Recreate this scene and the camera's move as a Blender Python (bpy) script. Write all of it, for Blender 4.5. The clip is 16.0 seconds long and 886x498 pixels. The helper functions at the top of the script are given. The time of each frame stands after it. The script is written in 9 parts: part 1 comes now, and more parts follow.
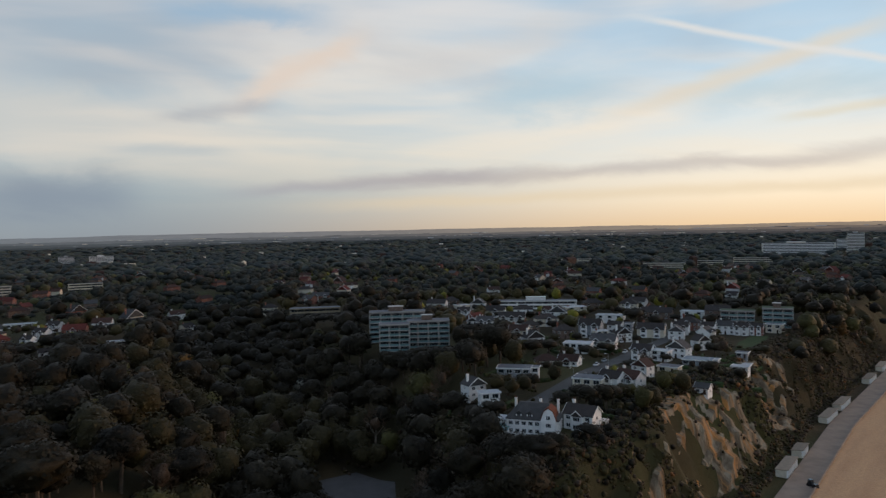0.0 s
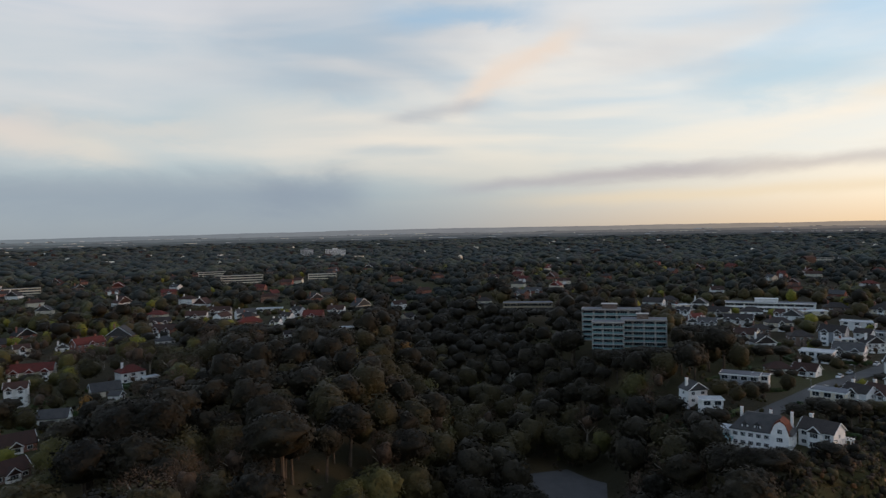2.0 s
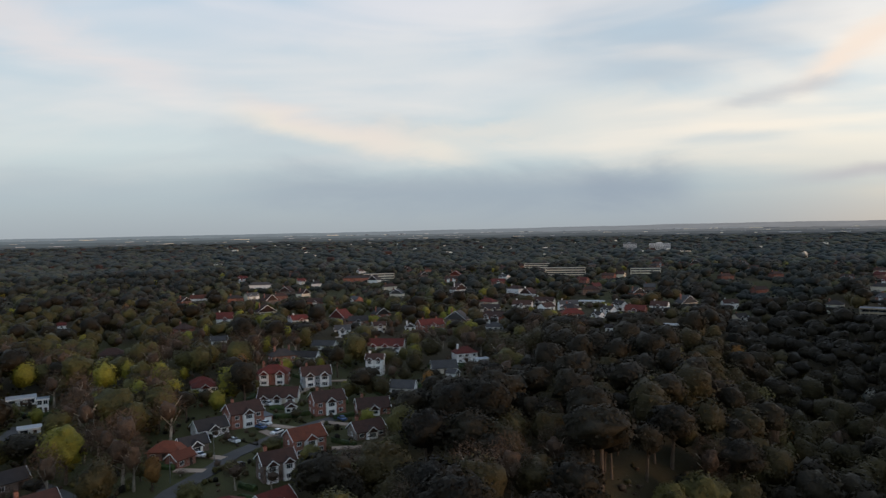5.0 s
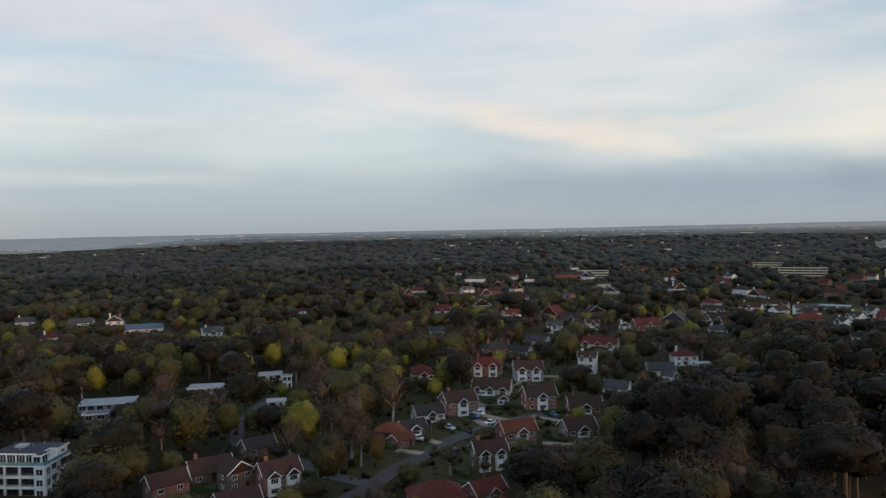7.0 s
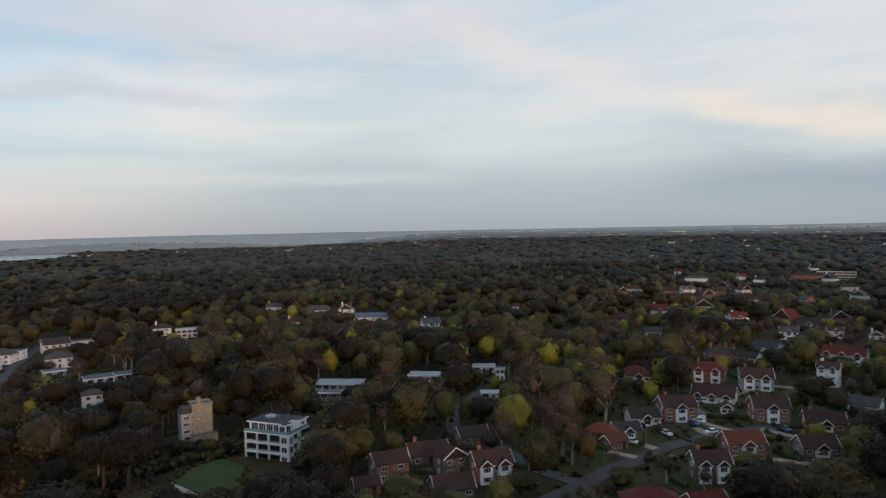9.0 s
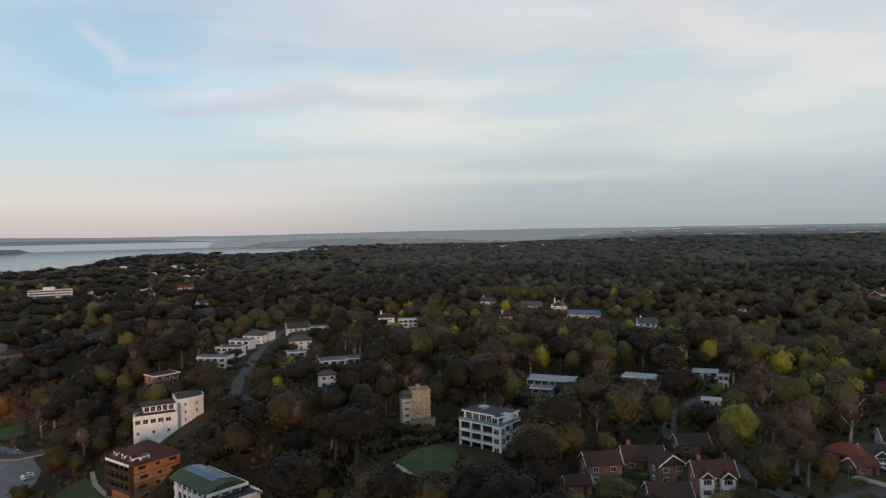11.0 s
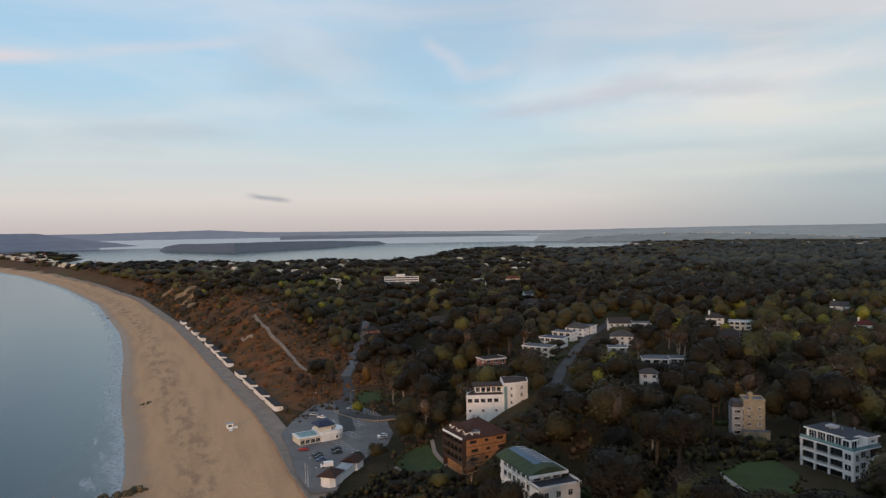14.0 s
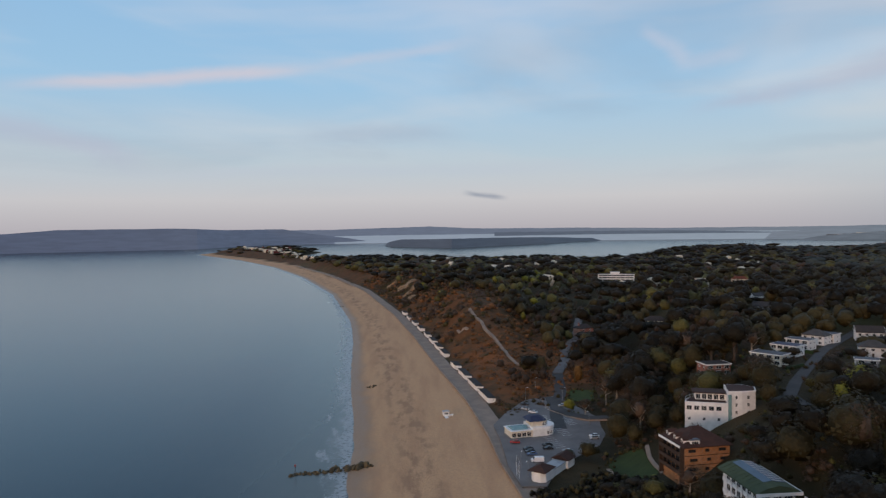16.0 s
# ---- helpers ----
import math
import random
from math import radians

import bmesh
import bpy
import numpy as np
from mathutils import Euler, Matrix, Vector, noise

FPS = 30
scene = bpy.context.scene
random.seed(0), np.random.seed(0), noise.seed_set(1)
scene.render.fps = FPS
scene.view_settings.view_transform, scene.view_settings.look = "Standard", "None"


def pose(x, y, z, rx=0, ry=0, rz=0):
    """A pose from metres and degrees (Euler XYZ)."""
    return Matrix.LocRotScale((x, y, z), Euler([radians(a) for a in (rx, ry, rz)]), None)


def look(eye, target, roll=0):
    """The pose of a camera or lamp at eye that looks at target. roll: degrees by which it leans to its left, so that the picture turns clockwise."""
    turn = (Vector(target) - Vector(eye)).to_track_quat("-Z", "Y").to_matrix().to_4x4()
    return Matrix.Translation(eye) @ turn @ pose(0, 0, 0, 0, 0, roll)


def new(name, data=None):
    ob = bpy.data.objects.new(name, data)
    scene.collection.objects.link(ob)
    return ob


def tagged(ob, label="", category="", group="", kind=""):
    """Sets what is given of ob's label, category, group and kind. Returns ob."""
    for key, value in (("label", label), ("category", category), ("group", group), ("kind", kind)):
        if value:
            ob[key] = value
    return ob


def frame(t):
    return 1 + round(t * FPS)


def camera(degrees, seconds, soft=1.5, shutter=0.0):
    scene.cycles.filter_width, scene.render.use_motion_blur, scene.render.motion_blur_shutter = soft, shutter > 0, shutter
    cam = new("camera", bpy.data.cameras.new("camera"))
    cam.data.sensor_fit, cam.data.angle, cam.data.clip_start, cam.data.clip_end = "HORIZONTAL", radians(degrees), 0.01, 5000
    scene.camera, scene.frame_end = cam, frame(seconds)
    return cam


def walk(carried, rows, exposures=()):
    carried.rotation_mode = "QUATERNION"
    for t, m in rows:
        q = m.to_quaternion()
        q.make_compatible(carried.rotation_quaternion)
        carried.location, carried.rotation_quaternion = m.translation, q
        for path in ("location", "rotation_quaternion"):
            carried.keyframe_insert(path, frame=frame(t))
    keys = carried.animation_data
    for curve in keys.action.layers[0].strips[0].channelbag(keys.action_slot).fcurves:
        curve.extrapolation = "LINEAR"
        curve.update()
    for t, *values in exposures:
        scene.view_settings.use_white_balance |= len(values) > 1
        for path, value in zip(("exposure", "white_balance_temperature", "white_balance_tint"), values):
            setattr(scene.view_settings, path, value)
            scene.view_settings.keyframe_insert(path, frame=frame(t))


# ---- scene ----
EXPOSURES = [(0.0, -0.32, 6500, 10), (2.0, -0.15, 6500, 10), (4.0, 0.0, 6560, 10), (8.0, 0.04, 6640, 10), (12.0, 0.03, 6780, 10), (14.0, -0.02, 6740, 10), (15.0, -0.12, 6480, 10), (16.0, -0.25, 6150, 10)]
# ---- camera: a drone hovering over the beach, panning left at an even rate ----
EYE = (0.0, 0.0, 100.0)
cam = camera(64.55, 16.0, soft=1.3, shutter=0.22)
rows = []
for step in range(33):
    t = step * 0.5
    k = t / 16.0
    rows.append((t, pose(*EYE, 90 - 1.68 - 0.06 * max(0.0, (t - 12.0) / 4.0), 1.26 - 0.40 * k, 138.18 * k)))
walk(cam, rows, EXPOSURES)

# ---- sky and sun ----
SUN_AZ, SUN_EL = -75.0, 7.0     # degrees, counted to the left from +y

world = bpy.data.worlds.new("dawn_sky")
scene.world = world
world.use_nodes = True
wn, wl = world.node_tree.nodes, world.node_tree.links
wn.clear()


def wmath(op, a, b=None, c=None, clamp=False):
    n = wn.new("ShaderNodeMath")
    n.operation, n.use_clamp = op, clamp
    for i, v in enumerate((a, b, c)):
        if v is None:
            continue
        if isinstance(v, (int, float)):
            n.inputs[i].default_value = v
        else:
            wl.new(v, n.inputs[i])
    return n.outputs[0]


def wmix(fac, a, b, blend="MIX"):
    n = wn.new("ShaderNodeMix")
    n.data_type, n.blend_type = "RGBA", blend
    for sock, v in ((n.inputs[0], fac), (n.inputs[6], a), (n.inputs[7], b)):
        if isinstance(v, (int, float)):
            sock.default_value = v
        elif isinstance(v, tuple):
            sock.default_value = (*v, 1.0)
        else:
            wl.new(v, sock)
    return n.outputs[2]


def wramp(fac, stops):
    n = wn.new("ShaderNodeValToRGB")
    e = n.color_ramp.elements
    while len(e) < len(stops):
        e.new(0.5)
    for el, (p, col) in zip(e, stops):
        el.position, el.color = p, (*col, 1.0)
    wl.new(fac, n.inputs[0])
    return n.outputs[0]


def wrange(v, a, b, lo=0.0, hi=1.0):
    n = wn.new("ShaderNodeMapRange")
    n.interpolation_type = "SMOOTHSTEP"
    wl.new(v, n.inputs[0])
    for i, q in enumerate((a, b, lo, hi)):
        n.inputs[1 + i].default_value = q
    return n.outputs[0]


def wnoise(vec, scale, detail=5.0, rough=0.55, dist=0.0):
    n = wn.new("ShaderNodeTexNoise")
    n.inputs["Scale"].default_value, n.inputs["Detail"].default_value = scale, detail
    n.inputs["Roughness"].default_value, n.inputs["Distortion"].default_value = rough, dist
    wl.new(vec, n.inputs["Vector"])
    return n.outputs[0]


def wvec(x, y, z):
    n = wn.new("ShaderNodeCombineXYZ")
    for i, v in enumerate((x, y, z)):
        if isinstance(v, (int, float)):
            n.inputs[i].default_value = v
        else:
            wl.new(v, n.inputs[i])
    return n.outputs[0]


def srgb(r, g, b):
    return tuple((v / 255 / 12.92) if v / 255 < 0.04045 else ((v / 255 + 0.055) / 1.055) ** 2.4 for v in (r, g, b))


def bright(r, g, b, k):
    return tuple(v * k for v in srgb(r, g, b))


nishita = wn.new("ShaderNodeTexSky")
nishita.sky_type, nishita.sun_disc = "NISHITA", False
nishita.sun_elevation, nishita.sun_rotation = radians(SUN_EL), radians(-SUN_AZ)
nishita.air_density, nishita.dust_density, nishita.ozone_density = 1.0, 1.6, 1.5
clear_sky = wmix(1.0, nishita.outputs[0], (0.10, 0.10, 0.10), "MULTIPLY")

direction = wn.new("ShaderNodeTexCoord").outputs["Generated"]
split = wn.new("ShaderNodeSeparateXYZ")
wl.new(direction, split.inputs[0])
dx, dy, dz = split.outputs
elev = wmath("MULTIPLY", wmath("ARCSINE", dz), 180 / math.pi)
azim = wmath("MULTIPLY", wmath("ARCTAN2", wmath("MULTIPLY", dx, -1.0), dy), 180 / math.pi)

# a thin high veil whose colour runs from the dawn glow to the clear far side
ke = wrange(elev, 0.0, 40.0)
ke.node.interpolation_type = "LINEAR"
sunward = wramp(ke, [(0.0, bright(250, 216, 172, 1.32)), (0.05, bright(252, 232, 202, 1.42)), (0.13, bright(242, 238, 228, 1.36)), (0.26, bright(206, 228, 242, 1.30)), (0.5, bright(172, 206, 234, 1.2)), (1.0, bright(130, 166, 208, 1.0))])
middle = wramp(ke, [(0.0, bright(166, 176, 184, 1.05)), (0.07, bright(172, 187, 196, 1.10)), (0.16, bright(200, 212, 216, 1.12)), (0.28, bright(202, 217, 227, 1.02)), (0.5, bright(180, 206, 228, 1.05)), (1.0, bright(130, 166, 208, 1.0))])
seaward = wramp(ke, [(0.0, bright(200, 192, 194, 1.08)), (0.06, bright(214, 209, 208, 1.15)), (0.14, bright(198, 213, 221, 1.12)), (0.28, bright(168, 205, 231, 1.16)), (0.45, bright(156, 197, 230, 1.16)), (1.0, bright(120, 160, 208, 1.0))])
away = wmath("ABSOLUTE", wmath("SUBTRACT", azim, SUN_AZ))
away = wmath("MINIMUM", away, wmath("SUBTRACT", 360.0, away))
veil = wmix(wrange(away, 46.0, 104.0), sunward, middle)
veil = wmix(wmath("MAXIMUM", wrange(azim, 84.0, 118.0), wrange(azim, -115.0, -150.0)), veil, seaward)
sky_col = wmix(0.88, clear_sky, veil)

# streaky cloud sheet, laid out on a plane overhead
over = wmath("ADD", wmath("ABSOLUTE", dz), 0.10)
px, py = wmath("DIVIDE", dx, over), wmath("DIVIDE", dy, over)
streak = wvec(wmath("ADD", wmath("MULTIPLY", px, 0.32), wmath("MULTIPLY", py, 0.10)), wmath("SUBTRACT", wmath("MULTIPLY", py, 0.85), wmath("MULTIPLY", px, 0.35)), 0.0)
sheet = wnoise(streak, 0.95, 4.0, 0.48, 0.5)
fibre = wnoise(streak, 3.4, 4.0, 0.5, 0.8)
layers = wnoise(wvec(wmath("MULTIPLY", azim, 0.036), wmath("MULTIPLY", elev, 0.22), 1.3), 1.0, 3.5, 0.48, 0.6)
cloud = wmath("ADD", wmath("ADD", wmath("MULTIPLY", sheet, 0.38), wmath("MULTIPLY", fibre, 0.06)), wmath("MULTIPLY", layers, 0.56))
cloud = wrange(cloud, 0.40, 0.64)
calm = wmath("SUBTRACT", 1.0, wmath("MULTIPLY", wrange(azim, 92.0, 120.0), 0.35))
low = wrange(elev, 1.0, 9.0)
cloud_sun = wramp(ke, [(0.0, bright(250, 226, 186, 1.25)), (0.2, bright(250, 234, 212, 1.25)), (0.5, bright(236, 232, 230, 1.15))])
cloud_far = wramp(ke, [(0.0, srgb(206, 202, 202)), (0.2, bright(222, 219, 216, 1.12)), (0.5, bright(222, 220, 226, 1.08))])
cloud_col = wmix(wrange(away, 80.0, 130.0), cloud_sun, cloud_far)
sky_col = wmix(wmath("MULTIPLY", wmath("MULTIPLY", wmath("MULTIPLY", cloud, 0.72), calm), low), sky_col, cloud_col)
shade = wnoise(wvec(wmath("MULTIPLY", px, 0.5), wmath("MULTIPLY", py, 0.5), 3.7), 1.1, 5.0, 0.5, 0.4)
sky_col = wmix(wmath("MULTIPLY", wmath("MULTIPLY", wrange(shade, 0.50, 0.70), 0.30), low), sky_col, srgb(168, 178, 192))

# single clouds: az and elevation of both ends, half width, strength, colour
wob = wmath("MULTIPLY", wmath("SUBTRACT", wnoise(wvec(wmath("MULTIPLY", azim, 0.10), wmath("MULTIPLY", elev, 0.25), 0.0), 1.0, 5.0, 0.6, 0.5), 0.5), 3.2)


def band(col_in, az0, el0, az1, el1, half, strength, col, wobble=1.0, ends=0.15):
    length = math.hypot(az1 - az0, el1 - el0)
    ux, uy = (az1 - az0) / length, (el1 - el0) / length
    ra, re = wmath("SUBTRACT", azim, az0), wmath("SUBTRACT", elev, el0)
    along = wmath("DIVIDE", wmath("ADD", wmath("MULTIPLY", ra, ux), wmath("MULTIPLY", re, uy)), length)
    side = wmath("ADD", wmath("SUBTRACT", wmath("MULTIPLY", re, ux), wmath("MULTIPLY", ra, uy)), wmath("MULTIPLY", wob, wobble * half))
    m = wrange(wmath("ABSOLUTE", side), 0.0, half, 1.0, 0.0)
    m = wmath("MULTIPLY", m, wmath("MULTIPLY", wrange(along, 0.0, ends), wrange(along, 1.0 - ends, 1.0, 1.0, 0.0)))
    return wmix(wmath("MULTIPLY", m, strength), col_in, col)


# broad sheets first, then the single clouds that lie on them
sky_col = band(sky_col, 40.0, 9.0, 12.0, 6.6, 4.0, 0.50, srgb(244, 236, 224), 0.5, 0.35)       # cream sheet left of the plume
sky_col = band(sky_col, 64.0, 13.0, 26.0, 12.5, 4.0, 0.50, srgb(228, 228, 228), 0.5, 0.35)
sky_col = band(sky_col, 7.0, 11.6, -14.0, 16.0, 1.9, 0.55, srgb(232, 230, 228), 0.7, 0.3)      # pale wing overhead
sky_col = band(sky_col, 0.0, 10.0, -17.0, 10.6, 2.8, 0.62, srgb(196, 224, 238), 0.6, 0.4)     # clear gaps
sky_col = band(sky_col, 25.0, 16.8, 6.0, 16.4, 1.3, 0.70, srgb(166, 200, 228), 0.7, 0.35)
sky_col = band(sky_col, -16.0, 9.6, -38.0, 9.6, 2.0, 0.55, srgb(202, 226, 236), 0.6, 0.35)
sky_col = band(sky_col, 27.0, 6.2, 15.0, 6.4, 0.7, 0.40, srgb(184, 200, 210), 0.7, 0.35)
sky_col = band(sky_col, 66.0, 3.4, 20.0, 2.3, 3.0, 0.62, srgb(150, 163, 178), 0.4, 0.3)        # grey bank
sky_col = band(sky_col, 34.0, 3.2, 22.0, 3.2, 2.6, 0.45, srgb(140, 153, 172), 0.4, 0.35)
sky_col = band(sky_col, 62.0, 9.6, 38.0, 5.3, 1.5, 0.65, srgb(240, 230, 216), 0.7, 0.25)       # its cream edge
sky_col = band(sky_col, 52.0, 8.4, 31.0, 7.0, 1.6, 0.45, srgb(238, 228, 216), 0.9, 0.35)
sky_col = band(sky_col, 100.0, 4.2, 56.0, 3.0, 2.4, 0.40, srgb(170, 183, 193), 0.6, 0.3)
sky_col = band(sky_col, 82.0, 18.0, 60.0, 9.4, 2.6, 0.50, srgb(232, 223, 222), 0.9, 0.3)       # pink drift
sky_col = band(sky_col, 62.0, 11.0, 44.0, 6.4, 1.5, 0.40, srgb(236, 222, 216), 0.8, 0.3)
sky_col = band(sky_col, 97.0, 12.6, 82.0, 12.8, 1.6, 0.50, srgb(182, 210, 228), 0.8, 0.35)     # blue breaks
sky_col = band(sky_col, 112.0, 13.6, 95.0, 13.2, 1.4, 0.50, srgb(172, 206, 230), 0.8, 0.35)
sky_col = band(sky_col, 109.0, 11.0, 92.0, 10.0, 1.0, 0.45, srgb(190, 196, 208), 0.9, 0.35)    # violet shade
sky_col = band(sky_col, 111.0, 7.9, 76.0, 8.4, 0.7, 0.45, srgb(222, 226, 222), 0.7, 0.3)       # pale level bars
sky_col = band(sky_col, 112.0, 3.9, 72.0, 4.2, 0.8, 0.45, srgb(216, 220, 216), 0.6, 0.3)
sky_col = band(sky_col, 120.0, 5.6, 88.0, 6.0, 0.8, 0.35, srgb(186, 200, 210), 0.8, 0.35)
sky_col = band(sky_col, 19.0, 3.1, -8.0, 4.6, 0.9, 0.52, srgb(178, 176, 186), 0.5, 0.25)      # violet bar
sky_col = band(sky_col, 16.0, 3.6, -44.0, 5.0, 1.0, 0.50, srgb(192, 182, 182), 0.7, 0.3)
sky_col = band(sky_col, 16.0, 2.0, -46.0, 2.8, 0.8, 0.45, srgb(250, 226, 188), 0.5, 0.25)
sky_col = band(sky_col, 17.6, 8.9, 4.6, 16.2, 1.5, 0.90, srgb(246, 230, 216), 0.7, 0.3)       # slanting plume
sky_col = band(sky_col, 23.0, 8.8, 12.0, 9.9, 1.0, 0.42, srgb(172, 178, 190), 0.7, 0.3)
sky_col = band(sky_col, -11.0, 7.9, -36.0, 14.4, 1.15, 0.70, srgb(250, 236, 214), 0.5, 0.3)
sky_col = band(sky_col, -24.0, 7.2, -38.0, 8.6, 0.6, 0.55, srgb(250, 236, 206), 0.6, 0.3)
sky_col = band(sky_col, -14.0, 16.2, -38.0, 9.2, 0.42, 0.80, srgb(250, 248, 244), 0.45, 0.2)   # contrail
sky_col = band(sky_col, 172.0, 10.0, 146.0, 13.1, 0.8, 0.72, srgb(232, 218, 220), 0.4, 0.3)    # pink streak
sky_col = band(sky_col, 150.0, 12.6, 134.0, 15.0, 0.7, 0.45, srgb(216, 216, 226), 0.6, 0.35)
sky_col = band(sky_col, 122.6, 15.4, 118.6, 11.8, 1.0, 0.38, srgb(220, 218, 228), 0.8, 0.3)   # curl
sky_col = band(sky_col, 120.6, 12.1, 114.0, 12.6, 0.9, 0.30, srgb(222, 218, 226), 0.8, 0.3)
sky_col = band(sky_col, 120.0, 8.6, 102.0, 11.4, 1.1, 0.50, srgb(196, 198, 212), 0.8, 0.3)
sky_col = band(sky_col, 151.0, 7.4, 135.0, 7.4, 1.3, 0.50, srgb(186, 198, 212), 0.7, 0.35)     # grey patch
sky_col = band(sky_col, 174.0, 8.4, 160.0, 5.0, 1.5, 0.45, srgb(196, 198, 214), 0.7, 0.3)
sky_col = band(sky_col, 168.0, 4.4, 120.0, 4.8, 0.8, 0.35, srgb(206, 212, 220), 0.7, 0.3)
sky_col = band(sky_col, 136.8, 2.95, 132.6, 2.4, 0.34, 0.75, srgb(156, 162, 174), 1.2, 0.35)   # small dark cloud

back = wn.new("ShaderNodeBackground")
wl.new(sky_col, back.inputs[0])
back.inputs[1].default_value = 1.0
wo = wn.new("ShaderNodeOutputWorld")
wl.new(back.outputs[0], wo.inputs[0])

sun = new("sun", bpy.data.lights.new("sun", "SUN"))
sun.data.energy, sun.data.angle, sun.data.color = 1.35, radians(10.0), (1.0, 0.58, 0.33)
sun_dir = Vector((-math.sin(radians(SUN_AZ)) * math.cos(radians(SUN_EL)), math.cos(radians(SUN_AZ)) * math.cos(radians(SUN_EL)), math.sin(radians(SUN_EL))))
sun.matrix_world = look(sun_dir * 500, (0, 0, 0))

# ---- materials ----
def nodes_of(name):
    m = bpy.data.materials.new(name)
    m.use_nodes = True
    nt = m.node_tree
    return m, nt, nt.nodes["Principled BSDF"]


def surface(name, col, col2=None, rough=0.8, metal=0.0, scale=2.0, bump=0.15, vary=0.12, fine=18.0, dist=0.05, spec=0.3, coords="Object"):
    """A matt surface: two colours mixed by a broad stain noise and a fine grain, with relief; each object a little lighter or darker."""
    m, nt, bsdf = nodes_of(name)
    N, L = nt.nodes, nt.links
    tc = N.new("ShaderNodeTexCoord")
    col2 = col2 or tuple(c * 0.62 for c in col)
    big, small = N.new("ShaderNodeTexNoise"), N.new("ShaderNodeTexNoise")
    for n, s, d in ((big, scale, 6.0), (small, fine, 3.0)):
        n.inputs["Scale"].default_value, n.inputs["Detail"].default_value = s, d
        n.inputs["Roughness"].default_value = 0.6
        L.new(tc.outputs[coords], n.inputs["Vector"])
    ramp = N.new("ShaderNodeMapRange")
    ramp.inputs[1].default_value, ramp.inputs[2].default_value = 0.35, 0.68
    L.new(big.outputs[0], ramp.inputs[0])
    mix = N.new("ShaderNodeMix")
    mix.data_type = "RGBA"
    mix.inputs[6].default_value, mix.inputs[7].default_value = (*col, 1), (*col2, 1)
    L.new(ramp.outputs[0], mix.inputs[0])
    info = N.new("ShaderNodeObjectInfo")
    add = N.new("ShaderNodeMath")
    add.operation = "ADD"
    L.new(info.outputs["Random"], add.inputs[0])
    L.new(small.outputs[0], add.inputs[1])
    val = N.new("ShaderNodeMapRange")
    val.inputs[1].default_value, val.inputs[2].default_value = 0.2, 1.6
    val.inputs[3].default_value, val.inputs[4].default_value = 1 - vary * 1.6, 1 + vary * 1.6
    L.new(add.outputs[0], val.inputs[0])
    hsv = N.new("ShaderNodeHueSaturation")
    L.new(val.outputs[0], hsv.inputs["Value"])
    L.new(mix.outputs[2], hsv.inputs["Color"])
    L.new(hsv.outputs[0], bsdf.inputs["Base Color"])
    bsdf.inputs["Roughness"].default_value, bsdf.inputs["Metallic"].default_value = rough, metal
    bsdf.inputs["Specular IOR Level"].default_value = spec
    if bump:
        b = N.new("ShaderNodeBump")
        b.inputs["Strength"].default_value, b.inputs["Distance"].default_value = bump, dist
        L.new(small.outputs[0], b.inputs["Height"])
        L.new(b.outputs[0], bsdf.inputs["Normal"])
    return m


def roof_tiles(name, col, col2):
    """Tiled roof: courses and joints as relief over a stained colour."""
    m = surface(name, col, col2, rough=0.85, scale=0.45, fine=9.0, bump=0.0, vary=0.16)
    N, L = m.node_tree.nodes, m.node_tree.links
    bsdf = N["Principled BSDF"]
    tc = N.new("ShaderNodeTexCoord")
    w = N.new("ShaderNodeTexWave")
    w.wave_type, w.bands_direction, w.wave_profile = "BANDS", "Z", "SAW"
    w.inputs["Scale"].default_value, w.inputs["Distortion"].default_value = 1.3, 0.4
    L.new(tc.outputs["Object"], w.inputs["Vector"])
    b = N.new("ShaderNodeBump")
    b.inputs["Strength"].default_value, b.inputs["Distance"].default_value = 0.6, 0.08
    L.new(w.outputs["Fac"], b.inputs["Height"])
    L.new(b.outputs[0], bsdf.inputs["Normal"])
    return m


def brickwork(name, col, col2, mortar):
    m, nt, bsdf = nodes_of(name)
    N, L = nt.nodes, nt.links
    tc = N.new("ShaderNodeTexCoord")
    mp = N.new("ShaderNodeMapping")
    mp.inputs["Rotation"].default_value = (radians(90), 0, 0)
    L.new(tc.outputs["Object"], mp.inputs["Vector"])
    br = N.new("ShaderNodeTexBrick")
    br.inputs["Color1"].default_value, br.inputs["Color2"].default_value, br.inputs["Mortar"].default_value = (*col, 1), (*col2, 1), (*mortar, 1)
    br.inputs["Scale"].default_value, br.inputs["Mortar Size"].default_value = 4.4, 0.014
    L.new(mp.outputs[0], br.inputs["Vector"])
    no = N.new("ShaderNodeTexNoise")
    no.inputs["Scale"].default_value, no.inputs["Detail"].default_value = 0.8, 5.0
    L.new(tc.outputs["Object"], no.inputs["Vector"])
    hsv = N.new("ShaderNodeHueSaturation")
    val = N.new("ShaderNodeMapRange")
    val.inputs[1].default_value, val.inputs[2].default_value = 0.3, 0.7
    val.inputs[3].default_value, val.inputs[4].default_value = 0.75, 1.2
    L.new(no.outputs[0], val.inputs[0])
    L.new(val.outputs[0], hsv.inputs["Value"])
    L.new(br.outputs["Color"], hsv.inputs["Color"])
    L.new(hsv.outputs[0], bsdf.inputs["Base Color"])
    bsdf.inputs["Roughness"].default_value = 0.9
    b = N.new("ShaderNodeBump")
    b.inputs["Strength"].default_value, b.inputs["Distance"].default_value = 0.4, 0.02
    L.new(br.outputs["Fac"], b.inputs["Height"])
    L.new(b.outputs[0], bsdf.inputs["Normal"])
    return m


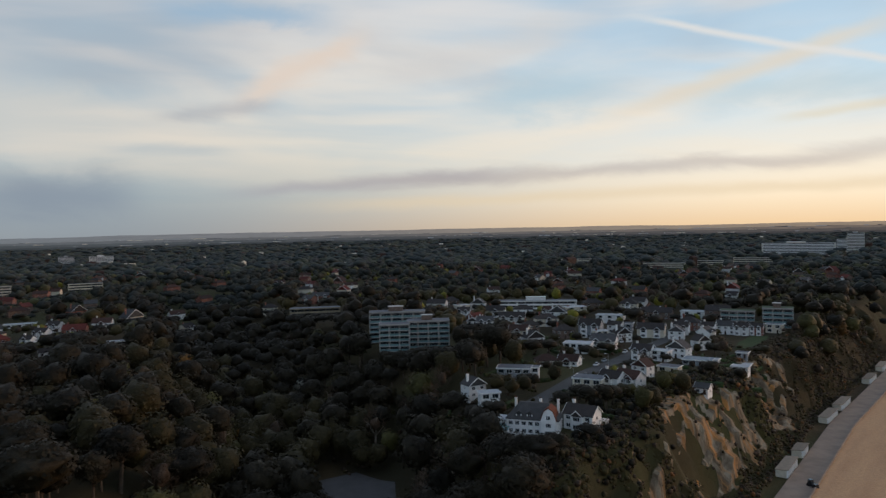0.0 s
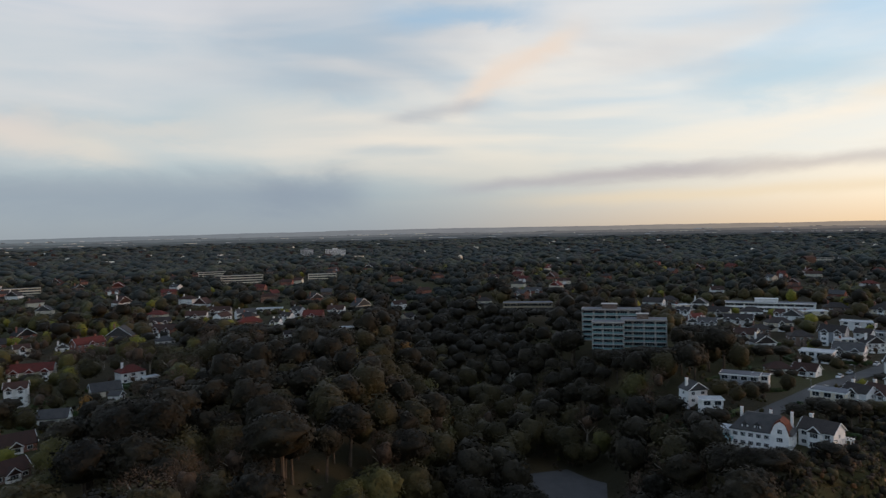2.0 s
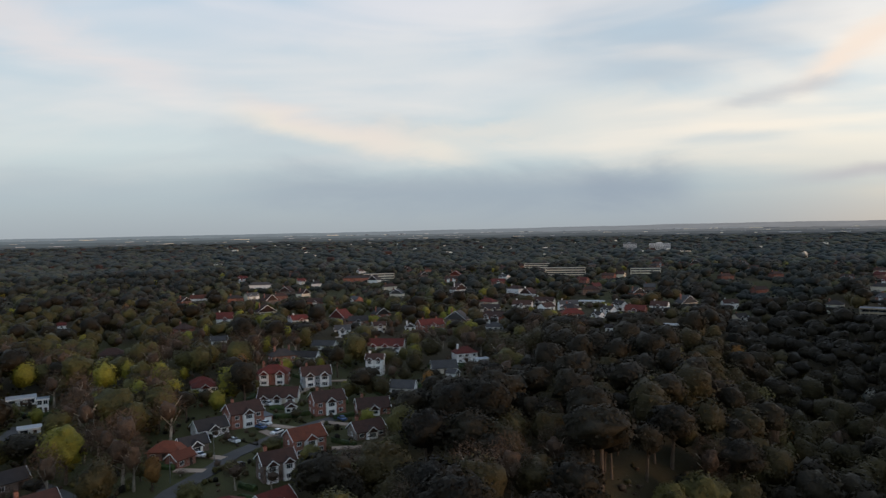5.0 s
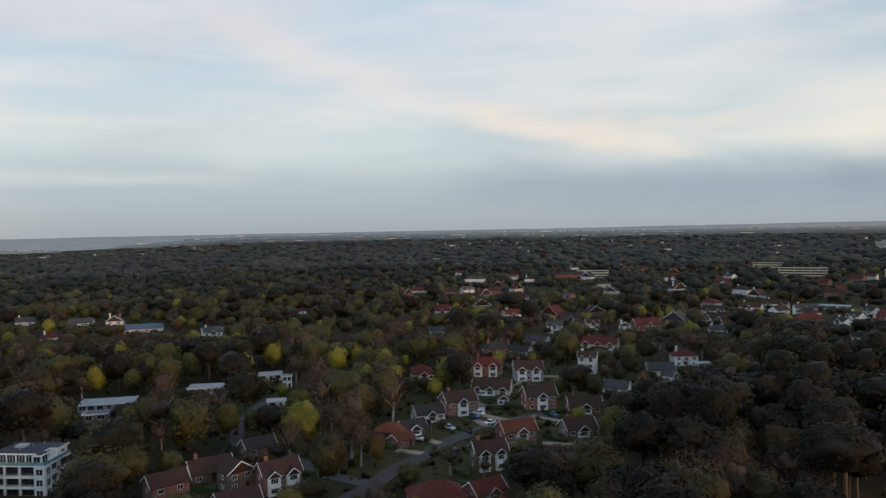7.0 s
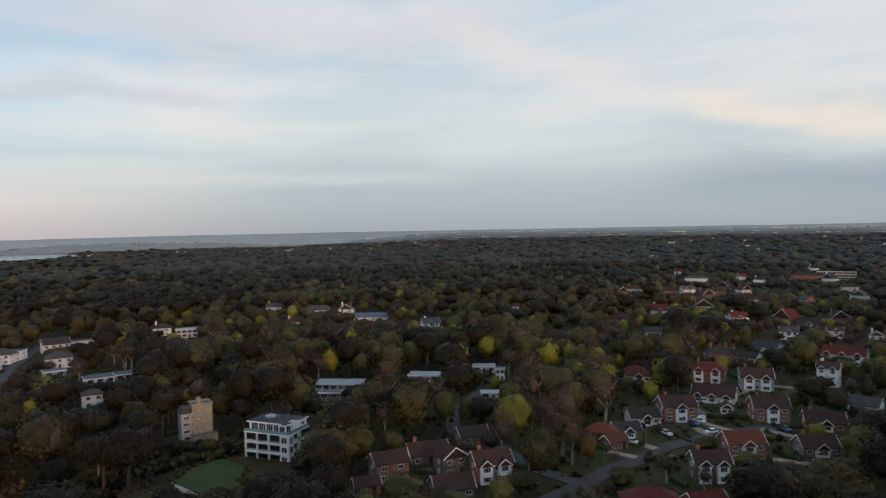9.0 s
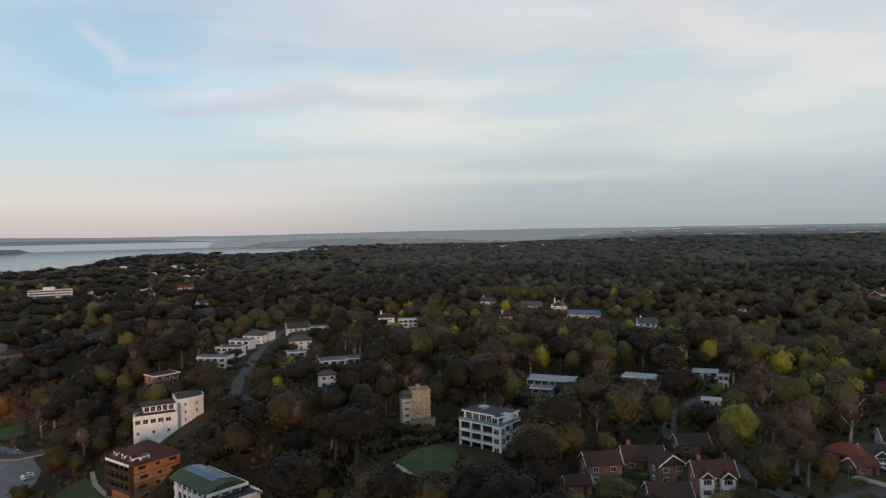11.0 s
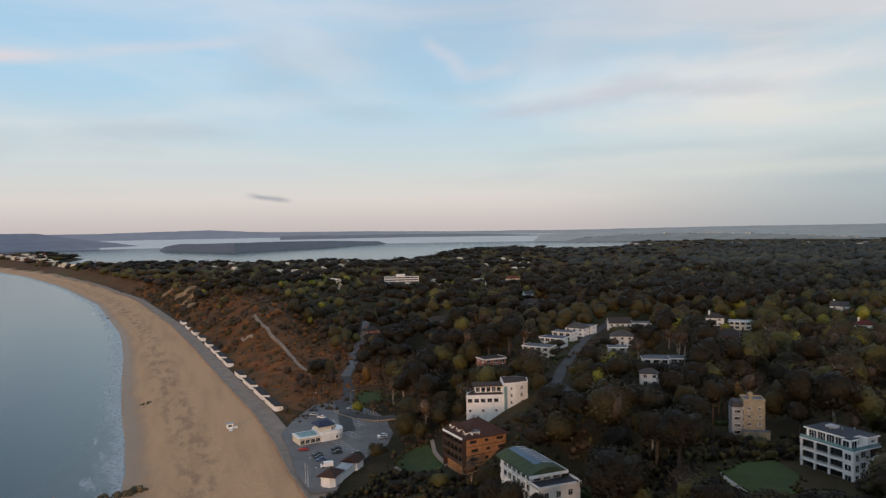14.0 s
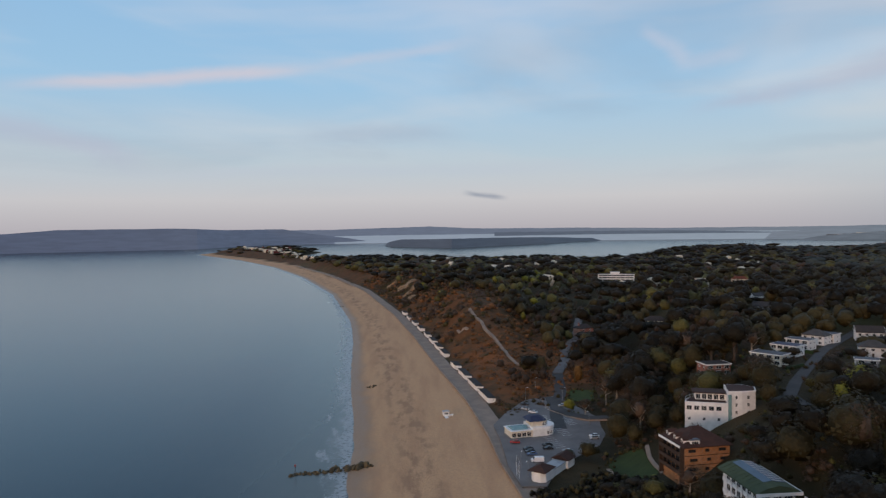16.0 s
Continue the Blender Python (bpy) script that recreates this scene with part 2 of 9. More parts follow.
def foliage(name, col, col2, size=0.07, gloss=0.65, per_object=0.35):
    """Leaves: hue drifts from tree to tree across the wood, and from leaf clump to leaf clump."""
    m, nt, bsdf = nodes_of(name)
    N, L = nt.nodes, nt.links
    geo, info = N.new("ShaderNodeNewGeometry"), N.new("ShaderNodeObjectInfo")
    no = N.new("ShaderNodeTexNoise")
    no.inputs["Scale"].default_value, no.inputs["Detail"].default_value = size, 3.0
    L.new(geo.outputs["Position"], no.inputs["Vector"])
    r = N.new("ShaderNodeMapRange")
    r.inputs[1].default_value, r.inputs[2].default_value = 0.36, 0.64
    L.new(no.outputs[0], r.inputs[0])
    mix = N.new("ShaderNodeMix")
    mix.data_type = "RGBA"
    mix.inputs[6].default_value, mix.inputs[7].default_value = (*col, 1), (*col2, 1)
    L.new(r.outputs[0], mix.inputs[0])
    hsv = N.new("ShaderNodeHueSaturation")
    val = N.new("ShaderNodeMapRange")
    val.inputs[3].default_value, val.inputs[4].default_value = 0.90, 1.10
    L.new(geo.outputs["Random Per Island"], val.inputs[0])
    ob = N.new("ShaderNodeMapRange")
    ob.inputs[3].default_value, ob.inputs[4].default_value = 1 - per_object, 1 + per_object
    L.new(info.outputs["Random"], ob.inputs[0])
    mul = N.new("ShaderNodeMath")
    mul.operation = "MULTIPLY"
    L.new(val.outputs[0], mul.inputs[0])
    L.new(ob.outputs[0], mul.inputs[1])
    L.new(mix.outputs[2], hsv.inputs["Color"])
    # sprays of leaf within a crown: a dapple and its relief
    spray = N.new("ShaderNodeTexNoise")
    spray.inputs["Scale"].default_value, spray.inputs["Detail"].default_value, spray.inputs["Roughness"].default_value = 0.8, 3.0, 0.65
    L.new(geo.outputs["Position"], spray.inputs["Vector"])
    dapple = N.new("ShaderNodeMapRange")
    dapple.inputs[1].default_value, dapple.inputs[2].default_value = 0.34, 0.66
    dapple.inputs[3].default_value, dapple.inputs[4].default_value = 0.72, 1.26
    L.new(spray.outputs[0], dapple.inputs[0])
    mul2 = N.new("ShaderNodeMath")
    mul2.operation = "MULTIPLY"
    L.new(mul.outputs[0], mul2.inputs[0])
    L.new(dapple.outputs[0], mul2.inputs[1])
    L.new(mul2.outputs[0], hsv.inputs["Value"])
    relief = N.new("ShaderNodeBump")
    relief.inputs["Strength"].default_value, relief.inputs["Distance"].default_value = 0.45, 0.8
    L.new(spray.outputs[0], relief.inputs["Height"])
    L.new(relief.outputs[0], bsdf.inputs["Normal"])
    L.new(hsv.outputs[0], bsdf.inputs["Base Color"])
    bsdf.inputs["Roughness"].default_value = gloss
    bsdf.inputs["Specular IOR Level"].default_value = 0.15
    return m


def glass_pane(name, col=(0.02, 0.025, 0.03), rough=0.06):
    m, nt, bsdf = nodes_of(name)
    bsdf.inputs["Base Color"].default_value = (*col, 1)
    bsdf.inputs["Roughness"].default_value = rough
    bsdf.inputs["Specular IOR Level"].default_value = 0.6
    return m


M = {}
M["white"] = surface("white_render", (0.80, 0.79, 0.77), (0.66, 0.65, 0.63), scale=0.5, bump=0.1, vary=0.06)
M["cream"] = surface("cream_render", (0.66, 0.60, 0.48), (0.54, 0.48, 0.38), scale=0.5, bump=0.1, vary=0.06)
M["paint"] = surface("white_paint", (0.80, 0.80, 0.79), (0.70, 0.70, 0.69), rough=0.5, scale=2.0, bump=0.03, vary=0.05)
M["stone"] = surface("pale_stone", (0.33, 0.275, 0.19), (0.21, 0.175, 0.125), scale=0.6, bump=0.3, vary=0.08, fine=5.0)
M["grey"] = surface("grey_render", (0.33, 0.34, 0.36), (0.24, 0.25, 0.27), scale=0.5, bump=0.1, vary=0.08)
M["brick"] = brickwork("red_brick", (0.29, 0.10, 0.065), (0.20, 0.075, 0.05), (0.30, 0.26, 0.22))
M["orange_brick"] = brickwork("orange_brick", (0.40, 0.17, 0.055), (0.31, 0.125, 0.045), (0.34, 0.28, 0.2))
M["brown_brick"] = brickwork("brown_brick", (0.17, 0.11, 0.085), (0.13, 0.085, 0.065), (0.26, 0.23, 0.2))
M["timber"] = surface("dark_timber", (0.055, 0.035, 0.025), scale=1.2, vary=0.1)
M["timber_pale"] = surface("weathered_pale_boards", (0.30, 0.24, 0.18), (0.22, 0.175, 0.13), rough=0.9, scale=0.8, vary=0.15)
M["tile_red"] = roof_tiles("red_roof_tiles", (0.120, 0.023, 0.016), (0.075, 0.019, 0.014))
M["tile_orange"] = roof_tiles("orange_roof_tiles", (0.150, 0.043, 0.022), (0.10, 0.032, 0.018))
M["tile_brown"] = roof_tiles("brown_roof_tiles", (0.056, 0.026, 0.019), (0.037, 0.020, 0.015))
M["tile_dark"] = roof_tiles("dark_roof_tiles", (0.042, 0.034, 0.031), (0.028, 0.024, 0.023))
M["tile_grey"] = roof_tiles("grey_slate", (0.072, 0.068, 0.066), (0.046, 0.045, 0.046))
M["felt"] = surface("roof_felt", (0.12, 0.125, 0.14), (0.075, 0.08, 0.09), scale=0.35, vary=0.15, bump=0.2)
M["felt_pale"] = surface("pale_flat_roof", (0.40, 0.41, 0.42), (0.27, 0.28, 0.29), scale=0.3, vary=0.12, bump=0.2)
M["copper"] = surface("green_copper_roof", (0.066, 0.088, 0.046), (0.048, 0.066, 0.038), rough=0.85, scale=0.4, vary=0.1)
M["blue_roof"] = surface("blue_metal_roof", (0.075, 0.115, 0.160), (0.055, 0.085, 0.12), rough=0.4, scale=0.4, vary=0.1)
M["flat_band"] = surface("weathered_concrete_band", (0.44, 0.42, 0.40), (0.32, 0.30, 0.28), scale=0.5, bump=0.1, vary=0.08)
M["slate_flat"] = surface("dark_flat_roof", (0.040, 0.042, 0.050), (0.028, 0.030, 0.036), rough=0.7, scale=0.4, vary=0.1)
M["navy"] = surface("navy_roof", (0.025, 0.032, 0.075), (0.018, 0.022, 0.05), rough=0.55, scale=0.5, vary=0.1)
M["teal"] = surface("teal_glass_balustrade", (0.19, 0.31, 0.31), (0.13, 0.22, 0.23), rough=0.2, scale=0.7, vary=0.08, bump=0.0)
M["glass"] = glass_pane("window_glass")
M["asphalt"] = surface("asphalt", (0.070, 0.066, 0.064), (0.046, 0.044, 0.043), scale=0.12, fine=6.0, vary=0.12, bump=0.25)
M["asphalt_pale"] = surface("worn_asphalt", (0.165, 0.152, 0.145), (0.115, 0.107, 0.102), scale=0.1, fine=5.0, vary=0.1, bump=0.25)
M["paving"] = surface("concrete_paving", (0.30, 0.225, 0.17), (0.21, 0.158, 0.12), scale=0.15, fine=4.0, vary=0.1, bump=0.2)
M["line"] = surface("road_paint", (0.62, 0.62, 0.60), (0.42, 0.42, 0.40), scale=1.5, vary=0.1)
M["lawn"] = surface("mown_grass", (0.040, 0.059, 0.015), (0.029, 0.042, 0.012), scale=0.16, fine=7.0, vary=0.2, bump=0.5, rough=0.95)
M["hedge"] = foliage("hedge_leaves", (0.022, 0.040, 0.014), (0.045, 0.065, 0.020), 0.2)
M["bark"] = surface("bark", (0.10, 0.072, 0.050), (0.055, 0.040, 0.030), scale=1.5, fine=9.0, bump=0.6, vary=0.25)
M["bark_pale"] = surface("pale_bark", (0.30, 0.26, 0.21), (0.16, 0.135, 0.105), scale=1.0, fine=6.0, bump=0.5, vary=0.2)
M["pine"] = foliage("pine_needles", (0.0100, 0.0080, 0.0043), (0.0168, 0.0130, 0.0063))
M["oak"] = foliage("evergreen_oak_leaves", (0.0300, 0.0245, 0.0098), (0.0460, 0.0360, 0.0125))
M["olive"] = foliage("olive_spring_leaves", (0.086, 0.076, 0.021), (0.056, 0.051, 0.018))
M["lime"] = foliage("fresh_yellow_green_leaves", (0.175, 0.160, 0.020), (0.120, 0.114, 0.019))
M["bare"] = foliage("bare_twigs", (0.074, 0.048, 0.031), (0.050, 0.035, 0.024))
M["rust"] = foliage("russet_leaves", (0.150, 0.075, 0.018), (0.100, 0.052, 0.016))
M["blossom"] = foliage("pale_blossom", (0.24, 0.235, 0.20), (0.16, 0.155, 0.125))
M["heath"] = foliage("heath_scrub", (0.175, 0.070, 0.024), (0.100, 0.053, 0.021), 0.05)
# haze of distance mixed into the leaf colours: lighter and bluer than the trees' own
M["far_pine"] = foliage("hazed_dark_canopy", (0.031, 0.040, 0.041), (0.042, 0.050, 0.046), 0.012, 0.8, 0.1)
M["far_oak"] = foliage("hazed_green_canopy", (0.038, 0.047, 0.044), (0.052, 0.058, 0.049), 0.012, 0.8, 0.1)
M["far_olive"] = foliage("hazed_olive_canopy", (0.064, 0.067, 0.045), (0.052, 0.056, 0.042), 0.012, 0.8, 0.1)
M["far_bare"] = foliage("hazed_brown_canopy", (0.056, 0.053, 0.049), (0.046, 0.045, 0.043), 0.012, 0.8, 0.1)
# middle distance: just over half of the painted haze blended into near colours
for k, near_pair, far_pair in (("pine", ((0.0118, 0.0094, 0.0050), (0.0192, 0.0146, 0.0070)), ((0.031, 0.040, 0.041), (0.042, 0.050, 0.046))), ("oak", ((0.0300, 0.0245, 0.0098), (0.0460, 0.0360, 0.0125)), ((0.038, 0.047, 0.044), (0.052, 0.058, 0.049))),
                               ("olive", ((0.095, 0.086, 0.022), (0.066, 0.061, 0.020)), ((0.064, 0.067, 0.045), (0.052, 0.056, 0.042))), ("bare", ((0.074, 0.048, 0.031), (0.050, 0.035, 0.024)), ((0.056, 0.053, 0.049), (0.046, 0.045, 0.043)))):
    M["mid_" + k] = foliage("half_hazed_canopy_" + k, *[tuple(0.45 * a + 0.55 * b for a, b in zip(p, q)) for p, q in zip(near_pair, far_pair)], 0.02, 0.8, 0.15)
M["black"] = surface("black_rubber", (0.015, 0.015, 0.016), vary=0.05, bump=0.0)
M["metal"] = surface("grey_metal", (0.32, 0.33, 0.34), rough=0.45, metal=0.7, vary=0.05, bump=0.0)
M["red_paint"] = surface("red_paint", (0.42, 0.03, 0.02), rough=0.5, vary=0.05, bump=0.0)
M["rock"] = surface("weedy_rock", (0.10, 0.072, 0.035), (0.035, 0.033, 0.022), scale=0.9, fine=5.0, bump=0.6, vary=0.35)
for k, c in (("car_white", (0.75, 0.75, 0.75)), ("car_black", (0.018, 0.019, 0.022)), ("car_silver", (0.38, 0.39, 0.40)), ("car_blue", (0.06, 0.10, 0.2)), ("car_red", (0.35, 0.03, 0.025))):
    M[k] = surface("car_paint_" + k[4:], c, tuple(v * 0.9 for v in c), rough=0.25, vary=0.03, bump=0.0, spec=0.5)

# ---- lie of the land ----
def vnoise(x, y, seed=0):
    """Smooth value noise on a unit lattice, 0 to 1."""
    x, y = np.asarray(x, float), np.asarray(y, float)
    xi, yi = np.floor(x), np.floor(y)
    u, v = x - xi, y - yi
    u, v = u * u * (3 - 2 * u), v * v * (3 - 2 * v)

    def h(a, b):
        s = np.sin(a * 127.1 + b * 311.7 + seed * 74.7) * 43758.5453
        return s - np.floor(s)
    return (h(xi, yi) * (1 - u) + h(xi + 1, yi) * u) * (1 - v) + (h(xi, yi + 1) * (1 - u) + h(xi + 1, yi + 1) * u) * v


def fbm(x, y, seed=0, octaves=4):
    total, amp, norm = 0.0, 1.0, 0.0
    for o in range(octaves):
        total = total + amp * vnoise(x * 2 ** o, y * 2 ** o, seed + o * 13)
        norm += amp
        amp *= 0.5
    return total / norm


def smooth(a, b, v):
    k = np.clip((v - a) / (b - a), 0.0, 1.0)
    return k * k * (3 - 2 * k)


def line_distance(x, y, line):
    """Distance to a polyline, positive to the right of its course, and how far along it the nearest place lies."""
    best = np.full(np.shape(x), 1e9)
    side, run = np.zeros(np.shape(x)), np.zeros(np.shape(x))
    done = 0.0
    for (ax, ay), (bx, by) in zip(line[:-1], line[1:]):
        ux, uy = bx - ax, by - ay
        ll = math.hypot(ux, uy)
        k = np.clip(((x - ax) * ux + (y - ay) * uy) / ll ** 2, 0, 1)
        d = np.hypot(x - ax - k * ux, y - ay - k * uy)
        s = np.where((x - ax) * uy - (y - ay) * ux > 0, 1.0, -1.0)
        near = d < best
        best, side, run = np.where(near, d, best), np.where(near, s, side), np.where(near, done + k * ll, run)
        done += ll
    return best * side, run


# the foot of the cliffs, from the north-east bay to the end of the spit; land on its right
COAST = [(4300, 4900), (900, 1180), (500, 700), (275, 426), (187, 324), (120, 237), (5, 93), (-92, -37), (-186, -165), (-206, -194), (-230, -225), (-267, -278), (-316, -357), (-395, -480),
         (-480, -618), (-636, -894), (-803, -1263), (-964, -1684), (-1117, -2217), (-1234, -2801), (-1300, -3050)]
# the shore of the harbour behind, land on its right
HARBOUR = [(-1300, -3050), (-1720, -2940), (-1700, -2640), (-1330, -2240), (-1120, -1660), (-1176, -1402), (-1300, -1171), (-1383, -1023), (-1658, -1118), (-1950, -1219), (-2260, -1202), (-2380, -1060),
           (-2430, -930), (-3129, -1047), (-4016, -1228), (-4973, -1520)]
# chines: line of the floor, floor heights at its ends, half width of the floor, width of the slope
CHINES = [([(-205, -170), (-262, -215), (-330, -265), (-392, -318), (-520, -400), (-700, -500)], 4.6, 24.0, 22.0, 70.0),
          ([(-20, 118), (-38, 235), (-75, 330), (-110, 420), (-190, 560), (-260, 700)], 4.6, 27.0, 20.0, 46.0),
          ([(-196, -165), (-186, -118), (-176, -78), (-160, -52)], 12.0, 25.0, 8.0, 34.0)]


def beach_width(y):
    """From the sea wall down to the water's edge."""
    return 64.0 - 13.0 * smooth(-300, -640, np.asarray(y, float))


def height(x, y):
    """Height of the ground at x, y (arrays)."""
    x, y = np.asarray(x, float), np.asarray(y, float)
    s, _ = line_distance(x, y, COAST)
    hs, _ = line_distance(x, y, HARBOUR)
    r = np.hypot(x, y)
    wide = 27 + 27 * smooth(-230, -340, y)
    gully = (fbm(x / 16, y / 16, 3, 3) - 0.5) * 20 * smooth(9, 16, s)
    foot = 9 + 5 * smooth(0, 80, y)
    ramp = smooth(foot, foot + wide, s + gully)
    az = np.degrees(np.arctan2(-x, y))
    top = 33 - 20 * smooth(2200, 2800, r) * smooth(77, 90, az) * smooth(114, 107, az) + 5 * np.exp(-((az - 118) / 4.5) ** 2) * smooth(1700, 2100, r) + 9 * (fbm(x / 420, y / 420, 8, 3) - 0.5) - 6 * smooth(700, 2500, r) - 8 * smooth(380, 1300, r) * smooth(96, 116, az)
    z = 4 + (top - 4) * ramp
    for line, z0, z1, floor_half, slope in CHINES:
        d, run = line_distance(x, y, line)
        d = np.abs(d) + (fbm(x / 40, y / 40, 5, 2) - 0.5) * 14
        total = sum(math.dist(a, b) for a, b in zip(line[:-1], line[1:]))
        fl = z0 + (z1 - z0) * smooth(0.18, 1.1, run / total)
        z = np.where(z > fl, fl + (z - fl) * smooth(floor_half, floor_half + slope, d), z)
    z = np.where(s < 0, np.maximum(3.9 + s * 3.9 / beach_width(y) + 0.12 * (fbm(x / 12, y / 12, 2, 2) - 0.5), -4.0), z)
    z = np.where((hs < 160) & (s > -200), np.minimum(z, -4 + (z + 4) * smooth(-10, 160, hs)), z)
    return z


def ground_z(x, y):
    return float(height(np.array([x]), np.array([y]))[0])


def axis(lo, hi, fine_lo, fine_hi, step, grow=1.055, grow_low=None):
    vals = list(np.arange(fine_lo, fine_hi + 0.1, step))
    for sign, end in ((1, hi), (-1, lo)):
        d, v = step, vals[-1] if sign > 0 else vals[0]
        while (end - v) * sign > 0:
            d *= grow if sign > 0 else (grow_low or grow)
            v += sign * d
            vals.append(v)
    return np.array(sorted(vals))


def grid_mesh(name, xs, ys, zf):
    gx, gy = np.meshgrid(xs, ys)
    z = zf(gx, gy)
    nx, ny = len(xs), len(ys)
    idx = np.arange(nx * ny).reshape(ny, nx)
    quads = np.stack([idx[:-1, :-1], idx[:-1, 1:], idx[1:, 1:], idx[1:, :-1]], -1).reshape(-1, 4)
    me = bpy.data.meshes.new(name)
    me.from_pydata(np.stack([gx, gy, z], -1).reshape(-1, 3), [], quads.tolist())
    me.polygons.foreach_set("use_smooth", [True] * len(me.polygons))
    return me, gx.ravel(), gy.ravel(), z.ravel()


gm, GX, GY, GZ = grid_mesh("ground", axis(-4800, 4800, -480, 300, 4.4, 1.07, 1.038), axis(-4800, 4800, -460, 480, 4.4, 1.06, 1.035), height)
GS, _ = line_distance(GX, GY, COAST)
eps = 3.0
slope = np.hypot(height(GX + eps, GY) - GZ, height(GX, GY + eps) - GZ) / eps
sand = smooth(2.0, -2.0, GS) * (GS > -400)
# bare sandstone shows in patches on the steep seaward face
face = smooth(0.45, 0.85, slope) * smooth(7, 12, GS) * smooth(95, 60, GS)
bare = face * smooth(0.47, 0.60, fbm(GX / 26, GY / 26, 21, 3)) * smooth(75, 30, np.hypot(GX + 600, GY + 735))
heath_zone = smooth(8, 14, GS) * smooth(120, 70, GS) * smooth(-225, -260, GY) * (0.55 + 0.45 * smooth(-420, -310, GY))
for nm, val in (("sand", sand), ("bare", bare), ("heath", heath_zone)):
    at = gm.attributes.new(nm, "FLOAT", "POINT")
    at.data.foreach_set("value", val.astype(np.float32))
ground = tagged(new("ground", gm), "undulating coastal ground of sand, cliff and woodland floor", "ground", kind="structure")

m, nt, bsdf = nodes_of("coastal_ground")
N, L = nt.nodes, nt.links


def att(nm):
    a = N.new("ShaderNodeAttribute")
    a.attribute_name = nm
    return a.outputs["Fac"]


def gnoise(scale, detail=5.0, vec=None, rough=0.6):
    n = N.new("ShaderNodeTexNoise")
    n.inputs["Scale"].default_value, n.inputs["Detail"].default_value, n.inputs["Roughness"].default_value = scale, detail, rough
    L.new(vec or gpos, n.inputs["Vector"])
    return n.outputs[0]


def gmix(fac, a, b):
    n = N.new("ShaderNodeMix")
    n.data_type = "RGBA"
    for sock, v in ((n.inputs[0], fac), (n.inputs[6], a), (n.inputs[7], b)):
        if isinstance(v, (int, float)):
            sock.default_value = v
        elif isinstance(v, tuple):
            sock.default_value = (*v, 1)
        else:
            L.new(v, sock)
    return n.outputs[2]


def gstep(v, a, b):
    n = N.new("ShaderNodeMapRange")
    n.interpolation_type = "SMOOTHSTEP"
    n.inputs[1].default_value, n.inputs[2].default_value = a, b
    L.new(v, n.inputs[0])
    return n.outputs[0]


def gadd(a, b, op="ADD"):
    n = N.new("ShaderNodeMath")
    n.operation = op
    for i, v in enumerate((a, b)):
        if isinstance(v, (int, float)):
            n.inputs[i].default_value = v
        else:
            L.new(v, n.inputs[i])
    return n.outputs[0]


ggeo = N.new("ShaderNodeNewGeometry")
gpos = ggeo.outputs["Position"]
gsep = N.new("ShaderNodeSeparateXYZ")
L.new(gpos, gsep.inputs[0])
floor_col = gmix(gstep(gnoise(0.03), 0.4, 0.62), (0.026, 0.021, 0.009), (0.050, 0.036, 0.016))
floor_col = gmix(gstep(gnoise(0.004, 3.0), 0.50, 0.62), floor_col, (0.046, 0.046, 0.015))
heath_col = gmix(gstep(gnoise(0.08), 0.40, 0.62), (0.190, 0.074, 0.026), (0.095, 0.050, 0.021))
col = gmix(att("heath"), floor_col, heath_col)


def shoreline_coords(pos_sep, across, along):
    """Coordinates stretched along the run of the beach."""
    cx, cy, _ = pos_sep.outputs
    out = N.new("ShaderNodeCombineXYZ")
    L.new(gadd(gadd(gadd(cx, -0.785, "MULTIPLY"), gadd(cy, 0.62, "MULTIPLY")), across, "MULTIPLY"), out.inputs[0])
    L.new(gadd(gadd(gadd(cx, 0.62, "MULTIPLY"), gadd(cy, 0.785, "MULTIPLY")), along, "MULTIPLY"), out.inputs[1])
    return out.outputs[0]


strat = N.new("ShaderNodeMapping")
strat.inputs["Scale"].default_value = (0.25, 0.25, 0.06)
L.new(gpos, strat.inputs["Vector"])
rock_col = gmix(gstep(gnoise(1.0, 6.0, strat.outputs[0]), 0.38, 0.62), (0.31, 0.25, 0.175), (0.135, 0.100, 0.066))
gully = gnoise(1.0, 6.0, shoreline_coords(gsep, 0.07, 0.34))
rock_col = gmix(gstep(gully, 0.46, 0.66), rock_col, (0.39, 0.180, 0.055))
rock_col = gmix(gadd(gstep(gnoise(1.0, 5.0, shoreline_coords(gsep, 0.10, 0.75)), 0.50, 0.64), 0.75, "MULTIPLY"), rock_col, (0.090, 0.062, 0.038))
edge = gadd(att("bare"), gadd(gadd(gadd(gadd(gnoise(0.22, 6.0), gully), 0.5, "MULTIPLY"), -0.5), 1.5, "MULTIPLY"))
col = gmix(gstep(edge, 0.40, 0.55), col, rock_col)
long = shoreline_coords(gsep, 0.10, 0.012)
sand_col = gmix(gstep(gnoise(1.0, 5.0, long), 0.40, 0.68), (0.54, 0.325, 0.172), (0.45, 0.262, 0.140))
sand_col = gmix(gadd(gstep(gnoise(0.9, 3.0), 0.35, 0.7), 0.35, "MULTIPLY"), sand_col, (0.36, 0.215, 0.140))
drift = gadd(gstep(gsep.outputs["Z"], 0.9, 1.5), gstep(gsep.outputs["Z"], 2.6, 1.9), "MULTIPLY")
sand_col = gmix(gadd(gadd(drift, gstep(gnoise(1.0, 5.0, shoreline_coords(gsep, 0.16, 0.05)), 0.46, 0.60), "MULTIPLY"), 0.55, "MULTIPLY"), sand_col, (0.23, 0.135, 0.085))
wet = gadd(gsep.outputs["Z"], gadd(gnoise(0.05, 4.0), 0.6, "MULTIPLY"))
wet_m = gstep(wet, 1.15, 0.55)
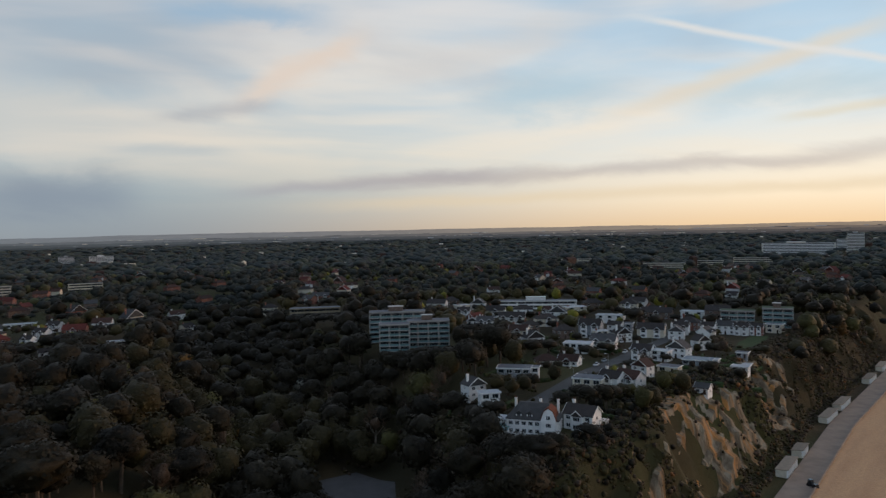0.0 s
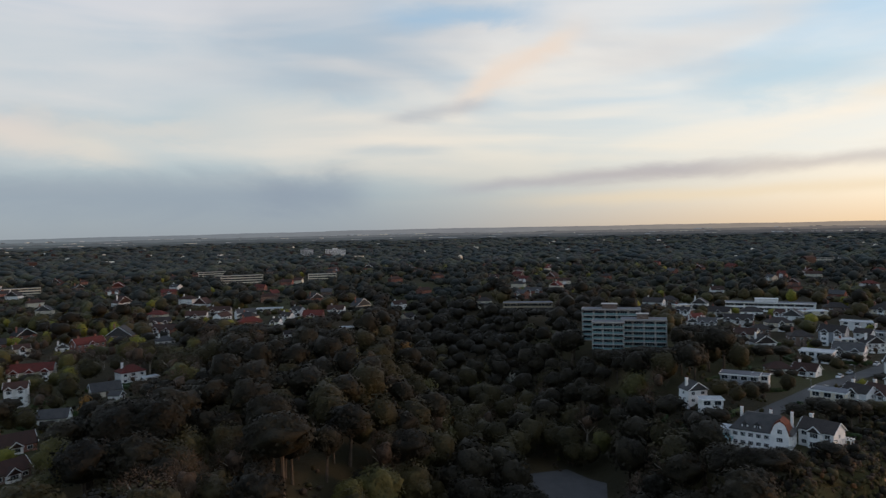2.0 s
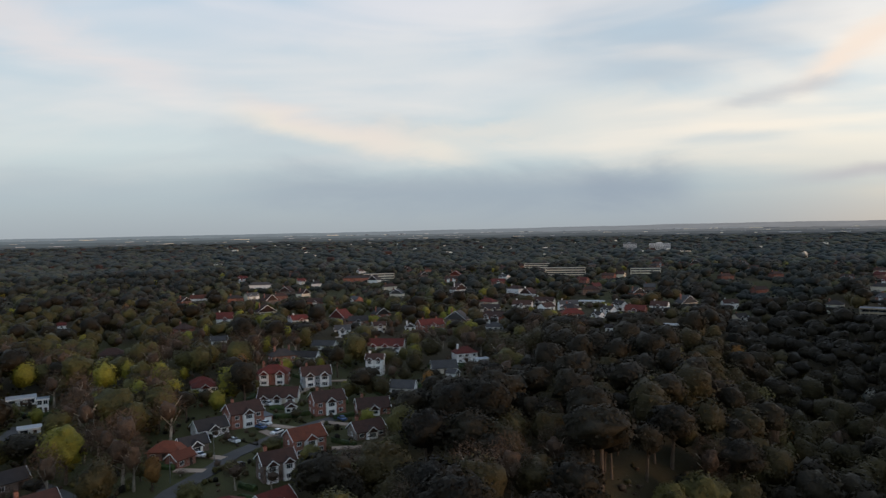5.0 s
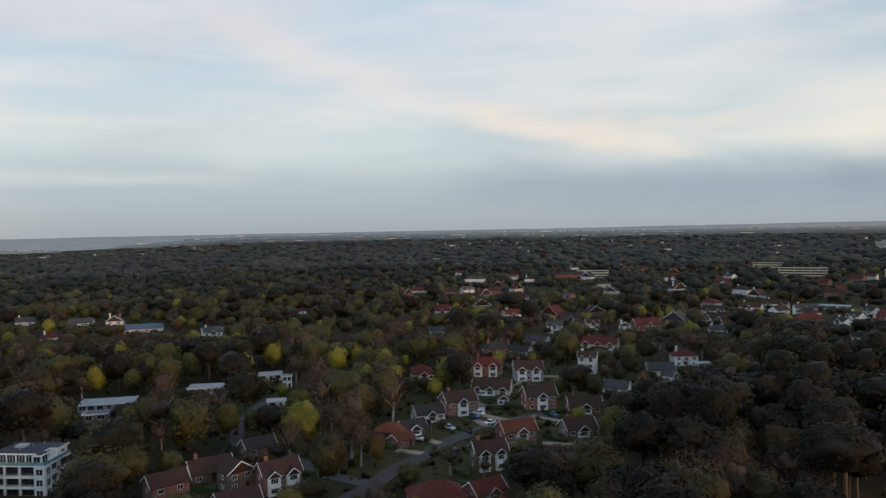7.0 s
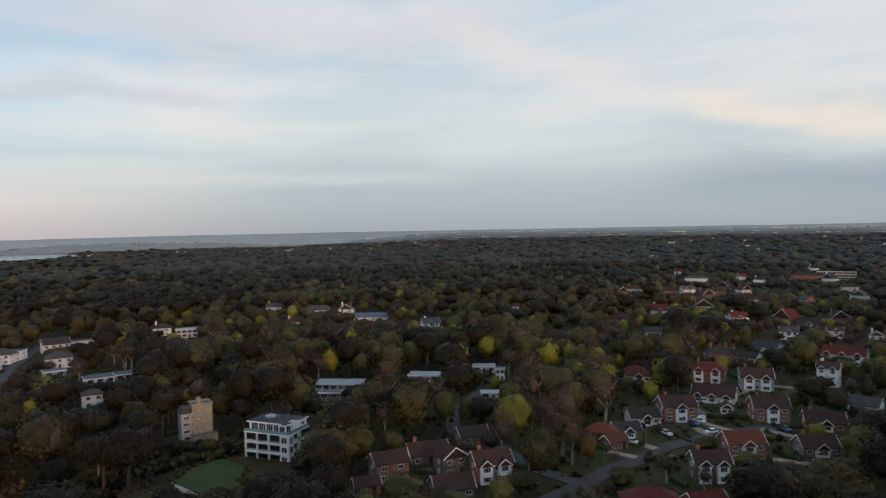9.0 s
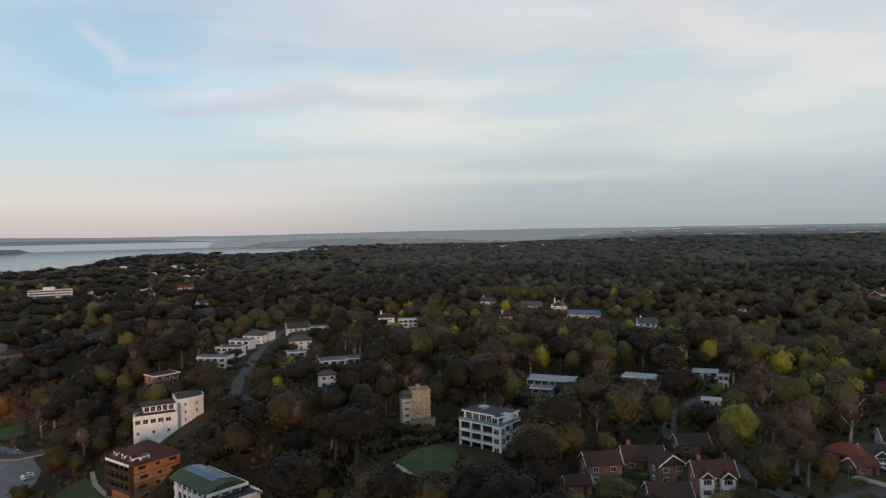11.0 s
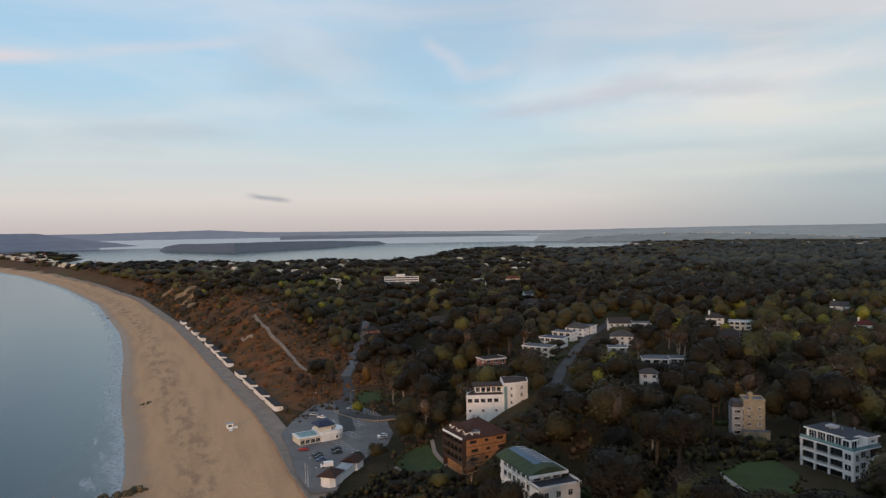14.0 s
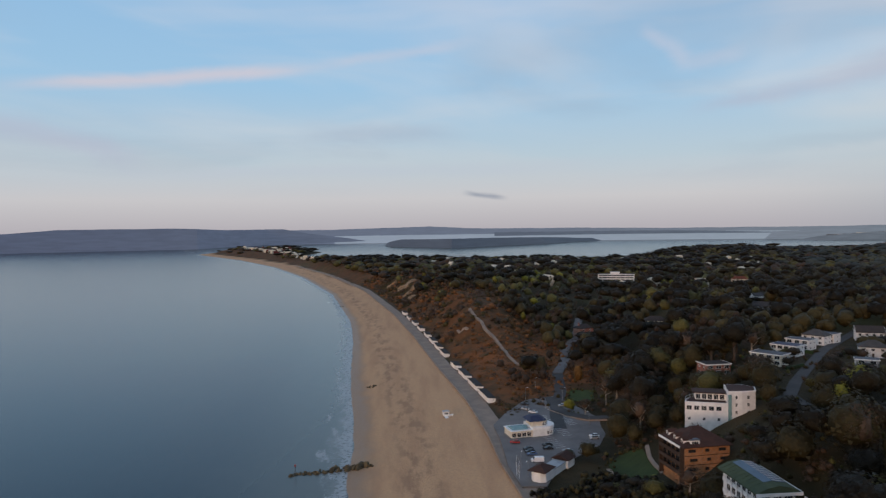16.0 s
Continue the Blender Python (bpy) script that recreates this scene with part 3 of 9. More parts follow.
sand_col = gmix(gadd(wet_m, 0.62, "MULTIPLY"), sand_col, (0.20, 0.135, 0.088))
col = gmix(att("sand"), col, sand_col)
L.new(col, bsdf.inputs["Base Color"])
rgh = N.new("ShaderNodeMapRange")
rgh.inputs[3].default_value, rgh.inputs[4].default_value = 0.95, 0.45
L.new(gadd(wet_m, att("sand"), "MULTIPLY"), rgh.inputs[0])
L.new(rgh.outputs[0], bsdf.inputs["Roughness"])
bsdf.inputs["Specular IOR Level"].default_value = 0.2
bmp = N.new("ShaderNodeBump")
bmp.inputs["Strength"].default_value, bmp.inputs["Distance"].default_value = 0.5, 0.8
L.new(gadd(gadd(gnoise(0.35, 7.0, None, 0.65), gadd(gnoise(1.3, 5.0, None, 0.7), 0.6, "MULTIPLY")), gadd(gnoise(1.0, 6.0, strat.outputs[0]), att("bare"), "MULTIPLY")), bmp.inputs["Height"])
L.new(bmp.outputs[0], bsdf.inputs["Normal"])
gm.materials.append(m)

# ---- the eroded sandstone cliff, in finer relief over the steep seaward face ----
def scar_noise(x, y):
    """Where the cliff has slipped and lies bare."""
    return fbm(x / 11 + 3, y / 11, 47, 4)


SCARS = ((84, 240, 14), (93, 252, 17), (104, 264, 15), (117, 275, 10), (139, 310, 14), (151, 322, 16), (164, 338, 11), (62, 204, 8), (72, 226, 5), (-640, -828, 20), (-608, -760, 24), (-575, -705, 14), (-548, -668, 8))


def scar_mask(x, y, edge=0.0):
    """1 on the slipped, bare parts of the cliff, ragged at their rims."""
    g = 0.0
    for cx, cy, cr in SCARS:
        g = np.maximum(g, np.exp(-((x - cx) ** 2 + (y - cy) ** 2) / cr ** 2))
    return smooth(0.42, 0.56, g + 1.0 * (scar_noise(x, y) - 0.5) + edge)


def cliff_face(x0, y0, x1, y1, wide, lab, rows=52):
    """A draped sheet with gullies and ribs, from the promenade's edge to the cliff top."""
    nu, nv = int(math.dist((x0, y0), (x1, y1)) / 1.2), rows
    u, v = np.meshgrid(np.linspace(0, 1, nu), np.linspace(0, 1, nv))
    ux, uy = (x1 - x0), (y1 - y0)
    ll = math.hypot(ux, uy)
    ux, uy = ux / ll, uy / ll
    ix, iy = -uy, ux
    bx, by = x0 + (x1 - x0) * u, y0 + (y1 - y0) * u
    s0, _ = line_distance(bx, by, COAST)
    sd = 11.0 - s0 + v * wide
    x, y = bx + ix * sd, by + iy * sd
    z = height(x, y)
    warp = 3.0 * (fbm(u * ll / 18, v * 4, 44, 2) - 0.5)
    rib = 1 - np.abs(2 * fbm(u * ll / 9 + warp, v * 1.6 + u * 3, 41, 3) - 1)
    rib2 = 1 - np.abs(2 * vnoise(u * ll / 2.3 + warp, v * 5.0, 42) - 1)
    body = np.sin(math.pi * np.clip(v, 0, 1)) ** 0.7
    rough = fbm(u * ll / 3.2, v * 11, 45, 4) - 0.5
    ledge = v * 7.0 + 2.2 * fbm(u * ll / 24, v * 1.5, 51, 3)
    ledge = (ledge - np.floor(ledge)) ** 2 - 0.4
    out = (rib * 1.7 + rib2 * 0.5 + 2.0 * ledge + 5.5 * (fbm(u * ll / 15, v * 3, 43, 3) - 0.5) + 3.0 * rough - 1.6) * body
    x, y, z = x - ix * out, y - iy * out, z + 0.25 * body + 1.6 * rough * body
    z = np.where(v <= 0.001, z - 1.0, np.where(v >= 0.999, z - 1.2, z))
    idx = np.arange(nu * nv).reshape(nv, nu)
    quads = np.stack([idx[:-1, :-1], idx[:-1, 1:], idx[1:, 1:], idx[1:, :-1]], -1).reshape(-1, 4)
    me = bpy.data.meshes.new("cliff")
    me.from_pydata(np.stack([x, y, z], -1).reshape(-1, 3), [], quads.tolist())
    scar = scar_mask(x, y, 0.12 * (rib - 0.6)) * smooth(0.14, 0.34, v + 0.35 * (fbm(u * ll / 7, v * 3, 49, 3) - 0.5))
    at = me.attributes.new("bare", "FLOAT", "POINT")
    at.data.foreach_set("value", scar.astype(np.float32).ravel())
    for nm in ("sand", "heath"):
        me.attributes.new(nm, "FLOAT", "POINT")
    heath_at = me.attributes["heath"]
    heath_at.data.foreach_set("value", (0.08 * np.ones(nu * nv)).astype(np.float32))
    me.materials.append(m)
    tagged(new("cliff", me), lab, "cliff", kind="structure")
    return np.stack([x, y, z], -1).reshape(-1, 3), scar.ravel(), v.ravel()


cliff_points, cliff_bare, cliff_up = cliff_face(28, 133, 330, 500, 37.0, "eroded buff sandstone cliff with gullies and brown scrub")
far_points, far_bare, far_up = cliff_face(-690, -900, -520, -640, 62.0, "slipped orange sandstone cliff above the beach", 40)

# ---- sea and harbour ----
wm, WX, WY, _ = grid_mesh("water", axis(-4900, 4900, -520, 60, 10.0, 1.12), axis(-4900, 4900, -760, 100, 10.0, 1.12), lambda a, b: a * 0.0)
WS, _ = line_distance(WX, WY, COAST)
at = wm.attributes.new("offshore", "FLOAT", "POINT")
at.data.foreach_set("value", (-WS - beach_width(WY)).astype(np.float32))
water = tagged(new("water", wm), "calm pale blue-grey sea with low ripples", "sea", kind="structure")
m, nt, bsdf = nodes_of("sea_water")
N, L = nt.nodes, nt.links
ggeo = N.new("ShaderNodeNewGeometry")
gpos = ggeo.outputs["Position"]
bsdf.inputs["Roughness"].default_value = 0.12
bsdf.inputs["IOR"].default_value = 1.33
gsep = N.new("ShaderNodeSeparateXYZ")
L.new(gpos, gsep.inputs[0])
off = att("offshore")
shallow = gstep(off, 70.0, 0.0)
sea_col = gmix(shallow, (0.008, 0.023, 0.036), (0.085, 0.098, 0.088))
# broken lines of surf along the sand
rag = gnoise(1.0, 6.0, shoreline_coords(gsep, 0.10, 0.035), 0.62)
line_1 = gadd(gstep(gadd(off, gadd(rag, 26.0, "MULTIPLY")), 24.0, 14.0), gstep(off, -1.0, 1.0), "MULTIPLY")
wavy = gadd(off, gadd(gnoise(1.0, 4.0, shoreline_coords(gsep, 0.03, 0.02), 0.5), 34.0, "MULTIPLY"))
line_2 = gadd(gstep(wavy, 24.5, 26.0), gstep(wavy, 30.0, 27.0), "MULTIPLY")
line_2 = gadd(line_2, gstep(gnoise(1.0, 4.0, shoreline_coords(gsep, 0.25, 0.05), 0.6), 0.50, 0.62), "MULTIPLY")
foam = gadd(gadd(line_1, 0.50, "MULTIPLY"), gadd(line_2, 0.55, "MULTIPLY"), "MAXIMUM")
foam = gadd(foam, gstep(gnoise(0.55, 5.0), 0.34, 0.58), "MULTIPLY")
L.new(gmix(foam, sea_col, (0.62, 0.64, 0.66)), bsdf.inputs["Base Color"])
rr = N.new("ShaderNodeMapRange")
rr.inputs[3].default_value, rr.inputs[4].default_value = 0.19, 0.7
L.new(foam, rr.inputs[0])
L.new(rr.outputs[0], bsdf.inputs["Roughness"])
swell = gnoise(1.0, 4.0, shoreline_coords(gsep, 0.22, 0.07), 0.5)
long_swell = gnoise(1.0, 3.0, shoreline_coords(gsep, 0.035, 0.012), 0.5)
broad = gnoise(0.005, 3.0)
wb = N.new("ShaderNodeBump")
wb.inputs["Distance"].default_value = 1.0
L.new(gadd(gadd(gstep(broad, 0.35, 0.68), 0.09, "MULTIPLY"), 0.045), wb.inputs["Strength"])
L.new(gadd(swell, gadd(long_swell, 2.0, "MULTIPLY")), wb.inputs["Height"])
L.new(wb.outputs[0], bsdf.inputs["Normal"])
wm.materials.append(m)

# ---- distance: glowing sheets in haze tones for the ridges past the edge of the ground ----
def far_layer(lab, radius, tops, tones, wobble=0.06, seed=1, floors=None, grain=0.10):
    """A wooded rise whose haze is painted as a glowing tone. Tables run over the bearing in degrees: distance, height
    of the skyline and of the foot as degrees above the eye's level, and tone.
    """
    lo, hi = tops[0][0], tops[-1][0]
    deg = np.arange(lo, hi + 0.05, 0.1)
    rad = np.interp(deg, *zip(*radius)) if isinstance(radius, list) else np.full(len(deg), float(radius))
    el = np.interp(deg, *zip(*tops)) + wobble * (fbm(deg / 3.1 + 50, deg * 0, seed, 3) - 0.5) + 0.028 * (fbm(deg / 0.35 + 9, deg * 0, seed + 5, 3) - 0.5)
    foot = np.interp(deg, *zip(*floors)) if floors else np.full(len(deg), -3.0)
    el = np.maximum(el, foot)
    sx, cy = -np.sin(np.radians(deg)), np.cos(np.radians(deg))
    verts = []
    for k in range(len(deg)):
        z0, z1 = EYE[2] + rad[k] * math.tan(radians(foot[k])), EYE[2] + rad[k] * math.tan(radians(el[k]))
        verts += [(sx[k] * rad[k], cy[k] * rad[k], z0), (sx[k] * rad[k], cy[k] * rad[k], z1), (sx[k] * (rad[k] + 14), cy[k] * (rad[k] + 14), z0)]
    faces = []
    for k in range(len(deg) - 1):
        a, b = k * 3, k * 3 + 3
        faces += [(a, b, b + 1, a + 1), (a + 1, b + 1, b + 2, a + 2)]
    me = bpy.data.meshes.new("backdrop")
    me.from_pydata(verts, [], faces)
    mm, nt2, bs = nodes_of("glowing_backdrop_haze")
    n2, l2 = nt2.nodes, nt2.links
    g2, mp, no = n2.new("ShaderNodeNewGeometry"), n2.new("ShaderNodeMapping"), n2.new("ShaderNodeTexNoise")
    mp.inputs["Scale"].default_value = (0.009, 0.009, 0.09)
    l2.new(g2.outputs["Position"], mp.inputs["Vector"])
    no.inputs["Scale"].default_value, no.inputs["Detail"].default_value = 1.0, 5.0
    l2.new(mp.outputs[0], no.inputs["Vector"])
    sep, turn, rng_, ramp = n2.new("ShaderNodeSeparateXYZ"), n2.new("ShaderNodeMath"), n2.new("ShaderNodeMapRange"), n2.new("ShaderNodeValToRGB")
    l2.new(g2.outputs["Position"], sep.inputs[0])
    neg = n2.new("ShaderNodeMath")
    neg.operation, neg.inputs[1].default_value = "MULTIPLY", -1.0
    l2.new(sep.outputs[0], neg.inputs[0])
    turn.operation = "ARCTAN2"
    l2.new(neg.outputs[0], turn.inputs[0])
    l2.new(sep.outputs[1], turn.inputs[1])
    # painted haze tone by bearing: warm towards the sun, blue-grey away from it
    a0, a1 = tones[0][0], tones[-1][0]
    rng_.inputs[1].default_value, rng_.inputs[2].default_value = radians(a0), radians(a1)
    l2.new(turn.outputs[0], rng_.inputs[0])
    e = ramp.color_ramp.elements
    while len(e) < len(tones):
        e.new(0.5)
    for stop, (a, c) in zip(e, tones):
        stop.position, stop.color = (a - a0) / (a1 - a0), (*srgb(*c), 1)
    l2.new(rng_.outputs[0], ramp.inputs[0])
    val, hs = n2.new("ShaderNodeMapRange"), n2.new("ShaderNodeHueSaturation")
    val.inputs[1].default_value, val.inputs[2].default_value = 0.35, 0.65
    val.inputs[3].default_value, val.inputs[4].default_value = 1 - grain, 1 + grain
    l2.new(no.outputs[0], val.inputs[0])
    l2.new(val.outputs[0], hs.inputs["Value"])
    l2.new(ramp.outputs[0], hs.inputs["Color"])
    # the sheet itself is near black; the hazy look comes from its glow
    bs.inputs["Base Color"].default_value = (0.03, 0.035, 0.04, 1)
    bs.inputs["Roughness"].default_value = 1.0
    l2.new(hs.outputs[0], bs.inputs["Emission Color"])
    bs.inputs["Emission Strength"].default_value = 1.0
    me.materials.append(mm)
    return tagged(new("backdrop", me), lab, "distant hills", kind="structure")


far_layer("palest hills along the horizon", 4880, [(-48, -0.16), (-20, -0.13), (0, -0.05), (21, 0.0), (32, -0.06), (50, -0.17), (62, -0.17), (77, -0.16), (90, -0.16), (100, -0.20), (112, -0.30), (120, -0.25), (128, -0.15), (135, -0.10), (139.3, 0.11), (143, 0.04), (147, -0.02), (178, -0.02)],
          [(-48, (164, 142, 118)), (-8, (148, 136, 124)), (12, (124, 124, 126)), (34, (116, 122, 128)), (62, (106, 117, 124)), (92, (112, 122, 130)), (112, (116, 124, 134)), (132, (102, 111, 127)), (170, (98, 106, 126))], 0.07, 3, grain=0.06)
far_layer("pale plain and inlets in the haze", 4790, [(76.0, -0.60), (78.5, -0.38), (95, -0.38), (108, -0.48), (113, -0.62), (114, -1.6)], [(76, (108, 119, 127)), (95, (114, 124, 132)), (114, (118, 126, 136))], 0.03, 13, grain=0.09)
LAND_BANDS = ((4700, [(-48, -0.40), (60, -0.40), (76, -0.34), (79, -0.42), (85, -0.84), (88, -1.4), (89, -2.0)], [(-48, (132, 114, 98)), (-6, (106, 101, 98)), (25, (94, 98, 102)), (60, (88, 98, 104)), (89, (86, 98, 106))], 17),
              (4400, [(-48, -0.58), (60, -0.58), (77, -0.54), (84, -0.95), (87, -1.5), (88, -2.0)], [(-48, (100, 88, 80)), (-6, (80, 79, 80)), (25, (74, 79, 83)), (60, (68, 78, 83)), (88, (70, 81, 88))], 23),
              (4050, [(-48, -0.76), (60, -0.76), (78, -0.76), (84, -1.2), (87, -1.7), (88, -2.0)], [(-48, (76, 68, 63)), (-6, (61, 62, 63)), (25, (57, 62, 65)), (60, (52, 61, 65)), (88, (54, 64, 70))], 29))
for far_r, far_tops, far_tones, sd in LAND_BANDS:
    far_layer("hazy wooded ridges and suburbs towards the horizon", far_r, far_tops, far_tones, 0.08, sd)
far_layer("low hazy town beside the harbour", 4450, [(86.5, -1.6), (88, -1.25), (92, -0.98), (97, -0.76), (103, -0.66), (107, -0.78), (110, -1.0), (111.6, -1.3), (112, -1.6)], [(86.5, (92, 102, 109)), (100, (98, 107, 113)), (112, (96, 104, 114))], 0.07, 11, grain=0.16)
far_layer("glowing sheet standing for the far pale harbour water under the hills", 4860, [(104, -0.62), (112, -0.56), (147, -0.56)], [(104, (146, 156, 166)), (147, (148, 158, 172))], 0.0, 41, grain=0.04)
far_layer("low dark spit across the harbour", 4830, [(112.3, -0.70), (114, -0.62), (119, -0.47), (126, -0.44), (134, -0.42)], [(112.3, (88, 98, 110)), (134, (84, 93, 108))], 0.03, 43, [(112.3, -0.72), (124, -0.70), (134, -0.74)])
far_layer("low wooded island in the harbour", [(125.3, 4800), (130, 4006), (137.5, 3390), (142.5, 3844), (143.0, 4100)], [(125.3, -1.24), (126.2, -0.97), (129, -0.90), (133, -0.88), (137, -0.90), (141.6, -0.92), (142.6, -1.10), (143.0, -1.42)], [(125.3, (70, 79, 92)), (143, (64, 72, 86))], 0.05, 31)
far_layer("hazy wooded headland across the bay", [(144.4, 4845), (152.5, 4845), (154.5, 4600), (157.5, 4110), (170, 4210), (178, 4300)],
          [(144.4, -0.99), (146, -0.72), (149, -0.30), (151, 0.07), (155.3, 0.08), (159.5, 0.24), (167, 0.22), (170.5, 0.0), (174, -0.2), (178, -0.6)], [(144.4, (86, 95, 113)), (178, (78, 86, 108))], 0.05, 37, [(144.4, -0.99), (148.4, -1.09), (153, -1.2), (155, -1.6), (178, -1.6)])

# ---- mesh helpers ----
class Build:
    """Collects boxes, prisms and tubes for one mesh."""

    def __init__(self):
        self.v, self.f = [], []

    def poly(self, verts, faces):
        k = len(self.v)
        self.v += [tuple(p) for p in verts]
        self.f += [tuple(i + k for i in q) for q in faces]
        return self

    def box(self, x0, x1, y0, y1, z0, z1):
        v = [(x, y, z) for z in (z0, z1) for x, y in ((x0, y0), (x1, y0), (x1, y1), (x0, y1))]
        return self.poly(v, [(3, 2, 1, 0), (4, 5, 6, 7), (0, 1, 5, 4), (1, 2, 6, 5), (2, 3, 7, 6), (3, 0, 4, 7)])

    def prism(self, outline, z0, z1):
        """An upright prism over a counter-clockwise outline."""
        n = len(outline)
        v = [(x, y, z0) for x, y in outline] + [(x, y, z1) for x, y in outline]
        return self.poly(v, [tuple(range(n - 1, -1, -1)), tuple(range(n, 2 * n))] + [(i, (i + 1) % n, n + (i + 1) % n, n + i) for i in range(n)])

    def profile_x(self, prof, x0, x1):
        """A prism along x over a profile of (y, z)."""
        n = len(prof)
        v = [(x0, y, z) for y, z in prof] + [(x1, y, z) for y, z in prof]
        return self.poly(v, [tuple(range(n)), tuple(range(2 * n - 1, n - 1, -1))] + [(i, n + i, n + (i + 1) % n, (i + 1) % n) for i in range(n)])

    def profile_y(self, prof, y0, y1):
        n = len(prof)
        v = [(x, y0, z) for x, z in prof] + [(x, y1, z) for x, z in prof]
        return self.poly(v, [tuple(range(n - 1, -1, -1)), tuple(range(n, 2 * n))] + [(i, (i + 1) % n, n + (i + 1) % n, n + i) for i in range(n)])

    def tube(self, a, b, ra, rb, sides=6):
        a, b = Vector(a), Vector(b)
        q = (b - a).to_track_quat("Z", "Y")
        v = []
        for c, r in ((a, ra), (b, rb)):
            for i in range(sides):
                an = 2 * math.pi * i / sides
                v.append(tuple(c + q @ Vector((r * math.cos(an), r * math.sin(an), 0))))
        return self.poly(v, [(i, (i + 1) % sides, sides + (i + 1) % sides, sides + i) for i in range(sides)] + [tuple(range(sides - 1, -1, -1)), tuple(range(sides, 2 * sides))])

    def lattice(self, xs, zs, solid, y0, y1):
        """An upright frame in one piece: the solid cells of a grid, with thickness."""
        nx, nz = len(xs), len(zs)
        v = [(x, y, z) for y in (y0, y1) for z in zs for x in xs]
        at = lambda i, k, back: back * nx * nz + k * nx + i
        full = lambda i, k: 0 <= i < nx - 1 and 0 <= k < nz - 1 and solid(i, k)
        f = []
        for k in range(nz - 1):
            for i in range(nx - 1):
                if not full(i, k):
                    continue
                f.append((at(i, k, 0), at(i + 1, k, 0), at(i + 1, k + 1, 0), at(i, k + 1, 0)))
                if not full(i - 1, k):
                    f.append((at(i, k, 0), at(i, k + 1, 0), at(i, k + 1, 1), at(i, k, 1)))
                if not full(i + 1, k):
                    f.append((at(i + 1, k, 1), at(i + 1, k + 1, 1), at(i + 1, k + 1, 0), at(i + 1, k, 0)))
                if not full(i, k - 1):
                    f.append((at(i, k, 1), at(i + 1, k, 1), at(i + 1, k, 0), at(i, k, 0)))
                if not full(i, k + 1):
                    f.append((at(i, k + 1, 0), at(i + 1, k + 1, 0), at(i + 1, k + 1, 1), at(i, k + 1, 1)))
        return self.poly(v, f)

    def chevron_y(self, x0, half, top, low, th, y0, y1):
        return self.profile_y([(x0 - half, low - th), (x0, top - th), (x0 + half, low - th), (x0 + half, low), (x0, top), (x0 - half, low)], y0, y1)

    def chevron_x(self, y0, half, top, low, th, x0, x1):
        return self.profile_x([(y0 - half, low - th), (y0, top - th), (y0 + half, low - th), (y0 + half, low), (y0, top), (y0 - half, low)][::-1], x0, x1)

    def mesh(self, name, mat):
        me = bpy.data.meshes.new(name)
        me.from_pydata(self.v, [], self.f)
        me.materials.append(M[mat] if isinstance(mat, str) else mat)
        return me


def part(name, made, mat, parent, label="", m=None):
    """One mesh object under a thing or a part; made is a Build or a mesh that is shared."""
    me = made.mesh(name, mat) if isinstance(made, Build) else made
    ob = new(name, me)
    ob.parent = parent
    if m is not None:
        ob.matrix_basis = m
    if label:
        ob["label"] = label
    return ob


def thing(name, x, y, z, turn, label, category, group=""):
    e = new(name)
    e.empty_display_size = 0.5
    e.matrix_basis = pose(x, y, z, 0, 0, turn)
    return tagged(e, label, category, group)


CLEAR = []      # (x, y, radius, base height, height): where no tree may stand
shared = {}


def window_mesh(w, h, bars=1, frame_mat="paint"):
    key = ("window", round(w, 1), round(h, 1), bars, frame_mat)
    if key not in shared:
        w, h = key[1], key[2]
        b, t = Build(), 0.09
        xs = [-w / 2, -w / 2 + t]
        for i in range(bars):
            xm = -w / 2 + w * (i + 1) / (bars + 1)
            xs += [xm - 0.035, xm + 0.035]
        xs += [w / 2 - t, w / 2]
        zs = [0.0, t, h - t, h]
        b.lattice(xs, zs, lambda i, k: k != 1 or i % 2 == 0, -0.08, 0.02)
        shared[key] = b.mesh("window", frame_mat)
        shared[key + ("pane",)] = Build().box(-w / 2 + t, w / 2 - t, -0.02, 0.015, t, h - t).mesh("pane", "glass")
    return shared[key], shared[key + ("pane",)]


def window(parent, x, y, z, w, h, turn=0.0, bars=1, frame_mat="paint"):
    fr, pa = window_mesh(w, h, bars, frame_mat)
    o = part("window", fr, None, parent, m=pose(x, y, z, 0, 0, turn))
    part("pane", pa, None, o)
    return o


def gable_roof(b, w, d, z, rise, over=0.4, th=0.16):
    """Ridge along x."""
    hd, k = d / 2 + over, rise / (d / 2)
    zl = z - over * k
    b.profile_x([(-hd, zl), (0, z + rise), (hd, zl), (hd, zl + th), (0, z + rise + th), (-hd, zl + th)][::-1], -w / 2 - over, w / 2 + over)


def gable_roof_y(b, w, y0, y1, x0, z, rise, over=0.35, th=0.16):
    hw, k = w / 2 + over, rise / (w / 2)
    zl = z - over * k
    b.profile_y([(x0 - hw, zl), (x0 + hw, zl), (x0 + hw, zl + th), (x0, z + rise + th), (x0 - hw, zl + th)], y0, y1)


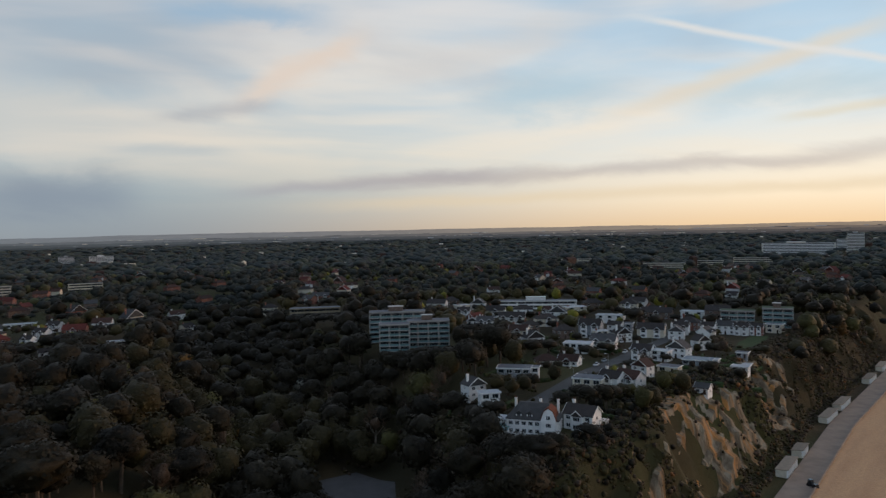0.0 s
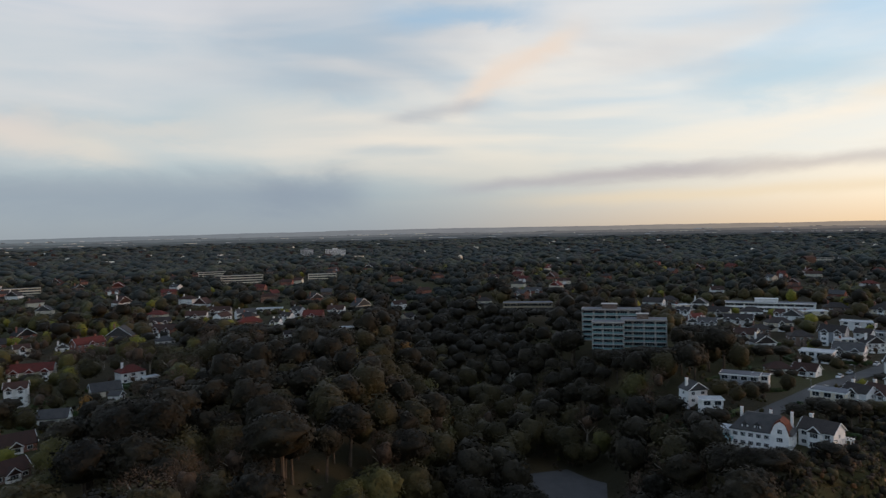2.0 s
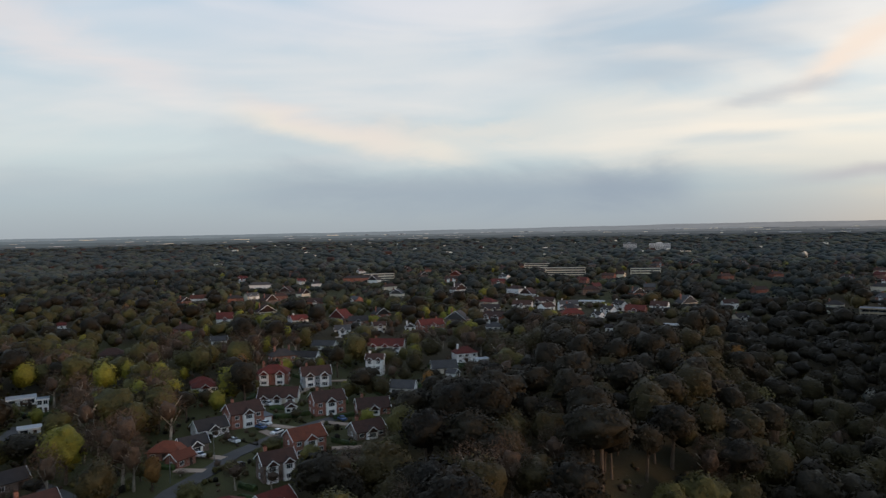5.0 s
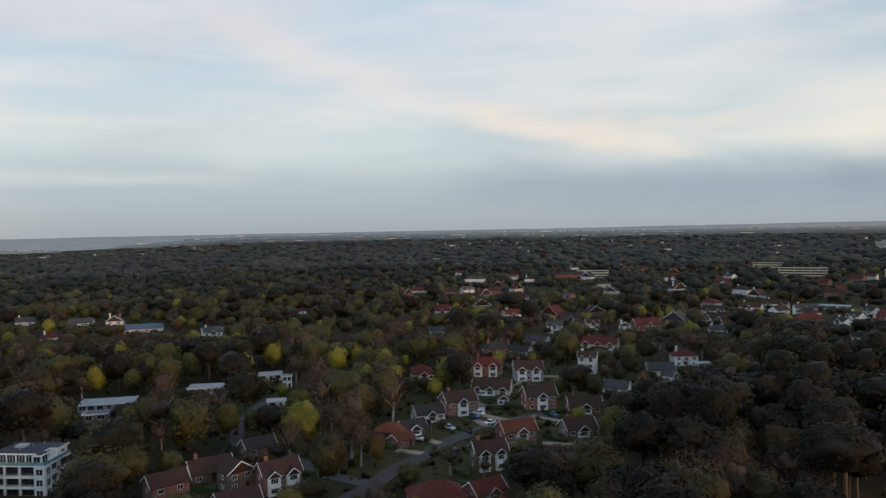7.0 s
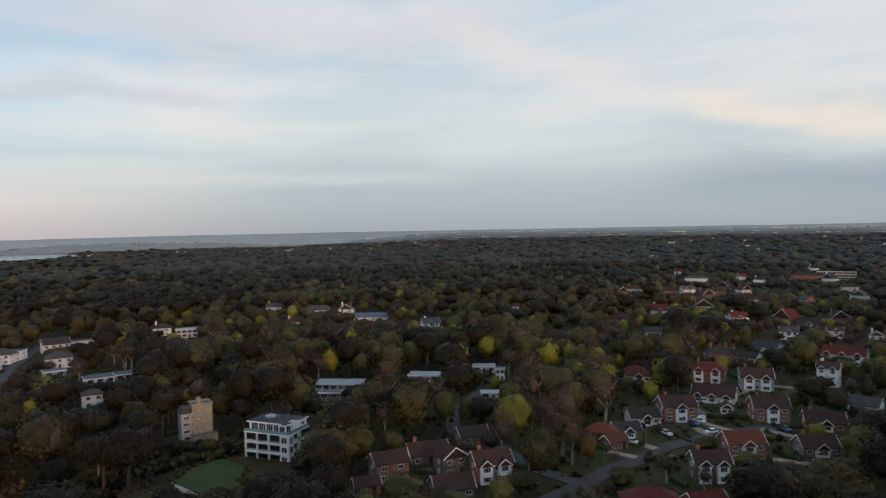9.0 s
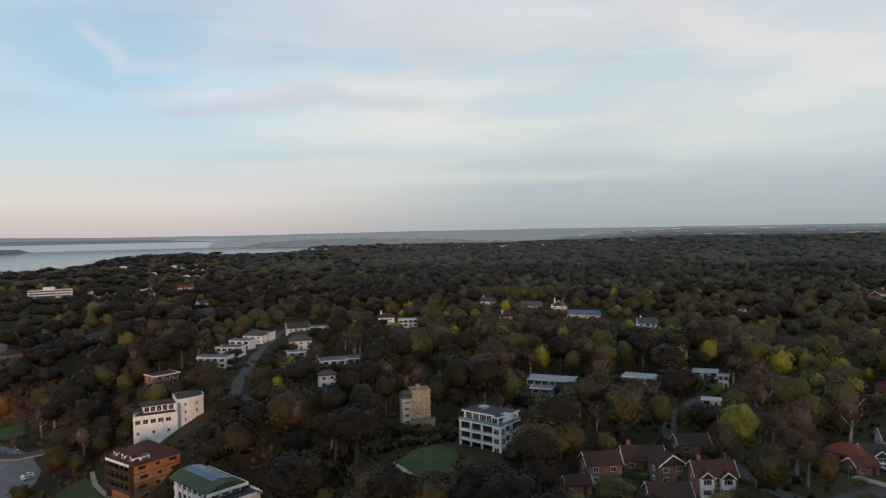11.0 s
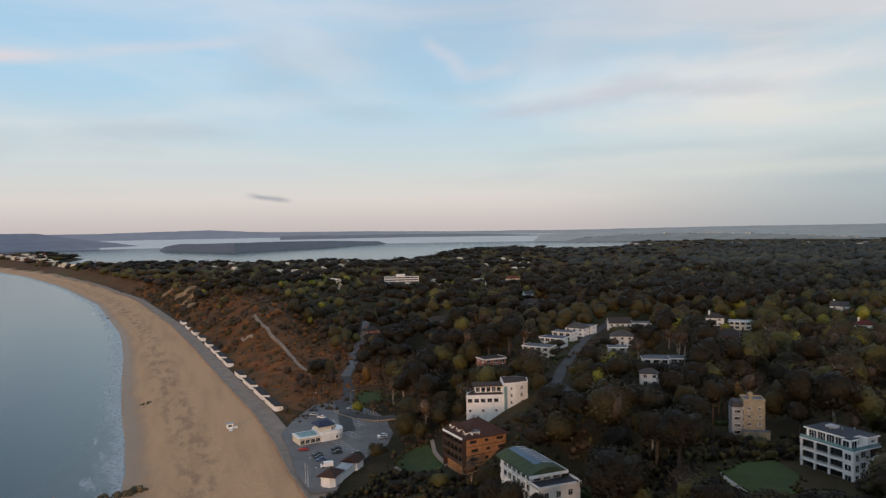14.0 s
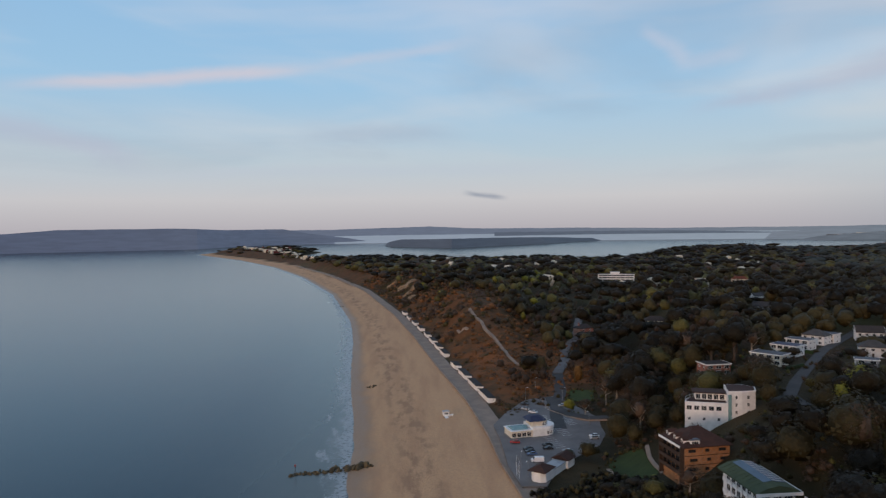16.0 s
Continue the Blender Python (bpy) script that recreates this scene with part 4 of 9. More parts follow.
def hip_roof(b, w, d, z, rise, over=0.45, flat=0.0):
    hw, hd = w / 2 + over, d / 2 + over
    rx = max(hw - hd, 0.3) + flat
    ry = max(hd - hw, 0.02) + flat
    v = [(-hw, -hd, z - 0.2), (hw, -hd, z - 0.2), (hw, hd, z - 0.2), (-hw, hd, z - 0.2),
         (-hw, -hd, z), (hw, -hd, z), (hw, hd, z), (-hw, hd, z),
         (-rx, -ry, z + rise), (rx, -ry, z + rise), (rx, ry, z + rise), (-rx, ry, z + rise)]
    b.poly(v, [(3, 2, 1, 0), (0, 1, 5, 4), (1, 2, 6, 5), (2, 3, 7, 6), (3, 0, 4, 7), (4, 5, 9, 8), (5, 6, 10, 9), (6, 7, 11, 10), (7, 4, 8, 11), (8, 9, 10, 11)])


def chimney_part(parent, x, y, z0, z1, mat="brick", pots=True):
    c = part("chimney", Build().box(x - 0.45, x + 0.45, y - 0.35, y + 0.35, z0, z1).box(x - 0.52, x + 0.52, y - 0.42, y + 0.42, z1 - 0.35, z1 - 0.12), mat, parent)
    for s in (-0.2, 0.2) if pots else ():
        part("chimney_pot", Build().tube((x + s, y, z1), (x + s, y, z1 + 0.5), 0.14, 0.11, 8), "tile_orange", c)


def house(x, y, turn, w, d, storeys=2, roof="gable", wall="white", tiles="tile_brown", gables=0, chimneys=1, label="", garage=False, near=True, z=None, rise=None, dormers=0, category="house", name="house", group="", gable_wall=None):
    """A dwelling whose front faces its own -y. Roofs: gable (ridge along x), cross (ridge along y), hip or flat."""
    z = (ground_z(x, y) if z is None else z) - 0.3
    h = thing(name, x, y, z, turn, label, category, group)
    eave = 0.40 + storeys * 2.5
    hw, hd = w / 2, d / 2
    rise = rise or d * 0.34
    body = Build()
    if roof == "gable":
        body.profile_x([(-hd, -1.5), (hd, -1.5), (hd, eave), (0, eave + rise), (-hd, eave)][::-1], -hw, hw)
    elif roof == "cross":
        rise = w * 0.34
        body.profile_y([(-hw, -1.5), (hw, -1.5), (hw, eave), (0, eave + rise), (-hw, eave)], -hd, hd)
    else:
        body.box(-hw, hw, -hd, hd, -1.5, eave)
    part("wall", body, wall, h)
    rb = Build()
    if roof == "gable":
        gable_roof(rb, w, d, eave, rise)
    elif roof == "cross":
        gable_roof_y(rb, w, -hd - 0.35, hd + 0.35, 0, eave, rise)
    elif roof == "hip":
        hip_roof(rb, w, d, eave, rise)
    else:
        rb.box(-hw - 0.35, hw + 0.35, -hd - 0.35, hd + 0.35, eave, eave + 0.22)
    r = part("roof", rb, tiles, h)
    if roof == "flat":
        part("fascia", Build().box(-hw - 0.42, hw + 0.42, -hd - 0.42, -hd - 0.35, eave - 0.12, eave + 0.34).box(-hw - 0.42, -hw - 0.35, -hd - 0.35, hd + 0.42, eave - 0.12, eave + 0.34).box(hw + 0.35, hw + 0.42, -hd - 0.35, hd + 0.42, eave - 0.12, eave + 0.34), "paint", h)
    if roof == "cross":
        k, e2 = rise / hw, 0.35
        bb = Build().chevron_y(0, hw + e2, eave + rise + 0.19, eave - e2 * k + 0.19, 0.32, -hd - 0.45, -hd - 0.36)
        part("bargeboard", bb, "paint", h)
    if roof == "gable" and near:
        k, e2 = rise / hd, 0.4
        for sx in (-1, 1):
            xa, xb = (sx * (hw + 0.41), sx * (hw + 0.50))
            bb = Build().chevron_x(0, hd + e2, eave + rise + 0.18, eave - e2 * k + 0.18, 0.30, min(xa, xb), max(xa, xb))
            part("bargeboard", bb, "paint", h)
    # gabled bays on the front
    for i in range(gables):
        gw = min(w / max(gables, 1) * 0.66, 3.7)
        gx = -hw + w * (i + 0.5) / gables
        gr = gw * 0.42
        ge = eave - 0.25
        bay = part("gable_bay", Build().profile_y([(gx - gw / 2, 0.0), (gx + gw / 2, 0.0), (gx + gw / 2, ge), (gx, ge + gr), (gx - gw / 2, ge)], -hd - 1.1, -hd + 0.3), gable_wall or ("white" if wall != "white" else wall), h)
        g = Build()
        gable_roof_y(g, gw, -hd - 1.4, hd * 0.0, gx, ge, gr, 0.3, 0.14)
        part("bay_roof", g, tiles, bay)
        k = gr / (gw / 2)
        bb = Build().chevron_y(gx, gw / 2 + 0.3, ge + gr + 0.16, ge - 0.3 * k + 0.16, 0.28, -hd - 1.5, -hd - 1.41)
        part("bargeboard", bb, "paint", bay)
        for s in range(0 if math.hypot(x, y) > 640 else storeys):
            window(bay, gx, -hd - 1.1, 0.9 + s * 2.5, min(gw * 0.62, 2.4), 1.35, bars=2)
    # windows along the free walls
    n = max(2, int(w / 3.1)) if near else max(1, int(w / 5.5))
    far = math.hypot(x, y) > 640
    for s in range(0 if far else storeys):
        for i in range(n):
            wx = -hw + w * (i + 0.5) / n
            if gables and any(abs(wx - (-hw + w * (g + 0.5) / gables)) < min(w / gables * 0.66, 3.7) / 2 + 0.8 for g in range(gables)):
                continue
            if s == 0 and i == n // 2 and near and not gables:
                dr = part("door", Build().box(wx - 0.5, wx + 0.5, -hd - 0.06, -hd + 0.02, 0.3, 2.35), "timber", h)
                part("handle", Build().box(wx + 0.34, wx + 0.42, -hd - 0.10, -hd - 0.06, 1.25, 1.40), "metal", dr)
                continue
            window(h, wx, -hd, 1.0 + s * 2.5, 1.5 if roof != "flat" else min(2.4, w / n * 0.8), 1.3 if roof != "flat" else 1.7)
    if near:
        m2 = max(1, int(d / 4.2))
        for s in range(storeys):
            for i in range(m2):
                wy = -hd + d * (i + 0.5) / m2
                for sx, tn in ((-1, -90), (1, 90)):
                    window(h, sx * hw, wy, 1.0 + s * 2.5, 1.2, 1.2, tn)
    for i in range(dormers):
        gx = -hw + w * (i + 0.5) / dormers
        zz = eave + rise * 0.25
        dm = part("dormer", Build().box(gx - 0.95, gx + 0.95, -hd * 0.86, -hd * 0.2, zz, zz + 1.6), "white", r)
        part("dormer_roof", Build().box(gx - 1.15, gx + 1.15, -hd * 0.86 - 0.25, -hd * 0.15, zz + 1.6, zz + 1.78), tiles, r)
        window(r, gx, -hd * 0.86, zz + 0.25, 1.4, 1.1)
    for i in range(chimneys):
        cx = (-hw * 0.62, hw * 0.55, 0.0)[i % 3]
        top = eave + (rise if roof != "flat" else 0.2) + 1.3
        chimney_part(h, cx, hd * 0.12, eave, top, "brick" if wall in ("brick", "orange_brick", "brown_brick") else ("white" if i % 2 == 0 and wall == "white" else "brick"), near)
    if garage:
        g = part("garage", Build().box(hw, hw + 3.4, -hd + 0.4, hd - 1.5, -1.5, 2.6), wall, h)
        part("garage_roof", Build().box(hw + 0.02, hw + 3.7, -hd + 0.1, hd - 1.3, 2.6, 2.8), "felt", g)
        part("garage_door", Build().box(hw + 0.45, hw + 2.95, -hd + 0.33, -hd + 0.42, 0.2, 2.3), "paint", g)
    CLEAR.append((x, y, math.hypot(w, d) / 2 + 1.0, z, eave + rise * 0.5))
    return h


def flats(x, y, turn, w, d, storeys, label, wall="white", band="white", z=None, penthouse=True, balcony="teal", bays=5, name="apartment_block", storey=3.0, roofing="felt", group=""):
    """A slab of flats: floor bands, recessed glazing between piers, balcony fronts, a set-back top."""
    z = (ground_z(x, y) if z is None else z) - 0.3
    h = thing(name, x, y, z, turn, label, "apartments", group)
    hw, hd = w / 2, d / 2
    top = storeys * storey + 0.5
    part("wall", Build().box(-hw, hw, -hd + 1.3, hd, -2.5, top), wall, h)
    near = math.hypot(x, y) < 500
    for s in range(storeys):
        z0 = 0.5 + s * storey
        part("floor_band", Build().box(-hw - 0.15, hw + 0.15, -hd - 0.1, hd + 0.1, z0 - 0.35, z0), band, h)
        if not near:
            window(h, 0, -hd + 1.28, z0 + 0.1, w * 0.96, storey - 0.55, bars=bays * 2)
            part("balcony", Build().box(-hw + 0.2, hw - 0.2, -hd - 0.05, -hd + 0.02, z0 + 0.06, z0 + 1.05), balcony, h)
            continue
        for i in range(bays):
            xa, xb = -hw + w * i / bays, -hw + w * (i + 1) / bays
            window(h, (xa + xb) / 2, -hd + 1.28, z0 + 0.1, (xb - xa) * 0.84, storey - 0.55, bars=3)
            b = part("balcony", Build().box(xa + 0.2, xb - 0.2, -hd - 0.05, -hd + 0.02, z0 + 0.06, z0 + 1.05), balcony, h)
            part("rail", Build().box(xa + 0.15, xb - 0.15, -hd - 0.08, -hd + 0.05, z0 + 1.05, z0 + 1.12), "metal", b)
        m2 = max(2, int(d / 4))
        for i in range(m2):
            wy = -hd + 1.3 + (d - 1.3) * (i + 0.5) / m2
            for sx, tn in ((-1, -90), (1, 90)):
                window(h, sx * hw, wy, z0 + 0.9, 1.5, 1.4, tn)
    for i in range(bays + 1):
        xa = -hw + w * i / bays
        part("pier", Build().box(xa - 0.16, xa + 0.16, -hd - 0.02, -hd + 1.3, 0.0, top), band, h)
    part("roof", Build().box(-hw - 0.3, hw + 0.3, -hd - 0.3, hd + 0.3, top, top + 0.35), roofing, h)
    part("parapet", Build().box(-hw - 0.36, hw + 0.36, -hd - 0.36, -hd - 0.3, top - 0.1, top + 0.55).box(-hw - 0.36, -hw - 0.3, -hd - 0.3, hd + 0.36, top - 0.1, top + 0.55).box(hw + 0.3, hw + 0.36, -hd - 0.3, hd + 0.36, top - 0.1, top + 0.55), band, h)
    if penthouse:
        part("plant_room", Build().box(-w * 0.16, w * 0.10, -d * 0.15, d * 0.25, top + 0.35, top + 2.9), wall, h)
        part("plant_room_roof", Build().box(-w * 0.16 - 0.4, w * 0.10 + 0.4, -d * 0.15 - 0.4, d * 0.25 + 0.4, top + 2.9, top + 3.15), band, h)
    CLEAR.append((x, y, math.hypot(w, d) / 2 + 2, z, top * 0.75))
    return h


def ribbon(name, line, width, mat, label, category, lift=0.12, step=4.0, z=None, side=0.0, deep=0.6, sight=False):
    """A strip with thickness laid over the ground along a line."""
    pts = []
    for (ax, ay), (bx, by) in zip(line[:-1], line[1:]):
        n = max(1, int(math.dist((ax, ay), (bx, by)) / step))
        pts += [(ax + (bx - ax) * i / n, ay + (by - ay) * i / n) for i in range(n)]
    pts.append(line[-1])
    verts, faces = [], []
    # an even gradient that clears the ground on both sides
    level = np.array([ground_z(*q) for q in pts])
    level = np.array([level[max(0, i - 2):i + 3].max() for i in range(len(pts))])
    for _ in range(3):
        level = np.array([level[max(0, i - 2):i + 3].mean() for i in range(len(pts))])
    for i, (px_, py_) in enumerate(pts):
        a, b = pts[max(i - 2, 0)], pts[min(i + 2, len(pts) - 1)]
        ux, uy = b[0] - a[0], b[1] - a[1]
        ll = math.hypot(ux, uy)
        nx, ny = uy / ll, -ux / ll
        cx, cy = px_ + nx * side, py_ + ny * side
        e = [(cx - nx * width / 2, cy - ny * width / 2), (cx + nx * width / 2, cy + ny * width / 2)]
        zz = [(max(level[i], ground_z(*q) - 0.15) if z is None else z) + lift for q in e]
        verts += [(*e[0], zz[0]), (*e[1], zz[1]), (*e[1], zz[1] - deep), (*e[0], zz[0] - deep)]
        if i:
            k = (i - 1) * 4
            for j in range(4):
                faces.append((k + j, k + 4 + j, k + 4 + (j + 1) % 4, k + (j + 1) % 4))
    faces += [(3, 2, 1, 0), tuple(len(verts) - 4 + j for j in range(4))]
    me = bpy.data.meshes.new(name)
    me.from_pydata(verts, [], faces)
    me.materials.append(M[mat])
    bm = bmesh.new()
    bm.from_mesh(me)
    bmesh.ops.recalc_face_normals(bm, faces=bm.faces)
    bm.to_mesh(me)
    bm.free()
    for p in pts[::3]:
        CLEAR.append((p[0], p[1], width / 2 + 0.6, ground_z(*p), 0.6 if sight else -1))
    return tagged(new(name, me), label, category, kind="structure")


def patch(name, outline, mat, label, category, lift=0.10, step=3.0, z=None):
    """A level or draped piece of surfacing within an outline."""
    bm = bmesh.new()
    vs = [bm.verts.new((px_, py_, 0)) for px_, py_ in outline]
    bm.faces.new(vs)
    xs, ys = [p[0] for p in outline], [p[1] for p in outline]
    for lo, hi, ax in ((min(xs), max(xs), 0), (min(ys), max(ys), 1)):
        v = lo + step
        while v < hi:
            co, no = [0, 0, 0], [0, 0, 0]
            co[ax], no[ax] = v, 1
            bmesh.ops.bisect_plane(bm, geom=bm.verts[:] + bm.edges[:] + bm.faces[:], plane_co=co, plane_no=no)
            v += step
    zz = height(np.array([v.co.x for v in bm.verts]), np.array([v.co.y for v in bm.verts])) if z is None else [z] * len(bm.verts)
    for v, q in zip(bm.verts, zz):
        v.co.z = float(q) + lift
    ext = bmesh.ops.extrude_face_region(bm, geom=bm.faces[:])
    for v in ext["geom"]:
        if isinstance(v, bmesh.types.BMVert):
            v.co.z -= 0.5
    bmesh.ops.recalc_face_normals(bm, faces=bm.faces)
    me = bpy.data.meshes.new(name)
    bm.to_mesh(me)
    bm.free()
    me.materials.append(M[mat])
    cx, cy = sum(xs) / len(xs), sum(ys) / len(ys)
    CLEAR.append((cx, cy, min(max(xs) - min(xs), max(ys) - min(ys)) * 0.36, ground_z(cx, cy), 0.6))
    for px_, py_ in outline:
        CLEAR.append(((px_ + cx) / 2, (py_ + cy) / 2, 7, ground_z(cx, cy), 0.6))
    return tagged(new(name, me), label, category, kind="structure")


def car(x, y, turn, paint, label, z=None):
    z = ground_z(x, y) + 0.13 if z is None else z
    c = thing("car", x, y, z, turn, label, "car", "parked cars")
    part("body", Build().profile_y([(-0.86, 0.28), (0.86, 0.28), (0.90, 0.75), (0.82, 0.95), (-0.82, 0.95), (-0.90, 0.75)], -2.15, 2.15), paint, c)
    part("cabin", Build().profile_x([(-1.0, 0.95), (1.75, 0.95), (1.25, 1.44), (-0.35, 1.44)][::-1], -0.72, 0.72), "glass", c)
    part("roof", Build().box(-0.66, 0.66, -0.30, 1.20, 1.44, 1.48), paint, c)
    for sx in (-1, 1):
        for yy in (-1.35, 1.35):
            wh = part("wheel", Build().tube((sx * 0.72, yy, 0.32), (sx * 0.92, yy, 0.32), 0.32, 0.32, 10), "black", c)
            part("rim", Build().tube((sx * 0.90, yy, 0.32), (sx * 0.935, yy, 0.32), 0.19, 0.19, 8), "metal", wh)
    return c

# ---- promenade, roads, car parks, lawns ----
shore = [p for p in COAST if -1700 < p[1] < 1200]
ribbon("promenade", shore, 9.6, "paving", "broad pale concrete promenade along the foot of the cliffs", "promenade", lift=0.25, step=6.0, z=4.0, side=3.1)
ribbon("sea_wall", shore, 0.6, "paving", "low concrete sea wall between beach and promenade", "wall", lift=0.75, step=6.0, z=4.0, side=-2.0, deep=2.0)
patch("car_park", [(-262, -246), (-288, -256), (-306, -250), (-294, -222), (-280, -195), (-250, -180), (-218, -176), (-197, -165), (-190, -171), (-203, -190), (-226, -216), (-240, -234)],
      "asphalt_pale", "worn grey asphalt car park with white bay lines", "car park", lift=0.30, z=4.55)
ribbon("road", [(-258, -208), (-276, -225), (-290, -236), (-303, -245), (-316, -254), (-331, -267), (-350, -284)], 6.5, "asphalt", "grey asphalt road climbing the wooded chine", "road", lift=0.34, sight=True)
ribbon("road", [(-302, -250), (-293, -241), (-285, -231), (-281, -219), (-281, -208), (-288, -202)], 6.0, "asphalt", "dark asphalt loop road round the car park", "road", lift=0.42, sight=True)
ribbon("kerb", [(-297, -252), (-288, -243), (-280, -232), (-276.5, -219), (-276.5, -206), (-284, -198)], 0.5, "paving", "pale concrete kerb beside the loop road", "kerb", lift=0.52, sight=True)
ribbon("footpath", [(-252, -158), (-241, -150), (-231, -141), (-222, -132.5)], 1.6, "paving", "pale paved path between the lawn and the brick flats", "path", lift=0.5, sight=True, step=1.5)
ribbon("footpath", [(-228, -160), (-222, -153), (-216, -149)], 1.6, "paving", "pale paved path at the foot of the lawn", "path", lift=0.4, sight=True, step=1.5)
ribbon("road", [(-350, -284), (-384, -304), (-410, -326), (-450, -346), (-520, -396)], 6.5, "asphalt_pale", "grey asphalt road under the trees of the chine", "road", lift=0.30)
ribbon("road", [(-262, -100), (-274, -110), (-297, -117), (-339, -127), (-386, -138), (-430, -144), (-480, -150)], 4.8, "asphalt", "grey residential road over the wooded hill", "road", lift=0.25, sight=True)
ribbon("road", [(30, 252), (44, 276), (63, 310), (82, 336), (102, 366), (128, 401), (160, 450)], 7.5, "asphalt", "dark residential street between the clifftop houses", "road", lift=0.25, sight=True)
ribbon("road", [(-150, 40), (-158, 58), (-166, 72), (-173, 81), (-180, 95), (-188, 107), (-193, 123), (-196, 138), (-197, 152)], 5.6, "asphalt", "dark asphalt cul-de-sac between brick houses", "road", lift=0.25, sight=True)
ribbon("road", [(-166, 72), (-181, 63), (-205, 60), (-222, 50), (-245, 56), (-275, 75)], 4.6, "asphalt", "dark asphalt lane between gardens", "road", lift=0.25)
for pts in ([(-198, 100), (-187.1, 103.7)], [(-188.5, 89.4), (-181.5, 94.6)], [(-170.5, 128.8), (-163, 137.2)], [(-185.5, 150.4), (-197, 146)], [(-203.5, 127), (-194.5, 126)], [(-209, 132), (-196, 136)], [(-237.6, 161.7), (-250, 188), (-243.4, 195)]):
    ribbon("driveway", pts, 2.9, "paving", "pale paved driveway between a garage and the cul-de-sac", "driveway", lift=0.30, sight=True, step=1.5)
ribbon("garden_wall", [(-246, 94.8), (-247.4, 110.6)], 0.35, "brick", "low red-brick garden wall", "wall", lift=1.2, deep=1.9, step=2.0)
patch("car_park", [(-52, 262), (-36, 272), (-20, 258), (-18, 238), (-36, 234)], "asphalt", "small grey car park in the wooded chine", "car park", lift=0.4)
patch("lawn", [(-250, -159), (-249, -166), (-234, -164), (-224, -156), (-220, -145), (-220, -136), (-226, -136)], "lawn", "sloping mown lawn beside the brick flats", "lawn", lift=0.15)
patch("lawn", [(-213, -21), (-203, -14), (-189, -14), (-181, -22), (-188, -29), (-195, -33), (-206, -29)], "lawn", "mown garden lawn beside the white flats", "lawn", lift=0.15)
patch("lawn", [(150, 362), (160, 366), (178, 388), (186, 402), (176, 402), (160, 382)], "lawn", "mown clifftop lawn", "lawn", lift=0.15)
patch("lawn", [(-300, -238), (-322, -252), (-332, -243), (-312, -228)], "lawn", "mown grass beside the car park", "lawn", lift=0.2)
for k, pts in enumerate(([(-430, -447), (-416, -428), (-404, -408), (-391, -390), (-384, -374), (-374, -358), (-366, -344), (-355, -331), (-345, -313)], [(-395, -425), (-382, -400)])):
    ribbon("footpath", pts, 2.2, "paving", "pale sandy footpath down the heath slope", "path", lift=0.7, deep=1.8, sight=True, step=1.5)

# white bay lines and arrows on the car park, one by one
for row, (ax, ay, ux, uy) in enumerate([(-252, -199, -0.50, -0.87), (-236, -190, -0.50, -0.87), (-268, -208, -0.50, -0.87)]):
    for i in range(14):
        bx, by = ax + ux * i * 2.6, ay + uy * i * 2.6
        ob = new("bay_line", shared.setdefault("bay_line", Build().box(-0.12, 0.12, -2.5, 2.5, 0, 0.03).mesh("bay_line", "line")))
        ob.matrix_basis = pose(bx, by, 4.86, 0, 0, math.degrees(math.atan2(uy, ux)) + 8)
        tagged(ob, "white painted parking bay line on asphalt", "road marking", "bay lines")


# ---- houses: place, facing, width, depth, storeys, roof, wall, roofing, front gables, chimneys ----

# clifftop streets, north-east
house(43.5, 223.8, -35.6, 9.8, 7.2, 2, "gable", "white", "tile_dark", 1, 1, "white-rendered two-storey house with a dark tiled gabled roof")
house(15.7, 259.6, 11.4, 7.2, 5.3, 2, "flat", "white", "felt_pale", 0, 0, "white-rendered two-storey house with a pale flat roof")
house(10.6, 274.4, 32.4, 8.0, 5.9, 2, "cross", "white", "tile_grey", 0, 1, "white-rendered two-storey house with a grey slate gabled roof")
house(29.4, 299.0, -13.5, 14.0, 8.6, 2, "flat", "grey", "felt", 0, 0, "grey-rendered two-storey house with a grey felt flat roof")
house(36.9, 298.9, -15.0, 5.8, 4.7, 2, "flat", "white", "felt", 0, 0, "white-rendered two-storey house with a grey felt flat roof")
house(56.7, 276.3, -26.4, 11.2, 8.3, 2, "flat", "cream", "felt", 0, 0, "cream-rendered two-storey house with a grey felt flat roof")
house(66.3, 278.3, -48.0, 8.9, 6.5, 2, "gable", "white", "tile_dark", 1, 1, "white-rendered two-storey house with a dark tiled gabled roof")
house(14.0, 512.7, -15.0, 9.5, 7.0, 2, "gable", "white", "tile_dark", 2, 1, "white-rendered two-storey house with a dark tiled gabled roof")
house(20.4, 477.6, 40.0, 9.5, 7.0, 2, "gable", "brick", "tile_red", 2, 1, "red-brick two-storey house with a red tiled gabled roof")
house(76.3, 508.1, -30.0, 9.5, 7.0, 2, "gable", "white", "tile_brown", 2, 1, "white-rendered two-storey house with a brown tiled gabled roof")
house(148.6, 499.2, -40.0, 9.5, 7.0, 2, "gable", "cream", "tile_dark", 2, 1, "cream-rendered two-storey house with a dark tiled gabled roof")
house(140.5, 417.0, -30.0, 9.5, 7.0, 2, "gable", "white", "tile_dark", 2, 1, "white-rendered two-storey house with a dark tiled gabled roof")
house(96.5, 341.5, -35.0, 9.5, 7.0, 2, "gable", "white", "tile_dark", 2, 1, "white-rendered two-storey house with a dark tiled gabled roof")
house(146.8, 394.4, 50.0, 9.5, 7.0, 2, "gable", "white", "tile_grey", 2, 1, "white-rendered two-storey house with a grey slate gabled roof")
